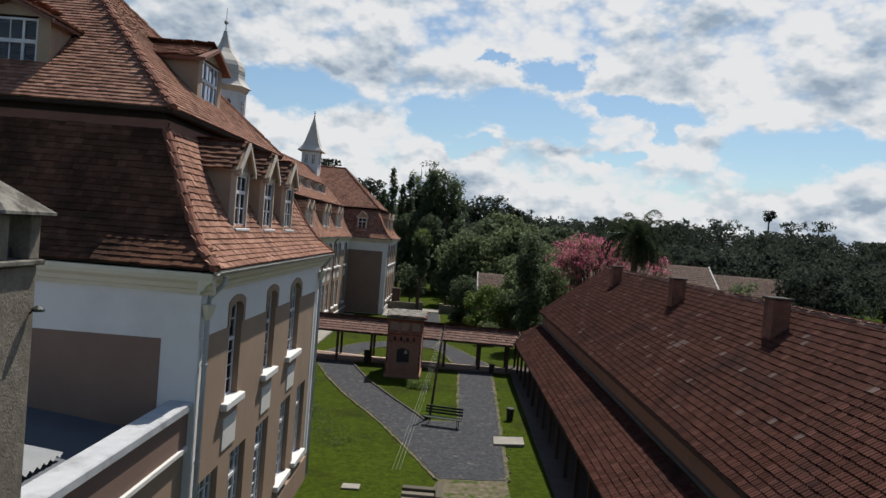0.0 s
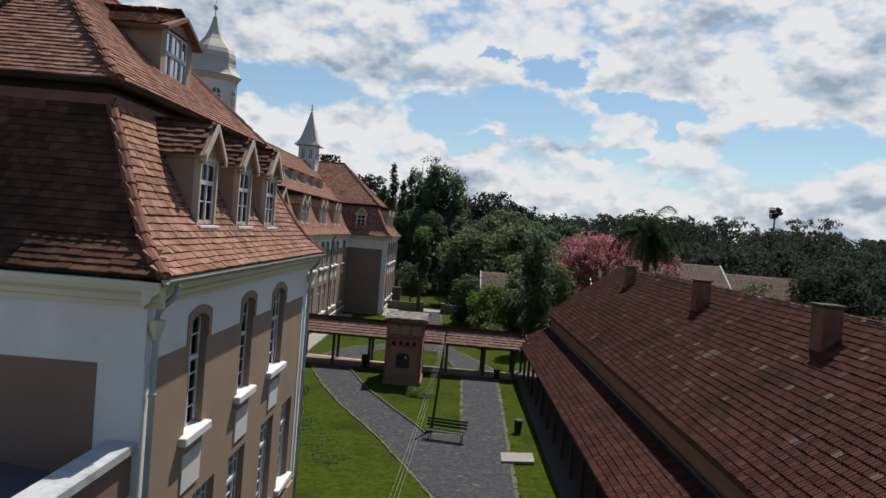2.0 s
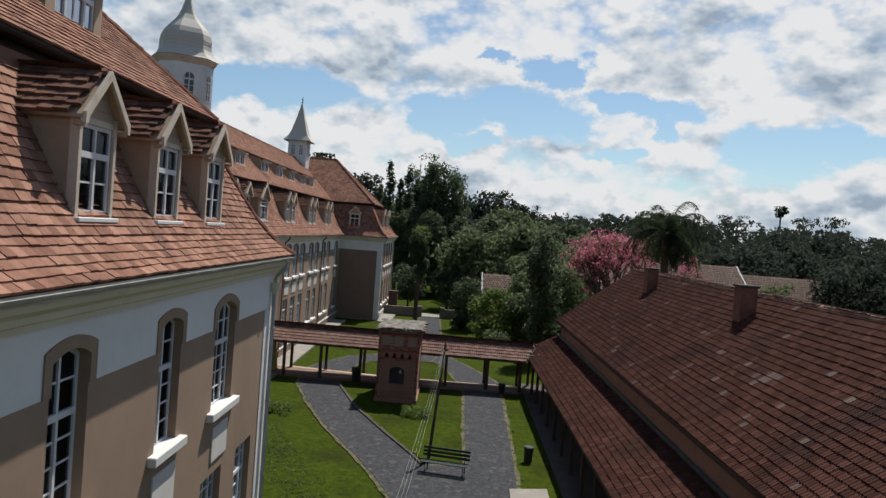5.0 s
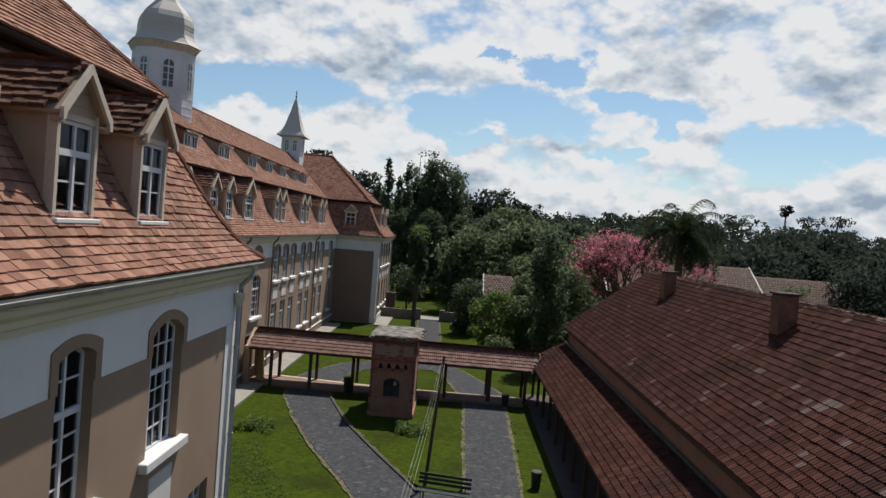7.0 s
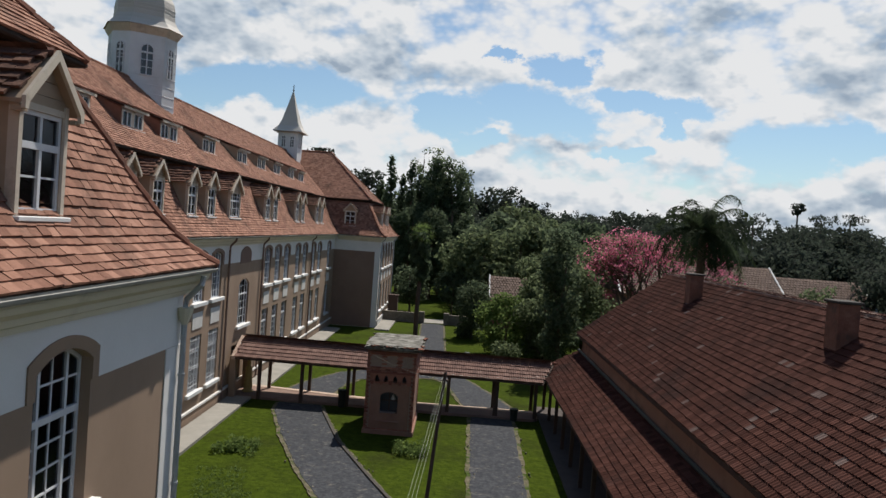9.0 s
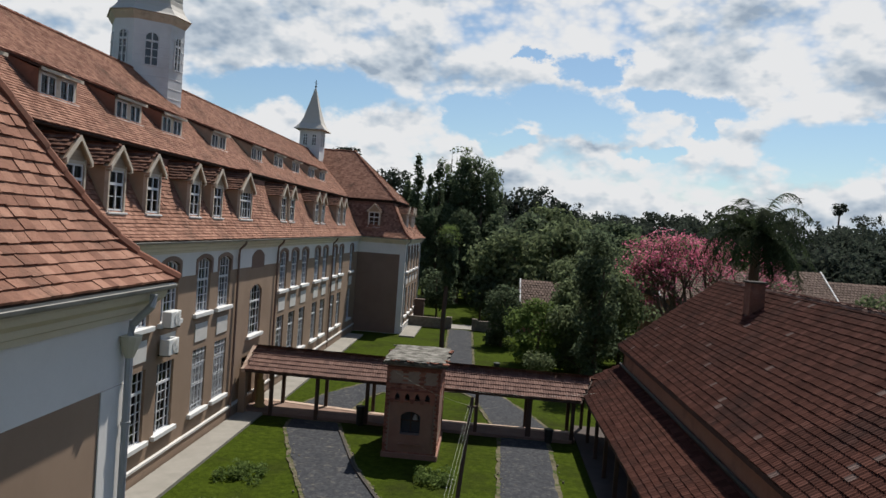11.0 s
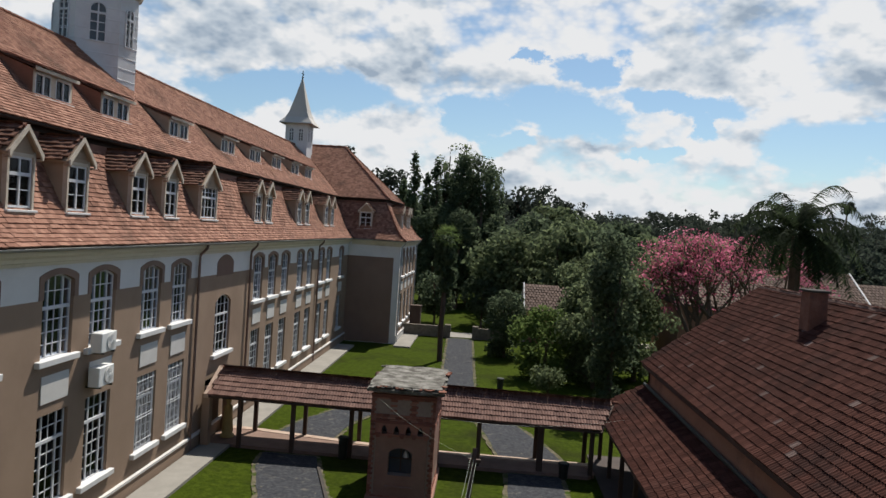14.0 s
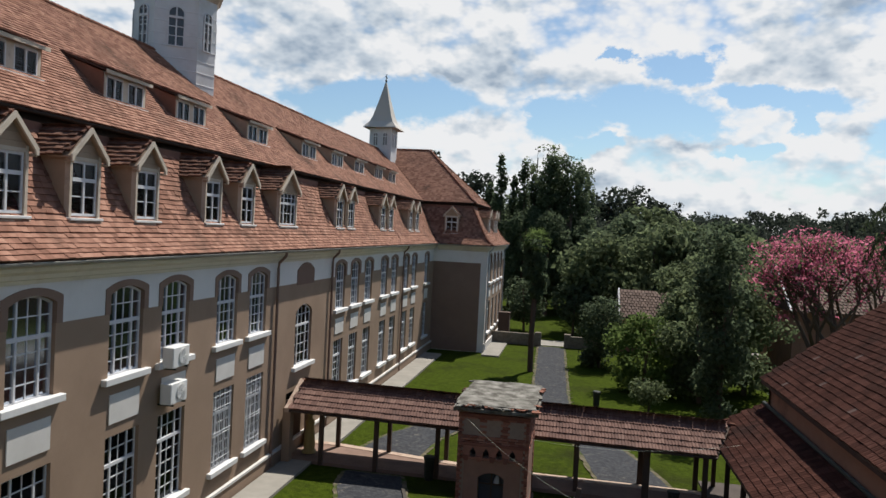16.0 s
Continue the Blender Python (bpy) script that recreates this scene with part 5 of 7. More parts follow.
for x in (1.82, 4.06, 6.5, 11.75, 14.25, 16.3):
    for y in (5.95, 8.1 if x < 8 else 7.9):
        w = 0.12 if x == 14.25 else 0.085
        part("post", bevel(boxes((x - w, x + w, y - 0.085, y + 0.085, GZ, WE + 0.12 + wz(x)))), WOOD_D, walkway)
for y0, y1 in ((5.62, 6.0), (8.0, 8.4)):
    part("pier", bevel(boxes((0.3, 0.62, y0, y1, GZ + 0.1, WE + 0.1))), BROWN, walkway, "brown rendered pier at the house end")
for y in (5.95, 8.05):
    bm = bmesh.new()
    for v in box(bm, 0.3, 17.0, y - 0.07, y + 0.07, WE + 0.1, WE + 0.24):
        v.co.z += wz(v.co.x)
    part("beam", bm, WOOD_D, walkway)
slope = [(1.57, WE), (0.0, WT)]
poses = []
for sgn, base in ((1, south(WR)), (-1, north(WR))):
    lo, hi = (0.6, 16.55) if sgn > 0 else (-17.2, -0.6)
    poses += lay_tiles(slope if sgn > 0 else [(1.37, WE + 0.1), (0.0, WT)], lambda d, lo=lo, hi=hi: (lo, hi + (0.5 * (1.57 - d) if hi > 0 else 0)), 0.3, 0.235, base, 300 + sgn * 7, 0.5)
for p in poses:
    p.translation.z += wz(p.translation.x)
bm = bmesh.new()
for y0, z0, y1, z1 in ((WY0 - 0.02, WE - 0.05, WR, WT - 0.04), (WY1 + 0.02, WE + 0.05, WR, WT - 0.04)):
    q = [(0.45, y0, z0), (16.6, y0, z0), (17.3, y1, z1), (0.45, y1, z1)]
    lo, hi = [bm.verts.new(p) for p in q], [bm.verts.new((p[0], p[1], p[2] - 0.05)) for p in q]
    bm.faces.new(lo), bm.faces.new(hi[::-1])
    for i in range(4):
        bm.faces.new((lo[i], hi[i], hi[(i + 1) % 4], lo[(i + 1) % 4]))
for v in bm.verts:
    v.co.z += wz(v.co.x)
wroof = part("roof", bm, WOOD_D, walkway, "gabled roof of red clay tiles")
tile_roof(wroof, poses, ROMAN, TILE_WALK, near=lambda p: p.y < WR and p.x < 11.0)
bm = bmesh.new()
prism(bm, [(WY0 - 0.04, WE - 0.12), (WY0 - 0.04, WE + 0.05), (WR, WT + 0.06), (WR, WT - 0.12)], 0.42, 0.6, "x")
for v in bm.verts:
    v.co.z += wz(0.5)
part("verge", bm, APRON, walkway, "pale mortared verge against the house")
caps(walkway, [(0.5, WR, WT + wz(0.5)), (17.4, WR, WT + wz(17.4))], 0.07, 0.4, 1)

# ---- brick turret ----
turret = thing("brick_turret", "square red brick garden tower with a weathered flat slab roof", "brick tower")
TX0, TX1, TY0, TY1 = 7.92, 10.24, 1.4, 5.1
bm = bmesh.new()
loft(bm, [[(TX0 + 0.05, TY0 + 0.5, GZ), (TX1 - 0.05, TY0 + 0.5, GZ), (TX1 - 0.05, TY1 - 0.05, GZ), (TX0 + 0.05, TY1 - 0.05, GZ)],
          [(TX0 + 0.1, TY0 + 0.5, 3.35), (TX1 - 0.1, TY0 + 0.5, 3.35), (TX1 - 0.1, TY1 - 0.1, 3.35), (TX0 + 0.1, TY1 - 0.1, 3.35)]])
part("core", bm, MORTAR, turret, "mortar between the bricks")


def brick_face(m, w, h, holes, seed, zsplit):
    """Bricks of one face, in courses with half-brick bond: poses of a unit brick. Local x out, y along from -w/2, z up."""
    rng = random.Random(seed)
    out = []
    n = int(h / 0.086)
    for i in range(n):
        z = i * 0.086
        y = -w / 2 + (0.06 if i % 2 else 0.0) - 0.12
        while y < w / 2:
            a, b = max(y, -w / 2), min(y + 0.232, w / 2)
            y += 0.244
            if b - a < 0.07:
                continue
            c = (a + b) / 2
            if any(h0[0] - 0.06 < c < h0[1] + 0.06 and h0[2] - 0.02 < z + 0.04 < h0[3] + 0.02 for h0 in holes):
                continue
            out.append(m @ pose(0.0 + rng.uniform(-0.006, 0.008), c, z + 0.043, 0, 0, rng.uniform(-1.5, 1.5)) @ Matrix.Diagonal((1, (b - a) / 0.232, 1, 1)))
    return out


BRICK_T = (np.array([(-0.06, -0.116, -0.037), (-0.06, 0.116, -0.037), (-0.06, 0.116, 0.037), (-0.06, -0.116, 0.037), (0.035, -0.113, -0.034), (0.035, 0.113, -0.034), (0.035, 0.113, 0.034), (0.035, -0.113, 0.034)]),
           [(4, 5, 6, 7), (0, 4, 7, 3), (1, 2, 6, 5), (0, 1, 5, 4), (3, 7, 6, 2)])
cy = (TY0 + TY1) / 2
cx = (TX0 + TX1) / 2
wS, wE = TX1 - TX0 - 0.06, TY1 - TY0 - 0.06
SQ = [(y - 0.2, y + 0.2, 3.1, 3.55) for y in (-0.66, 0.0, 0.66)]
bricks_s = brick_face(south(TY0 + 0.08, cx, GZ), wS, 3.85, [(-0.9, 0.9, 0.25, 2.33), (-0.95, 0.95, 2.33, 2.78)] + SQ, 1, 0)
bricks_e = brick_face(east(TX1 - 0.08, cy, GZ), wE, 3.85, [(-1.4, 1.4, 0.5, 2.5)], 2, 0)
bricks_w = brick_face(west(TX0 + 0.08, cy, GZ), wE, 3.85, [(-1.4, 1.4, 0.5, 2.5)], 3, 0)
bricks_n = brick_face(north(TY1 - 0.08, cx, GZ), wS, 3.85, [], 4, 0)
ob = link("bricks", tile_mesh(BRICK_T, bricks_e + bricks_w + bricks_n + bricks_s[:max(0, len(bricks_s) - 300)], "bricks"), BRICK, turret)
ob["kind"] = "stuff"
LATER.append(("brick", BRICK_T, bricks_s[max(0, len(bricks_s) - 300):], BRICK, turret))
# the front: mortar behind the bricks, a rendered field with an arched window, a frieze of small niches
face = south(TY0 + 0.09, cx, GZ)


def niche(c, w, h):
    return [(c - w / 2, 2.41), (c + w / 2, 2.41), (c + w / 2, 2.41 + h * 0.55), (c, 2.41 + h), (c - w / 2, 2.41 + h * 0.55)]


NICHES = [niche(-0.63 + 0.42 * k, 0.2, 0.33) for k in range(4)]
part("front_wall", wall_mesh(rect(-wS / 2 + 0.02, wS / 2 - 0.02, 0.0, 3.88), [opening(-0.02, 0.98, 0.84, 0.99, 0.19)] + NICHES, 0.3, face), MORTAR, turret)
part("rendered_field", wall_mesh(rect(-0.9, 0.9, 0.25, 2.32), [opening(-0.02, 0.98, 0.82, 0.97, 0.18)], 0.04, face @ pose(0.041, 0, 0)), RENDER_PINK, turret, "pinkish rendered field with a small arched window")
part("niche_frieze", wall_mesh(rect(-0.95, 0.95, 2.34, 2.78), [niche(-0.63 + 0.42 * k, 0.19, 0.32) for k in range(4)], 0.07, face @ pose(0.075, 0, 0)), BRICK, turret, "red brick frieze with four small arched niches")
for k in range(5):
    bm = bmesh.new()
    y = -0.84 + 0.42 * k
    prism(bm, [(y - 0.06, 2.3), (y + 0.06, 2.3), (y + 0.1, 2.46), (y - 0.1, 2.46)], 0.076, 0.13, "x")
    part("corbel", bm, BRICK, turret, m=face)
part("ledge", bevel(boxes((cx - 0.5, cx + 0.46, TY0 - 0.03, TY0 + 0.05, GZ + 0.55, GZ + 0.62)), 0.01), RENDER_PINK, turret, "small ledge below the window")
# dark sheet behind the opening and niches, painted as the turret's inner shade
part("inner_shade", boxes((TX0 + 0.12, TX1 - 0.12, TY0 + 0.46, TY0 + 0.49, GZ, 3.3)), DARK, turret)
part("window_bar", boxes((cx - 0.44, cx + 0.4, TY0 + 0.3, TY0 + 0.33, GZ + 1.5, GZ + 1.54), (cx - 0.04, cx, TY0 + 0.3, TY0 + 0.33, GZ + 1.08, GZ + 1.9)), WOOD_D, turret)
part("bell", lathe(bmesh.new(), [(0.12, GZ + 1.55), (0.1, GZ + 1.62), (0.07, GZ + 1.72), (0.03, GZ + 1.78)], 10, (cx + 0.15, TY0 + 0.4)), ZINC, turret, "small pale bell in the opening")
for z0, z1 in ((2.79, 2.87), (3.68, 3.8)):
    bm = bmesh.new()
    prism(bm, [(-wS / 2, z0), (wS / 2, z0), (wS / 2, z1), (-wS / 2, z1)], 0.0, 0.085, "x")
    part("string_course", bm, BRICK, turret, m=face)
for mm in (east(TX1 - 0.06, cy, GZ), west(TX0 + 0.06, cy, GZ)):
    part("rendered_field", wall_mesh(rect(-1.38, 1.38, 0.45, 2.5), [], 0.1, mm), RENDER_PINK, turret)
part("plinth", bevel(boxes((TX0 - 0.015, TX1 + 0.03, TY0 - 0.015, TY1 + 0.02, GZ - 0.05, GZ + 0.2)), 0.02), RENDER_PINK, turret)
bm = bmesh.new()
rng = random.Random(9)
N_ = 28
cap_out = []
for k in range(N_):
    t = k / N_ * 4
    s, q = int(t), t - int(t)
    cs = [(TX0 - 0.12, TY0 - 0.2), (TX1 + 0.2, TY0 - 0.2), (TX1 + 0.22, TY1 + 0.2), (TX0 - 0.1, TY1 + 0.1)]
    a, b = cs[s], cs[(s + 1) % 4]
    cap_out.append((a[0] + (b[0] - a[0]) * q + rng.uniform(-0.07, 0.07), a[1] + (b[1] - a[1]) * q + rng.uniform(-0.07, 0.07)))
prism(bm, cap_out, 3.36, 3.46, "z")
prism(bm, [(p[0] * 0.94 + cx * 0.06, p[1] * 0.94 + cy * 0.06) for p in cap_out], 3.461, 3.56, "z")
part("slab_roof", bm, CONC_OLD, turret, "weathered broken slab roof with lichen")
for k in range(26):
    side = rng.random()
    x = rng.uniform(TX0 - 0.1, TX1 + 0.15)
    y = TY0 - 0.16 + rng.uniform(-0.05, 0.12) if side < 0.6 else rng.uniform(TY0 - 0.3, TY1)
    if side >= 0.6:
        x = (TX1 + 0.15) if rng.random() < 0.5 else TX0 - 0.05
    bm = bevel(boxes((-0.14, 0.14, -0.09, 0.09, 0.0, 0.045)), 0.008)
    part("broken_tile", bm, CAP if rng.random() < 0.6 else CONC_OLD, turret, m=pose(x, y, 3.5, rng.uniform(-8, 8), rng.uniform(-8, 8), rng.uniform(0, 180)))

# ---- the barn ----
barn = thing("long_barn", "long low building with a dark red tiled roof and three chimneys", "building")
BX0, BXR, BX1 = 18.7, 23.5, 28.3
BZE, BZR = 3.8, 7.45
BY1, BY0 = 8.9, -62.0
part("wall", boxes((18.95, 19.25, BY0 + 0.4, BY1 - 0.3, GZ, 3.95)), BARN_WALL, barn, "brown rendered wall")
part("wall", boxes((27.8, 28.1, BY0 + 0.4, BY1 - 0.3, GZ, 3.95)), BARN_WALL, barn)
bm = bmesh.new()
prism(bm, [(18.95, GZ), (28.1, GZ), (28.1, 3.9), (BXR, 7.3), (18.95, 3.9)], BY1 - 0.6, BY1 - 0.3, "y")
part("gable_wall", bm, BARN_WALL, barn)
BSL = [(BXR - BX0, BZE), (0.0, BZR)]
bm = bmesh.new()
for s in (-1, 1):
    q = [(BXR + s * (BXR - BX0), BY0, BZE - 0.04), (BXR + s * (BXR - BX0), BY1, BZE - 0.04), (BXR, BY1, BZR - 0.04), (BXR, BY0, BZR - 0.04)]
    lo, hi = [bm.verts.new(p) for p in q], [bm.verts.new((p[0], p[1], p[2] - 0.12)) for p in q]
    bm.faces.new(lo), bm.faces.new(hi[::-1])
    for i in range(4):
        bm.faces.new((lo[i], hi[i], hi[(i + 1) % 4], lo[(i + 1) % 4]))
broof = part("roof", bm, UNDER, barn, "dark red roof of weathered interlocking clay tiles")
BARN_T = roman_tile(0.235, 0.34, 0.045)
bposes = lay_tiles(BSL, lambda d: (-BY1, 47.0), 0.255, 0.235, west(BXR), 401, 0.6)
pale_rng = random.Random(77)
pale, plain = [], []
for p in bposes:
    (pale if pale_rng.random() < 0.01 else plain).append(p)
# small mended patches
mended = [(20.75, -17.2, 0.27), (19.9, -16.4, 0.13), (21.9, -4.8, 0.13), (19.6, -12.6, 0.13), (20.9, -13.4, 0.14)]
for p in plain[:]:
    t = p.translation
    if any(abs(t.y - y) < r * 1.7 and abs(t.x - x) < r and pale_rng.random() < 0.6 for x, y, r in mended):
        pale.append(p)
        plain.remove(p)
tile_roof(broof, plain, BARN_T, TILE_OLD, near=lambda p: -22 < p.y < -13.5 and p.x < 21.6)
link("mended_tiles", tile_mesh(BARN_T, pale, "mended_tiles"), TILE_PALE, broof, "paler replacement tiles")["kind"] = "stuff"
eastposes = lay_tiles(BSL, lambda d: (-30.0, BY1), 0.36, 0.235, east(BXR), 402)
tile_roof(broof, eastposes, ROMAN, TILE_OLD)
caps(barn, [(BXR, BY1 + 0.05, BZR + 0.02), (BXR, -50, BZR + 0.02)], 0.105, 0.4, 5, CAP_OLD)
# lean-to over the arcade
LX0, LZ0, LX1, LZ1 = 16.75, 1.65, 18.95, 2.85
bm = bmesh.new()
q = [(LX0, BY0, LZ0 - 0.03), (LX0, BY1, LZ0 - 0.03), (LX1, BY1, LZ1 - 0.03), (LX1, BY0, LZ1 - 0.03)]
lo, hi = [bm.verts.new(p) for p in q], [bm.verts.new((p[0], p[1], p[2] - 0.08)) for p in q]
bm.faces.new(lo), bm.faces.new(hi[::-1])
for i in range(4):
    bm.faces.new((lo[i], hi[i], hi[(i + 1) % 4], lo[(i + 1) % 4]))
lean = part("arcade_roof", bm, UNDER, barn, "lean-to roof of dark red clay tiles")
tile_roof(lean, lay_tiles([(18.95 - LX0, LZ0), (0.12, LZ1 - 0.06)], lambda d: (-BY1, 47.0), 0.25, 0.235, west(18.95), 411, 0.6), BARN_T, TILE_OLD)
part("gutter", tube(bmesh.new(), [(18.84, BY0, 2.9), (18.84, BY1 - 0.1, 2.9)], 0.07, 8), METAL_D, barn, "dark box gutter above the lean-to")
y = BY1 - 0.4
while y > -46:
    part("post", bevel(boxes((LX0 + 0.25, LX0 + 0.4, y - 0.075, y + 0.075, GZ, LZ0 + 0.1))), WOOD_D, barn)
    y -= 2.45
part("beam", boxes((LX0 + 0.24, LX0 + 0.41, BY0, BY1 - 0.2, LZ0 - 0.1, LZ0 + 0.04)), WOOD_D, barn)


def chimney(x, y):
    """A rendered brick chimney with a flat stone cap; x, y: the middle of its plan."""
    c = part("chimney", bevel(boxes((x - 0.29, x + 0.29, y - 0.35, y + 0.35, 5.6, 7.8)), 0.02), CHIM, barn, "rendered brick chimney with dark soot stains")
    part("cap", bevel(boxes((x - 0.35, x + 0.35, y - 0.41, y + 0.41, 7.801, 7.88)), 0.015), CONC_DARK, c, "flat sooty slab")
    bm = bmesh.new()
    prism(bm, [(x - 0.4, 6.02), (x + 0.36, 6.62), (x + 0.36, 6.78), (x - 0.4, 6.18)], y - 0.5, y + 0.5, "y")
    part("flashing", bm, METAL_D, c)


for y in (1.3, -11.3, -21.8):
    chimney(22.46, y)


# ---- trees ----
def leaves(blobs, per, size, seed, squash=1.0, droop=0.0):
    """Small bent leaf clumps strewn through blobs of (x, y, z, radius): mesh data of separate little faces."""
    rng = np.random.default_rng(seed)
    P, Q = [], []
    for x, y, z, r in blobs:
        n = max(6, int(per * r * r))
        d = rng.normal(size=(n, 3))
        d /= np.linalg.norm(d, axis=1)[:, None]
        rad = r * rng.uniform(0.35, 1.0, n) ** 0.5 * (1 + 0.25 * rng.normal(size=n) * 0.5)
        p = np.array([x, y, z]) + d * rad[:, None] * np.array([1, 1, squash])
        P.append(p), Q.append(d)
    P, Q = np.concatenate(P), np.concatenate(Q)
    n = len(P)
    N = Q + rng.normal(size=(n, 3)) * 0.7 + np.array([0, 0, 0.35])
    N /= np.linalg.norm(N, axis=1)[:, None]
    U = np.cross(N, rng.normal(size=(n, 3)))
    U /= np.linalg.norm(U, axis=1)[:, None]
    V = np.cross(N, U)
    s = size * rng.uniform(0.55, 1.35, n)[:, None]
    a = P + U * s * 0.9
    b = P + V * s * 0.55 + N * s * 0.12
    c = P - U * s * 0.9 - np.array([0, 0, droop]) * s
    d = P - V * s * 0.55 + N * s * 0.12
    pts = np.stack([a, b, c, d], 1).reshape(-1, 3)
    me = bpy.data.meshes.new("leaves")
    me.from_pydata(pts.tolist(), [], [(4 * i, 4 * i + 1, 4 * i + 2, 4 * i + 3) for i in range(n)])
    return me


def crown_blobs(rng, c, w, h, n, r, shape="round"):
    out = []
    for _ in range(n):
        t = rng.random()
        a = rng.uniform(0, 2 * math.pi)
        if shape == "cone":
            k = (1 - t) ** 0.8
        elif shape == "column":
            k = 0.75 + 0.25 * math.sin(t * 3.1)
        elif shape == "umbrella":
            k = 0.4 + 0.6 * t
        else:
            k = math.sqrt(max(0.05, 1 - (2 * t - 1) ** 2))
        q = w * k * math.sqrt(rng.uniform(0.15, 1))
        out.append((c[0] + q * math.cos(a), c[1] + q * math.sin(a), c[2] + h * t, r * rng.uniform(0.6, 1.25) * (0.55 + 0.45 * k)))
    return out


def trunk_mesh(rng, x, y, z0, z1, r, limbs, blobs):
    bm = bmesh.new()
    lean = Vector((rng.uniform(-0.4, 0.4), rng.uniform(-0.4, 0.4), 0))
    pts = [Vector((x, y, z0)) + lean * t * t + Vector((0, 0, (z1 - z0) * t)) for t in (0, 0.15, 0.4, 0.7, 1.0)]
    tube(bm, pts, r, 8, r * 0.3)
    for b in rng.sample(blobs, min(limbs, len(blobs))):
        t = rng.uniform(0.35, 0.8)
        s = pts[0].lerp(pts[-1], t)
        e = Vector(b[:3])
        if e.z < s.z:
            s.z = max(z0 + 0.5, e.z - 1)
        mid = s.lerp(e, 0.5) + Vector((0, 0, 0.15 * (e - s).length))
        tube(bm, [s, mid, e], r * 0.35, 6, r * 0.08)
    return bm


def tree(x, y, top, w, bottom, mat, label, seed, leaf=0.22, n=26, r=1.3, shape="round", per=90, limbs=7, tr=0.22, name="tree", squash=0.85, group=""):
    rng = random.Random(seed)
    ob = thing(name, label, "tree", group)
    blobs = crown_blobs(rng, (x, y, bottom), w, top - bottom - r * 0.5, n, r, shape)
    part("trunk", trunk_mesh(rng, x, y, GZ - 0.1, bottom + (top - bottom) * 0.75, tr, limbs, blobs), BARK, ob)
    link("crown", leaves(blobs, per, leaf, seed, squash), mat, ob)
    return ob


def fan_palm(x, y, top, seed):
    """A tall slim palm with a dense head of fan leaves over a shag of dead ones."""
    rng = random.Random(seed)
    ob = thing("fan_palm", "tall slim fan palm with a thick shaggy head", "palm")
    part("trunk", tube(bmesh.new(), [(x, y, GZ - 0.1), (x - 0.05, y, 2), (x + 0.05, y, 5), (x, y, top - 1.2)], 0.2, 10, 0.16), WOOD_D, ob)
    dead = [(x + rng.uniform(-0.4, 0.4), y + rng.uniform(-0.4, 0.4), top - 1.6 - 0.42 * k, 0.75 - 0.04 * k) for k in range(9)]
    link("dead_leaves", leaves(dead, 420, 0.22, seed, 1.0, 0.8), LEAF_DARK, ob)
    bm = bmesh.new()
    for k in range(46):
        a, e = rng.uniform(0, 2 * math.pi), rng.uniform(-0.6, 1.25)
        d = Vector((math.cos(a) * math.cos(e), math.sin(a) * math.cos(e), math.sin(e)))
        c = Vector((x, y, top - 1.1)) + d * rng.uniform(0.5, 0.75)
        side = d.cross(Vector((0, 0, 1))).normalized()
        nrm = side.cross(d)
        for j in range(11):
            t = (j - 5) / 5 * 1.15
            tip = c + (d * math.cos(t) + side * math.sin(t)) * rng.uniform(0.55, 0.8) + Vector((0, 0, -0.12 * abs(t) - 0.1))
            w = side * math.cos(t) * 0.045 - d * math.sin(t) * 0.045
            bm.faces.new([bm.verts.new(c - w * 0.5), bm.verts.new(c + w * 0.5), bm.verts.new(tip)])
    me = bpy.data.meshes.new("crown")
    bm.to_mesh(me)
    bm.free()
    link("crown", me, LEAF_LIGHT, ob)


def feather_palm(x, y, top, seed, n=34, length=4.2):
    """A palm with long arching feathered fronds."""
    rng = random.Random(seed)
    ob = thing("feather_palm", "big dark palm with arching feathery fronds", "palm")
    part("trunk", tube(bmesh.new(), [(x, y, GZ - 0.1), (x, y, top * 0.5), (x, y, top - 2.4)], 0.3, 10, 0.26), BARK, ob)
    bm = bmesh.new()
    for k in range(n):
        a = rng.uniform(0, 2 * math.pi)
        e = rng.uniform(-0.2, 1.4)
        L = length * rng.uniform(0.8, 1.1)
        p = Vector((x, y, top - 2.3))
        d = Vector((math.cos(a) * math.cos(e), math.sin(a) * math.cos(e), math.sin(e)))
        pts = [p.copy()]
        for s in range(12):
            p = p + d * (L / 12)
            d = (d + Vector((0, 0, -0.07 - 0.034 * s))).normalized()
            pts.append(p.copy())
        for i in range(1, 12):
            dd = (pts[i + 1] - pts[i - 1]).normalized()
            side = dd.cross(Vector((0, 0, 1))).normalized()
            up = side.cross(dd)
            for q in range(5):
                b = pts[i].lerp(pts[i + 1], q / 5)
                ln = 0.6 * math.sin(math.pi * (0.12 + 0.8 * i / 12)) + 0.1
                for s in (-1, 1):
                    tip = b + side * s * ln * rng.uniform(0.7, 1) + dd * ln * 0.35 + up * rng.uniform(-0.3, 0.25) + Vector((0, 0, -ln * rng.uniform(0.3, 0.8)))
                    bm.faces.new([bm.verts.new(b - dd * 0.028), bm.verts.new(b + dd * 0.028), bm.verts.new(tip)])
            w = side * 0.03
            bm.faces.new([bm.verts.new(pts[i] - w), bm.verts.new(pts[i] + w), bm.verts.new(pts[i + 1] + w * 0.8), bm.verts.new(pts[i + 1] - w * 0.8)])
    me = bpy.data.meshes.new("fronds")
    bm.to_mesh(me)
    bm.free()
    link("fronds", me, PALM, ob)


fan_palm(8.6, 29.4, 9.6, 3)
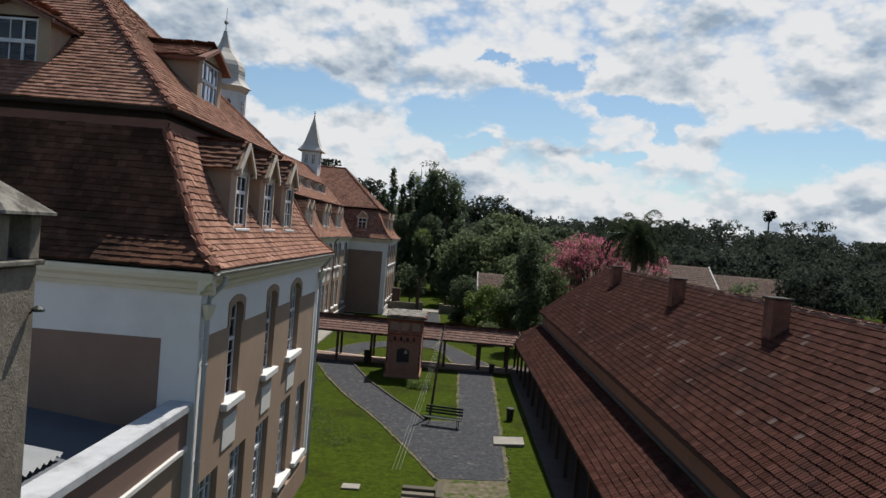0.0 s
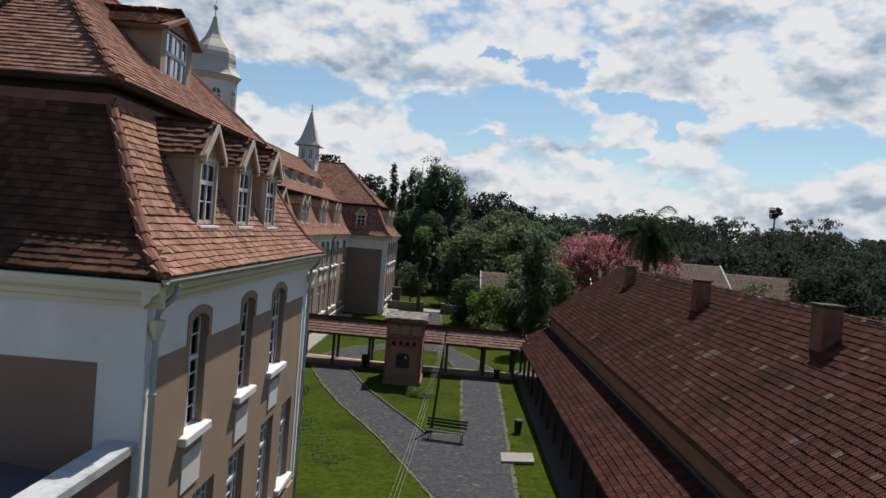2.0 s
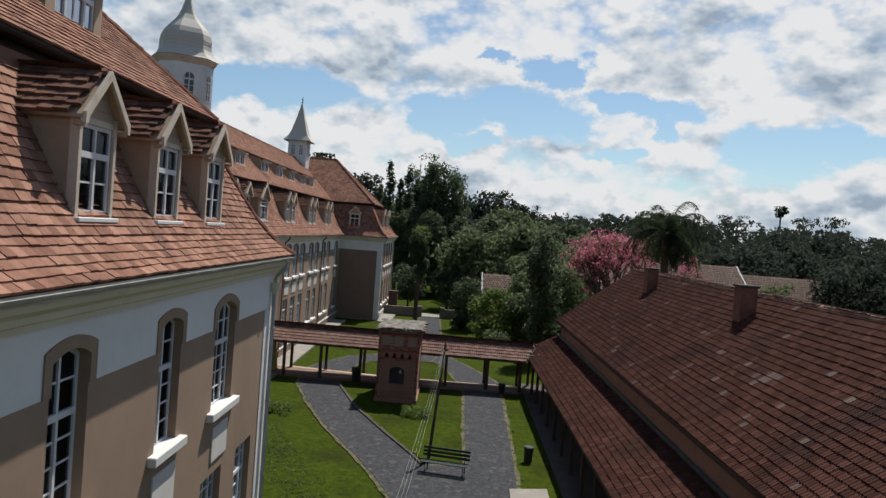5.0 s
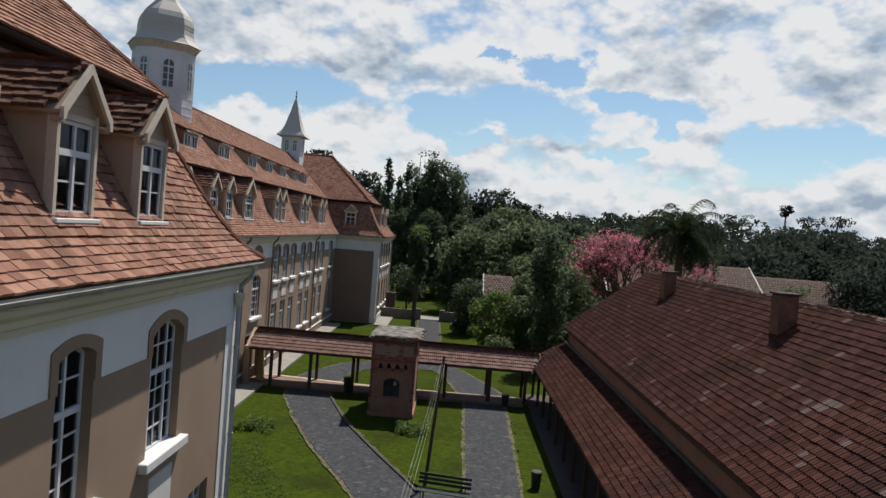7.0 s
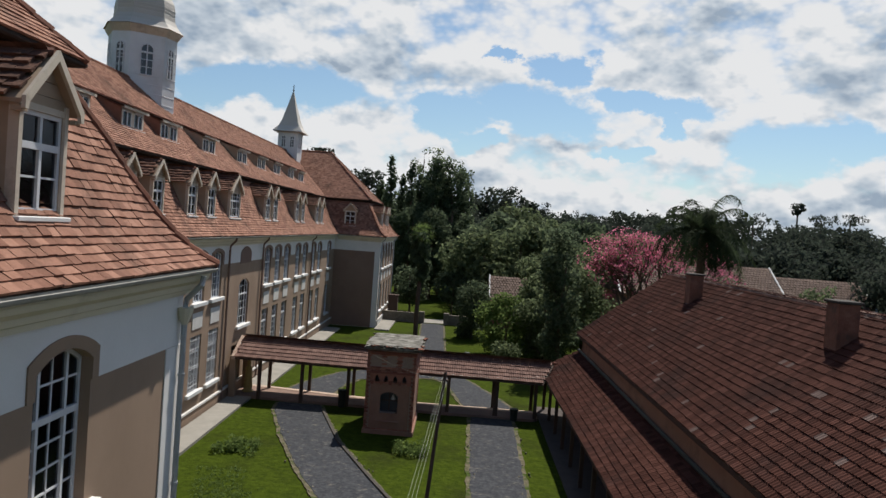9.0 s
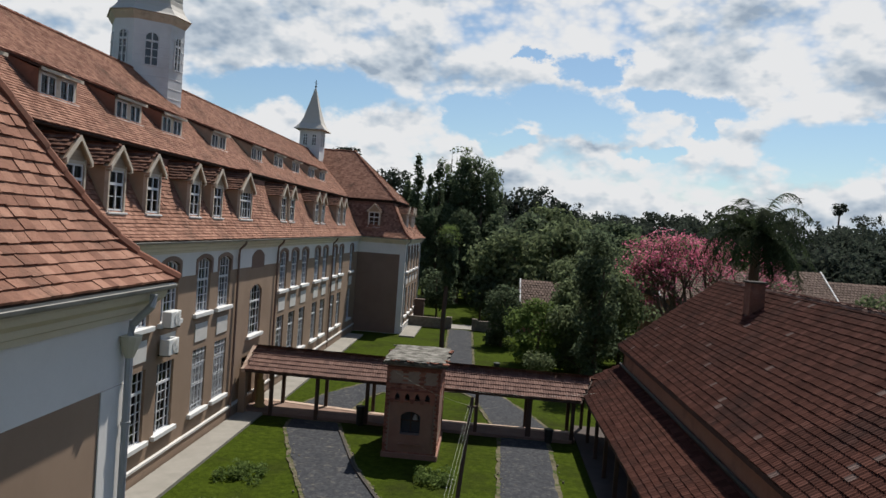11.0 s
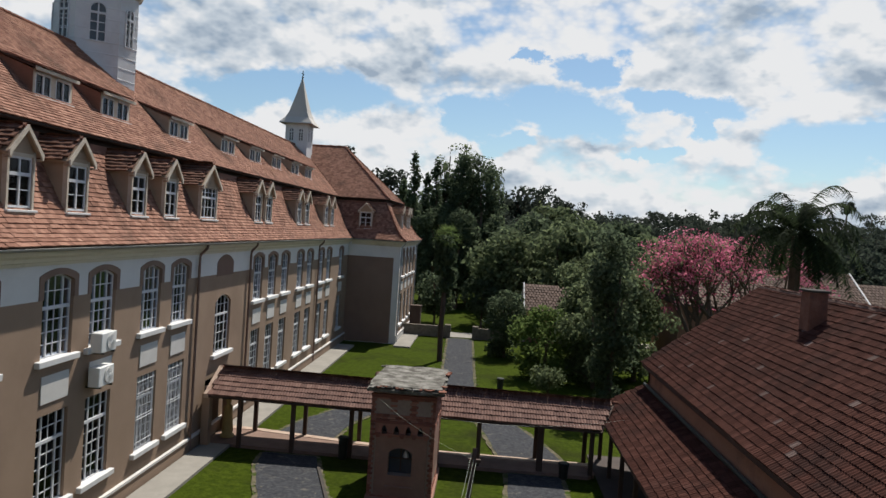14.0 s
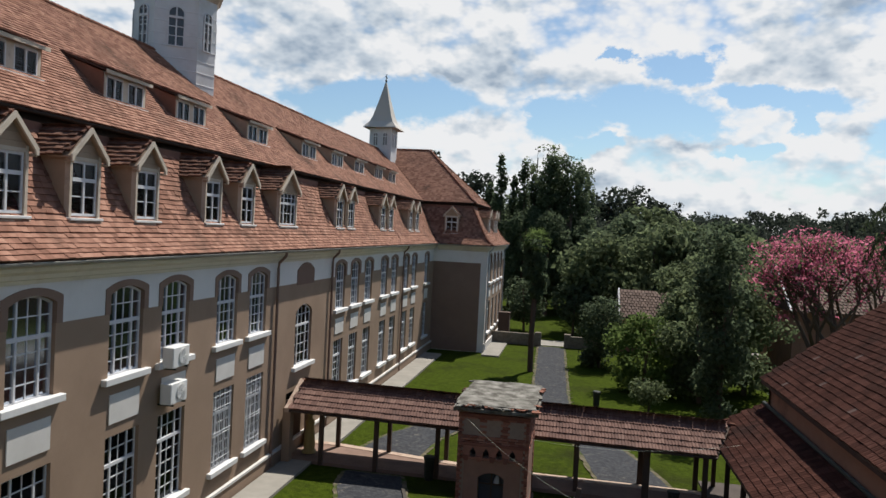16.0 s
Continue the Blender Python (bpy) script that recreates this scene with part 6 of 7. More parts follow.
feather_palm(26.4, 12.5, 12.3, 4, 46, 3.9)
# the tall dark group behind the gate
for i, (x, y, top, w, sh) in enumerate([(0.0, 72, 15.6, 1.3, "cone"), (1.5, 70, 19.4, 1.6, "cone"), (2.9, 74, 16.6, 1.3, "cone"), (4.3, 71, 18.8, 1.7, "cone"), (6.0, 75, 18.0, 1.3, "column"), (7.5, 72, 19.0, 1.5, "column"), (9.1, 74, 17.0, 1.4, "column"), (10.6, 72, 18.9, 1.6, "column"), (12.0, 75, 18.4, 1.4, "column"), (4.8, 68, 12.5, 2.2, "column"), (8.0, 66, 12.0, 2.4, "round"), (12.2, 69, 11.5, 2.4, "round")]):
    tree(x, y, top, w, 1.5, LEAF_DARK, "tall dark evergreen tree behind the gate", 500 + i, 0.24, 84, 0.85, sh, 95, 6, 0.3, squash=1.25)
# wispy tall tops
for i, (x, y, top) in enumerate([(5.3, 76, 21.0), (7.4, 77, 21.8), (8.7, 78, 20.5)]):
    tree(x, y, top, 1.6, 14, LEAF_MID, "thin-topped tree rising above the dark group", 540 + i, 0.26, 16, 0.9, "round", 26, 12, 0.2)
# middle trees beyond the garden
mid = [(15.5, 62, 12.6, 4.0), (19.0, 66, 13.2, 4.2), (24.0, 70, 11.9, 4.4), (28, 66, 11.6, 4.2), (14.5, 52, 9.6, 3.6), (19.0, 55, 11.0, 4.0), (24.0, 56, 10.4, 4.4), (29.5, 58, 10.2, 4.4), (34, 60, 10.6, 4.6), (40, 58, 10.2, 4.6), (46, 62, 10.6, 5.0), (53, 58, 9.6, 4.8), (60, 62, 10.2, 5.0), (68, 66, 10.4, 5.2)]
for i, (x, y, top, w) in enumerate(mid):
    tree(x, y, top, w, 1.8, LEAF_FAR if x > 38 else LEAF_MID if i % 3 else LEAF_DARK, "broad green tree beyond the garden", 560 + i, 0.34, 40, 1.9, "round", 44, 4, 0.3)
# near trees beside the path and behind the walkway
tree(18.95, 18.0, 9.6, 1.0, 0.0, LEAF_DARK, "dark slender evergreen tree behind the walkway", 601, 0.15, 54, 0.8, "column", 230, 5, 0.2)
tree(20.6, 35.5, 8.6, 2.7, 0.2, LEAF_MID, "broad tree behind the walkway", 615, 0.2, 46, 1.25, "column", 130, 5, 0.25)
tree(19.3, 30.0, 6.2, 1.9, 0.2, LEAF_MID, "leafy green tree beside the drive", 602, 0.18, 44, 1.15, "round", 150, 5, 0.2)
tree(15.9, 25.5, 4.4, 2.2, -0.3, LEAF_LIGHT, "light green shrub beside the drive", 603, 0.15, 40, 0.95, "round", 190, 4, 0.14, "shrub")
tree(19.0, 24.0, 5.6, 2.3, -0.3, LEAF_MID, "leafy green tree behind the walkway", 604, 0.16, 44, 1.0, "round", 180, 4, 0.16)
tree(22.3, 27.5, 7.6, 2.5, 0.0, LEAF_MID, "dark tree behind the barn", 605, 0.18, 44, 1.15, "round", 140, 4, 0.2)
tree(13.4, 33.2, 4.7, 1.25, -0.4, LEAF_DARK, "dark clipped conifer beside the drive", 606, 0.14, 40, 0.75, "column", 260, 3, 0.14)
tree(23.0, 40.0, 9.0, 3.0, 0.5, LEAF_MID, "broad green tree behind the barn", 607, 0.22, 44, 1.4, "round", 100, 5, 0.25)
tree(11.4, 49.5, 4.6, 1.9, 0.8, LEAF_DARK, "small dark tree on the far lawn", 608, 0.2, 26, 0.95, "round", 120, 4, 0.14)
tree(6.6, 50.5, 4.8, 1.8, 0.8, LEAF_DARK, "small dark tree on the far lawn", 609, 0.2, 26, 0.95, "round", 120, 4, 0.14)
tree(33.5, 47.0, 8.0, 3.0, 0.5, LEAF_MID, "green tree among the far roofs", 610, 0.22, 36, 1.3, "round", 90, 4, 0.2)
tree(43.2, 31.0, 6.6, 2.4, 0.5, LEAF_MID, "green tree among the far roofs", 611, 0.2, 34, 1.1, "round", 100, 4, 0.2)
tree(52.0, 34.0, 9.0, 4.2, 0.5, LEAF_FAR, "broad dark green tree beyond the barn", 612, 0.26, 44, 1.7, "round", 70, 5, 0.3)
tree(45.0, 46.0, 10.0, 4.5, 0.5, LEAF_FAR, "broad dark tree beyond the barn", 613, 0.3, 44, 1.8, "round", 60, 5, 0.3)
tree(15.6, 19.0, 1.7, 0.7, 0.2, LEAF_MID, "small round garden tree on the lawn", 614, 0.1, 22, 0.5, "round", 320, 4, 0.06)


def blossom_tree(x, y, top, w, seed):
    """A wide open crown of pink blossom on bare forking limbs."""
    rng = random.Random(seed)
    ob = thing("blossom_tree", "wide spreading tree covered in pink blossom", "tree")
    bm = bmesh.new()
    blobs = []

    def grow(p, d, L, r, depth):
        e = p + d * L
        tube(bm, [p, p.lerp(e, 0.5) + Vector((rng.uniform(-0.1, 0.1), rng.uniform(-0.1, 0.1), 0)) * L * 0.4, e], r, 6, r * 0.68)
        if depth == 0:
            blobs.append((e.x, e.y, e.z, rng.uniform(0.45, 0.85)))
            return
        if depth <= 2:
            blobs.append((e.x, e.y, e.z + 0.1, rng.uniform(0.25, 0.5)))
            if rng.random() < 0.5:
                blobs.append((e.x + rng.uniform(-0.7, 0.7), e.y + rng.uniform(-0.7, 0.7), e.z - rng.uniform(0.3, 1.5), rng.uniform(0.25, 0.45)))
        for _ in range(3):
            nd = (d + Vector((rng.uniform(-0.85, 0.85), rng.uniform(-0.85, 0.85), rng.uniform(-0.12, 0.45)))).normalized()
            if nd.z < 0.05:
                nd.z = 0.1
            grow(e, nd.normalized(), L * rng.uniform(0.68, 0.86), r * 0.62, depth - 1)
    for k in range(3):
        a = k * 2.1 + 0.4
        grow(Vector((x + 0.2 * math.cos(a), y + 0.2 * math.sin(a), GZ - 0.1)), Vector((math.cos(a) * 0.3, math.sin(a) * 0.3, 1)).normalized(), (top + 0.5) * 0.36, 0.24, 4)
    part("trunk", bm, BARK, ob)
    link("crown", leaves(blobs, 62, 0.1, seed, 0.7), BLOSSOM, ob)
    link("leaves", leaves(random.Random(seed).sample(blobs, len(blobs) // 2), 55, 0.1, seed + 1, 0.8), LEAF_MID, ob)


blossom_tree(25.9, 22.0, 8.2, 4.0, 33)


# far woods: one mass of crowns out to the skyline
def woods(name, rows, mat, label, seed, leaf, per):
    rng = random.Random(seed)
    blobs, bm = [], bmesh.new()
    for x, y, top, w, shape in rows:
        if shape == "araucaria":
            tube(bm, [(x, y, GZ), (x, y, top - 1)], 0.4, 6, 0.25)
            for t in range(3):
                z = top - 1.1 * t - 0.6
                R = w * (1.0 - 0.12 * t)
                for k in range(9):
                    a = rng.uniform(0, 6.28)
                    q = R * rng.uniform(0.2, 1)
                    blobs.append((x + q * math.cos(a), y + q * math.sin(a), z + 0.2 * q, 0.9))
        else:
            tube(bm, [(x, y, GZ), (x, y, top * 0.7)], 0.35, 5, 0.2)
            blobs += crown_blobs(rng, (x, y, 1.0), w, top - 1.8, 13, w * 0.5, shape)
    ob = thing(name, label, "trees", kind="stuff")
    part("trunks", bm, BARK, ob)
    link("crowns", leaves(blobs, per, leaf, seed, 0.85), mat, ob)


rng = random.Random(71)
rows = []
for k in range(200):
    y = rng.uniform(78, 150)
    x = rng.uniform(-0.5, 0.95) * (y + 30) + 12
    rows.append((x, y, rng.uniform(9.5, 13.5) + (4.5 if x < 0.1 * y else 0), rng.uniform(3.2, 5.2), rng.choice(["round", "round", "cone", "column"])))
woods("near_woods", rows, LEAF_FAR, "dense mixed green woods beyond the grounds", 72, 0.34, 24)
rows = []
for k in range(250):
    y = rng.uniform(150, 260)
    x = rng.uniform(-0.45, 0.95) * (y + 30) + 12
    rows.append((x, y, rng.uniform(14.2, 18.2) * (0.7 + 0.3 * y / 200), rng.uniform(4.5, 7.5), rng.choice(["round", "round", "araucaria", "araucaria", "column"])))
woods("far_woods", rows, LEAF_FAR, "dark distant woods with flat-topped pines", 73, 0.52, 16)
# unseen trees added east and south, so the panes mirror dark woods
for k in range(70):
    rows.append((rng.uniform(70, 150), rng.uniform(-130, 50), rng.uniform(11, 15), rng.uniform(4.5, 7), "round"))
    rows.append((rng.uniform(-60, 90), rng.uniform(-170, -110), rng.uniform(12, 17), rng.uniform(4.5, 7), "round"))
woods("east_woods", rows[-140:], LEAF_FAR, "unseen dark woods added east and south for the window reflections", 75, 0.9, 7)
rows = [(118, 200, 25.2, 2.0, "araucaria"), (62, 200, 18.5, 4.5, "araucaria"), (72, 205, 21.5, 2.2, "cone"), (100, 195, 20.5, 5.0, "araucaria"), (47, 190, 18.5, 2.0, "cone"), (128, 205, 22.0, 5.5, "araucaria"), (140, 210, 23.0, 5.5, "araucaria"),
        (-12.3, 88, 20.9, 1.6, "araucaria"), (-5, 90, 17.6, 3.0, "araucaria"), (15.7, 88, 15.0, 3.0, "araucaria"), (19, 90, 16.2, 3.5, "araucaria"), (24, 92, 14.6, 2.6, "araucaria"), (27.5, 94, 13.2, 1.6, "cone"), (-9, 92, 18.2, 1.2, "cone")]
woods("skyline_pines", rows, LEAF_FAR, "flat-topped pines standing out against the sky", 74, 0.36, 26)

# ---- houses beyond ----
def hut(name, x0, x1, y0, y1, ze, zr, label, ridge_along="x", mat=None):
    ob = thing(name, label, "house")
    bm = bmesh.new()
    part("wall", boxes((x0 + 0.3, x1 - 0.3, y0 + 0.5, y1 - 0.5, GZ, ze)), BARN_WALL, ob)
    for x in (x0, x1):
        vb = bmesh.new()
        if ridge_along == "x":
            yc_ = (y0 + y1) / 2
            prism(vb, [(y0 - 0.05, ze - 0.1), (y0 - 0.05, ze + 0.07), (yc_, zr + 0.09), (y1 + 0.05, ze + 0.07), (y1 + 0.05, ze - 0.1), (yc_, zr - 0.12)], x - 0.06, x + 0.06, "x")
            part("verge", vb, SILL, ob, "pale verge board")
    if ridge_along == "x":
        yc = (y0 + y1) / 2
        k = 0.2 / (y1 - y0)
        prof = [((y1 - y0) / 2, ze), ((y1 - y0) / 2 * k * 2, zr - (zr - ze) * k * 2)]
        sides = ((south(yc), lambda d: (x0, x1)), (north(yc), lambda d: (-x1, -x0)))
        outline = [(y0, ze - 0.05), (y1, ze - 0.05), (yc, zr - 0.05)]
        prism(bm, outline, x0 + 0.02, x1 - 0.02, "x")
    else:
        xc = (x0 + x1) / 2
        prof = [((x1 - x0) / 2, ze), (0.0, zr)]
        sides = ((west(xc), lambda d: (-y1, -y0)), (east(xc), lambda d: (y0, y1)))
        outline = [(x0, ze - 0.05), (x1, ze - 0.05), (xc, zr - 0.05)]
        prism(bm, outline, y0 + 0.02, y1 - 0.02, "y")
    rf = part("roof", bm, UNDER, ob)
    poses = []
    for m, lim in sides:
        poses += lay_tiles(prof, lim, 0.36, 0.3, m, 700 + int(x0), 1.2)
    t = link("tiles", tile_mesh(ROMAN, poses, "tiles"), mat or TILE_FAR, rf)
    t["kind"] = "stuff"
    return ob


hut("garden_house", 15.2, 22.0, 41.5, 47.5, 2.4, 4.6, "small house with a faded red tiled roof among trees", "x")
hut("far_house", 26.5, 41.6, 33.5, 43.5, 4.5, 7.6, "long house with a faded tiled roof behind the barn", "x")
hut("far_house", 41.9, 50.2, 34.0, 43.0, 3.7, 6.85, "long house with a faded tiled roof behind the barn", "x")

# ---- garden wall and gate pillars ----
gw = thing("garden_wall", "low weathered garden wall with gate pillars", "wall")
part("wall", boxes((2.5, 8.2, 41.2, 41.5, GZ, 0.45)), ROUGHCAST, gw)
part("pillar", bevel(boxes((8.2, 8.75, 41.05, 41.6, GZ, 0.62)), 0.03), ROUGHCAST, gw)
part("pillar", bevel(boxes((10.7, 11.25, 41.05, 41.6, GZ, 0.62)), 0.03), ROUGHCAST, gw)
part("wall", boxes((11.25, 14.5, 41.2, 41.5, GZ, 0.45)), ROUGHCAST, gw)

# ---- annex roof and the stack beside the near wing ----
annex = thing("annex", "lower annex with a flat roof and a white parapet coping", "building")
AX = 6.68
part("wall", boxes((AX - 0.3, AX - 0.04, -52.0, NS - 0.01, GZ, 4.98)), BROWN, annex)
part("parapet_face", boxes((AX - 0.3, AX, -52.0, NS - 0.01, 4.4, 5.12)), BROWN_D, annex)
part("string_course", bevel(boxes((AX - 0.02, AX + 0.06, -52.0, NS - 0.02, 4.32, 4.42)), 0.01), PANEL, annex)
part("coping", bevel(boxes((AX - 0.42, AX + 0.08, -52.0, NS + 0.0, 5.13, 5.3)), 0.02), COPING, annex, "white-painted parapet coping")
bm = bmesh.new()
prism(bm, [(-6.0, 4.3), (AX - 0.31, 4.3), (AX - 0.31, 4.57), (-6.0, 6.1)], -52.0, NS - 0.01, "y")
part("flat_roof", bm, FLAT, annex, "dark low-pitched roof")
bm = bmesh.new()
ny = 64
ring0, ring1 = [], []
for k in range(ny + 1):
    y = -36.4 + 3.1 * k / ny
    z = 4.8 + 0.035 * math.cos(k * math.pi / 2)
    ring0.append(bm.verts.new((1.0, y, z + 0.52)))
    ring1.append(bm.verts.new((5.35, y, z)))
for k in range(ny):
    bm.faces.new((ring0[k], ring1[k], ring1[k + 1], ring0[k + 1]))
part("corrugated_sheet", bm, CORRUG, annex, "pale corrugated sheet")
stack = thing("roof_stack", "roughcast stack with an open top under a pyramid slab", "chimney")
sx, sy = 6.35, -37.45
part("shaft", bevel(boxes((sx - 0.52, sx + 0.5, sy - 0.4, sy + 0.4, 4.0, 8.335)), 0.02), ROUGHCAST, stack)
part("ledge", bevel(boxes((sx - 0.58, sx + 0.57, sy - 0.44, sy + 0.44, 8.336, 8.4)), 0.012), CONC_OLD, stack)
for ox in (-0.415, 0.415):
    for oy in (-0.3, 0.3):
        part("leg", bevel(boxes((sx + ox - 0.11, sx + ox + 0.1, sy + oy - 0.1, sy + oy + 0.1, 8.401, 8.92)), 0.012), ROUGHCAST, stack)
# low box coloured dark as the shaded mouth of the flue
part("flue", boxes((sx - 0.3, sx + 0.3, sy - 0.18, sy + 0.18, 8.402, 8.54)), DARK, stack)
part("hood_back", boxes((sx - 0.3, sx + 0.3, sy + 0.22, sy + 0.28, 8.402, 8.92)), ROUGHCAST, stack)
for k in range(5):
    part("rubble", bevel(boxes((-0.06, 0.06, -0.05, 0.05, 0.0, 0.07)), 0.015), CONC_OLD, stack, m=pose(sx - 0.2 + 0.13 * k, sy - 0.3, 8.4, 5 * k, 4, 37 * k))
bm = bmesh.new()
loft(bm, [ring([(-0.64, -0.49), (0.64, -0.49), (0.64, 0.49), (-0.64, 0.49)], k, z, (sx, sy)) for k, z in ((1.0, 8.921), (1.0, 8.955), (0.12, 9.34))])
part("slab", bm, CONC_OLD, stack, "weathered pyramid slab")
lamp = thing("wall_lamp", "small dark hooded lamp bracketed to the roughcast stack", "lamp")
part("bracket", tube(bmesh.new(), [(sx + 0.5, sy + 0.3, 7.76), (sx + 0.58, sy + 0.3, 7.84), (sx + 0.62, sy + 0.3, 7.83)], 0.012, 6), METAL_D, lamp)
part("shade", lathe(bmesh.new(), [(0.075, 7.8), (0.07, 7.83), (0.03, 7.86), (0.01, 7.87)], 12, (sx + 0.6, sy + 0.3)), METAL_D, lamp)


# ---- small things ----
def air_conditioner(y, z, label):
    ob = thing("air_conditioner", label, "air conditioner", "outdoor units on the wall")
    x = FX + 0.12
    part("casing", bevel(boxes((x, x + 0.34, y - 0.42, y + 0.42, z, z + 0.58)), 0.02), PLASTIC_W, ob)
    bm = lathe(bmesh.new(), [(0.24, 0.0), (0.24, 0.02), (0.2, 0.025)], 20)
    bm2 = bmesh.new()
    for k in range(9):
        a = k * math.pi / 9
        box(bm2, -0.22, 0.22, -0.006, 0.006, 0.02, 0.03, Matrix.Rotation(a, 4, "Z"))
    m = pose(x + 0.34, y + 0.1, z + 0.29, 0, 90, 0)
    g = part("grille", bm, PANEL, ob, m=m)
    part("spokes", bm2, PLASTIC_W, g)
    for s in (-1, 1):
        part("bracket", boxes((FX + 0.001, x + 0.36, y + s * 0.3 - 0.02, y + s * 0.3 + 0.02, z - 0.05, z - 0.003)), METAL_D, ob)


air_conditioner(-2.55, 4.78, "white air conditioner outdoor unit bracketed beside a window")
air_conditioner(-2.6, 3.78, "white air conditioner outdoor unit bracketed below another")


def bench(x, y, rz):
    ob = thing("garden_bench", "green slatted garden bench beside the gravel path", "bench", at=(x, y, PZ))
    ob.rotation_euler = (0, 0, radians(rz))
    for k in range(4):
        part("seat_slat", bevel(boxes((-0.95, 0.95, -0.22 + 0.12 * k, -0.13 + 0.12 * k, 0.42, 0.455)), 0.006), BENCH_G, ob)
    for k in range(3):
        part("back_slat", bevel(boxes((-0.95, 0.95, 0.26 + 0.03 * k, 0.29 + 0.03 * k, 0.55 + 0.14 * k, 0.65 + 0.14 * k)), 0.006), BENCH_G, ob)
    for s in (-0.75, 0.75):
        bm = bmesh.new()
        tube(bm, [(s, -0.2, 0.0), (s, -0.2, 0.42), (s, 0.24, 0.42), (s, 0.36, 0.95)], 0.025, 6)
        tube(bm, [(s, 0.24, 0.42), (s, 0.3, 0.0)], 0.025, 6)
        part("leg_frame", bm, METAL_D, ob)


bench(11.93, -9.75, -11)

pole = thing("utility_pole", "thin dark pole carrying cables to the brick turret", "pole")
part("shaft", tube(bmesh.new(), [(11.25, -8.3, GZ), (11.44, -7.8, 2.0), (11.62, -7.3, 4.25)], 0.07, 8, 0.05), WOOD_D, pole)
part("crossarm", boxes((11.48, 11.76, -7.36, -7.28, 3.95, 4.01)), WOOD_D, pole)


def cable(a, b, sag, r=0.0032):
    a, b = Vector(a), Vector(b)
    pts = [a.lerp(b, t / 10) - Vector((0, 0, sag * 4 * (t / 10) * (1 - t / 10))) for t in range(11)]
    ob = part("cable", tube(bmesh.new(), pts, r, 5), METAL_W, None)
    tagged(ob, "thin pale overhead cable", "cable", "overhead cables")


for k in range(3):
    cable((11.54 + 0.06 * k, -7.34, 4.1 - 0.07 * k), (10.35 + 0.12 * k, -22.5, 1.4), 0.25)
cable((11.55, -7.3, 4.0), (8.2, TY0 + 0.02, 3.1), 0.15)
cable((10.2, TY0 + 0.05, 2.6), (18.6, 6.0, 2.2), 0.4)


def bin_(x, y, z=None, h=0.75, lab="dark litter bin at the foot of a walkway post"):
    ob = thing("litter_bin", lab, "bin", at=(x, y, GZ + 0.1 if z is None else z))
    part("body", lathe(bmesh.new(), [(0.17, 0.0), (0.2, h * 0.9), (0.22, h * 0.92), (0.22, h)], 12), METAL_D, ob)
    part("rim", lathe(bmesh.new(), [(0.225, h + 0.001), (0.235, h + 0.02), (0.2, h + 0.05)], 12), METAL_D, ob)


bin_(6.25, 5.75, GZ, 0.85)
bin_(15.2, 5.6, GZ, 0.6)
bin_(15.5, -7.2, GZ, 0.6, "dark litter bin on the grass strip")
bin_(12.9, 20.6, GZ, 0.8, "dark litter bin beside the drive")
bx = thing("porch_box", "dark timber porch box against the far wing", "box", at=(5.2, 44.5, GZ + 0.1))
part("body", bevel(boxes((-0.5, 0.5, -0.4, 0.4, 0, 2.2)), 0.02), WOOD_D, bx)
part("lid", bevel(boxes((-0.55, 0.55, -0.45, 0.45, 2.201, 2.28)), 0.01), WOOD_D, bx)

# a gilded garden figure beside the door, as one plain shape
bm = lathe(bmesh.new(), [(0.3, 0), (0.3, 0.1), (0.22, 0.14), (0.24, 0.3), (0.2, 0.8), (0.17, 1.15), (0.2, 1.3), (0.08, 1.42), (0.12, 1.55), (0.09, 1.7), (0.02, 1.76)], 14)
tagged(part("garden_statue", bm, GOLD, None, m=pose(0.95, 7.0, GZ + 0.1), smooth=True), "yellow plaster statue beside the house door", "statue")

# clumps of plants in the lawns
for i, (x, y, r) in enumerate([(3.3, -2.2, 0.75), (10.3, -1.0, 0.7), (2.6, -12.0, 0.8), (4.6, -16.5, 1.0)]):
    rr = random.Random(800 + i)
    ob = tagged(link("flower_bed", leaves([(x + rr.uniform(-r, r), y + rr.uniform(-r, r), GZ + rr.uniform(0.05, 0.25), rr.uniform(0.15, 0.3)) for _ in range(30)], 700, 0.07, 800 + i, 0.8), LEAF_LIGHT), "low clump of light green plants in the lawn", "plants", kind="stuff")

# a long dark patch of rank grass and clover in the lawn
rr = random.Random(830)
patch = []
for _ in range(420):
    t, o = rr.random(), rr.gauss(0, 0.55)
    patch.append((3.3 + 4.2 * t + o * 0.9, -5.0 - 9.0 * t + o * 0.4 + rr.gauss(0, 0.5), GZ + 0.01, rr.uniform(0.1, 0.22)))
tagged(link("rank_grass", leaves(patch, 420, 0.04, 831, 0.3), LEAF_LIGHT), "dark patch of rank grass and clover in the lawn", "grass", kind="stuff")

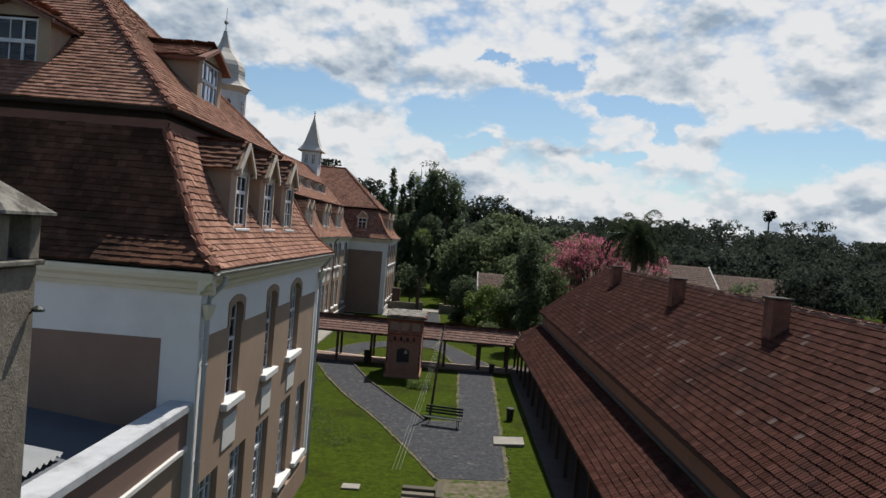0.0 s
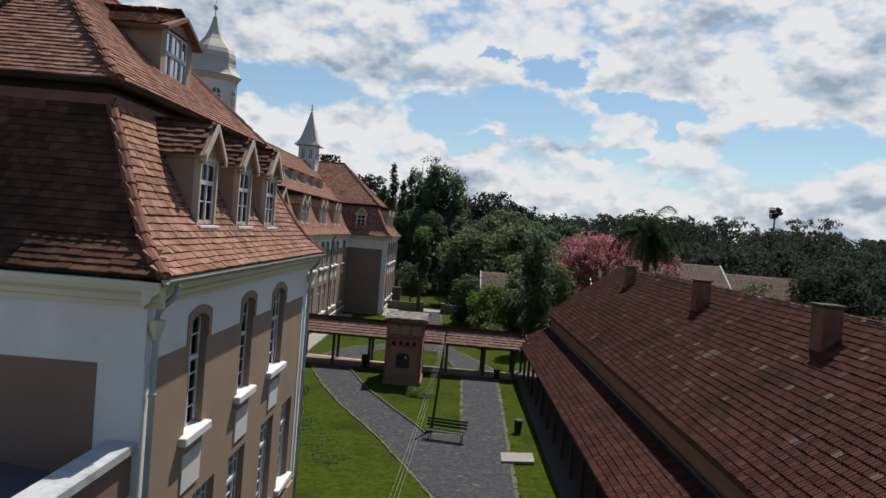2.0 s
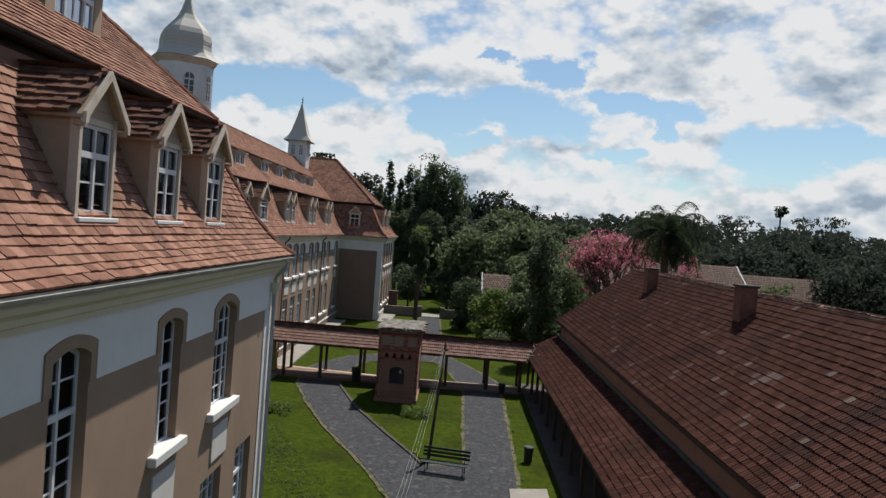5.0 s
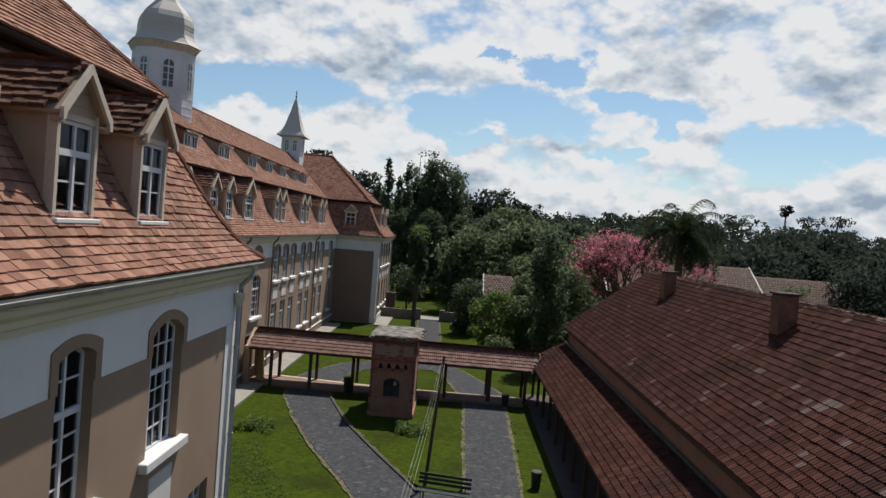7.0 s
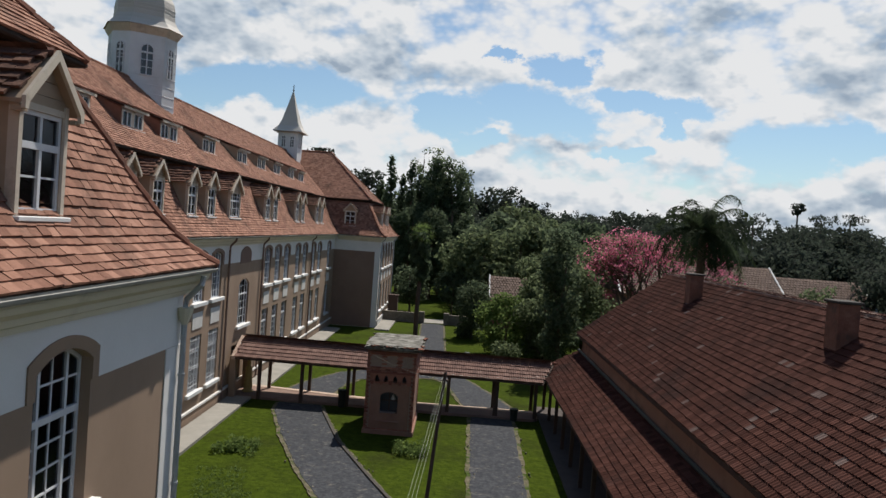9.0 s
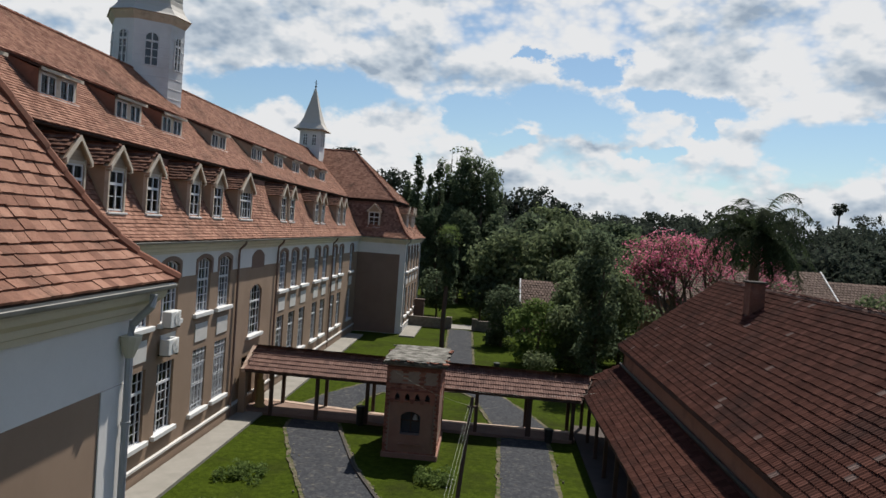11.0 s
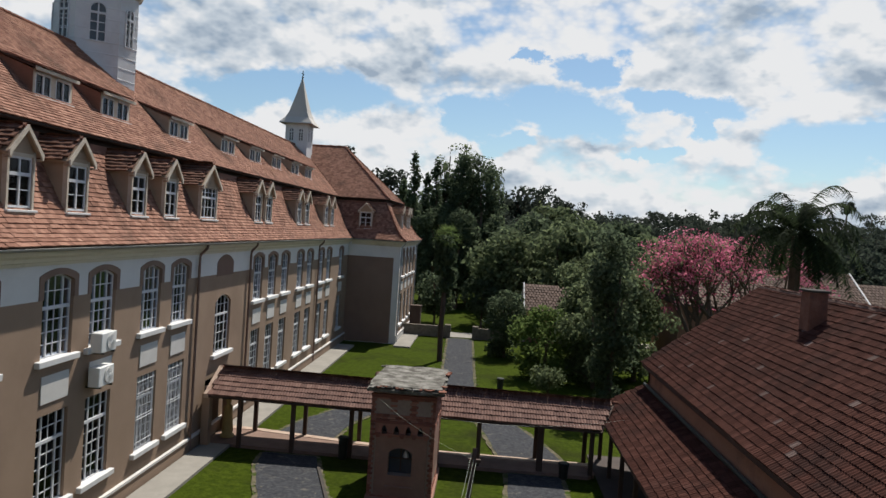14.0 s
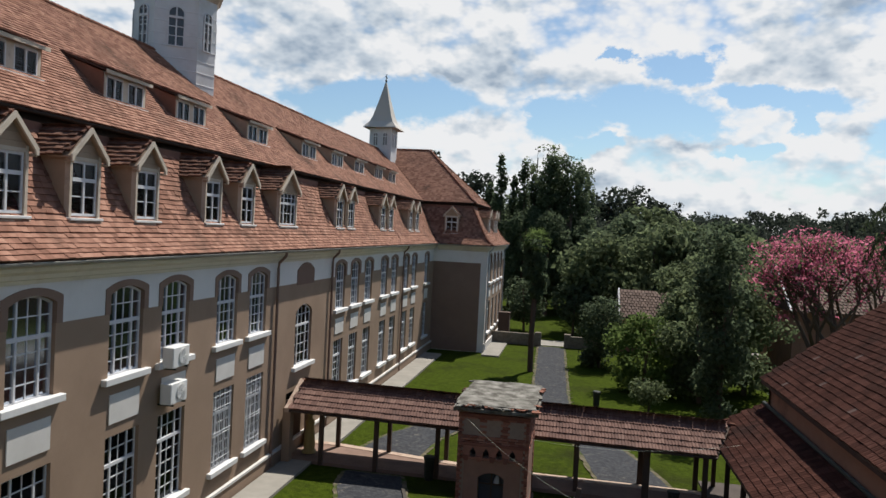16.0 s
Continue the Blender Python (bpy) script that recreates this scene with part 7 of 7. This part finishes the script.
# stone edging along the paths
def edging(pts, seed):
    rng = random.Random(seed)
    v = np.array([(-0.08, -0.05, -0.05), (0.08, -0.05, -0.05), (0.08, 0.05, -0.05), (-0.08, 0.05, -0.05), (-0.06, -0.035, 0.05), (0.06, -0.045, 0.06), (0.07, 0.035, 0.045), (-0.065, 0.045, 0.055)])
    f = [(4, 5, 6, 7), (0, 1, 5, 4), (1, 2, 6, 5), (2, 3, 7, 6), (3, 0, 4, 7)]
    poses = []
    for (x0, y0), (x1, y1) in zip(pts, pts[1:]):
        n = max(1, int(math.hypot(x1 - x0, y1 - y0) / 0.15))
        a = math.degrees(math.atan2(y1 - y0, x1 - x0))
        for k in range(n):
            t = (k + 0.5) / n
            if rng.random() < 0.5:
                continue
            s = rng.uniform(0.35, 0.75)
            poses.append(pose(x0 + (x1 - x0) * t + rng.gauss(0.05, 0.15), y0 + (y1 - y0) * t + rng.gauss(0, 0.12), GZ + rng.uniform(0.0, 0.03), rng.uniform(-8, 8), rng.uniform(-8, 8), a + rng.uniform(-15, 15)) @ Matrix.Scale(s, 4))
    ob = link("edging_stones", tile_mesh((v, f), poses, "edging_stones"), EDGE)
    tagged(ob, "row of small mossy edging stones along a path", "edging", kind="stuff")


edging(P1[1:8], 1)
edging(P1[8:12], 2)
edging(P1[14:17], 3)
edging(P1[17:22], 4)
edging([(9.0, 19.5), (9.2, 24.0), (8.6, 41.0)], 5)
edging([(11.4, 19.5), (11.2, 24.0), (10.6, 41.0)], 6)

# a low kerb on the lawn side of the path, its shadow line put into the dark colour
kb = bmesh.new()
kp = P1[17:22]
for (x0, y0), (x1, y1) in zip(kp, kp[1:]):
    L = math.hypot(x1 - x0, y1 - y0)
    nx, ny = (y1 - y0) / L * 0.06, -(x1 - x0) / L * 0.06
    prism(kb, [(x0 - nx, y0 - ny), (x1 - nx, y1 - ny), (x1 + nx, y1 + ny), (x0 + nx, y0 + ny)], GZ - 0.1, GZ + 0.1, "z")
tagged(part("path_kerb", kb, CONC_DARK), "low kerb along the path, coloured dark for its shadow line", "kerb", kind="structure")

# garden steps at the foot of the lawn
st = thing("garden_steps", "short flight of stone steps with a low wall", "steps", at=(10.9, -19.4, GZ))
for k in range(4):
    part("step", bevel(boxes((-0.3, 0.9, -0.32 * k - 0.32, -0.32 * k, -0.05, 0.4 - 0.1 * k)), 0.015), EDGE, st)
part("side_wall", bevel(boxes((0.92, 1.15, -1.4, 0.1, -0.05, 0.55)), 0.02), EDGE, st)

# ---- single pieces, last ----
for name, template, poses, mat, parent in LATER:
    me = bpy.data.meshes.new(name)
    me.from_pydata(template[0].tolist(), [], template[1])
    me.materials.append(mat)
    for p in poses:
        ob = new(name, me)
        ob.matrix_basis = p
        ob.parent = parent
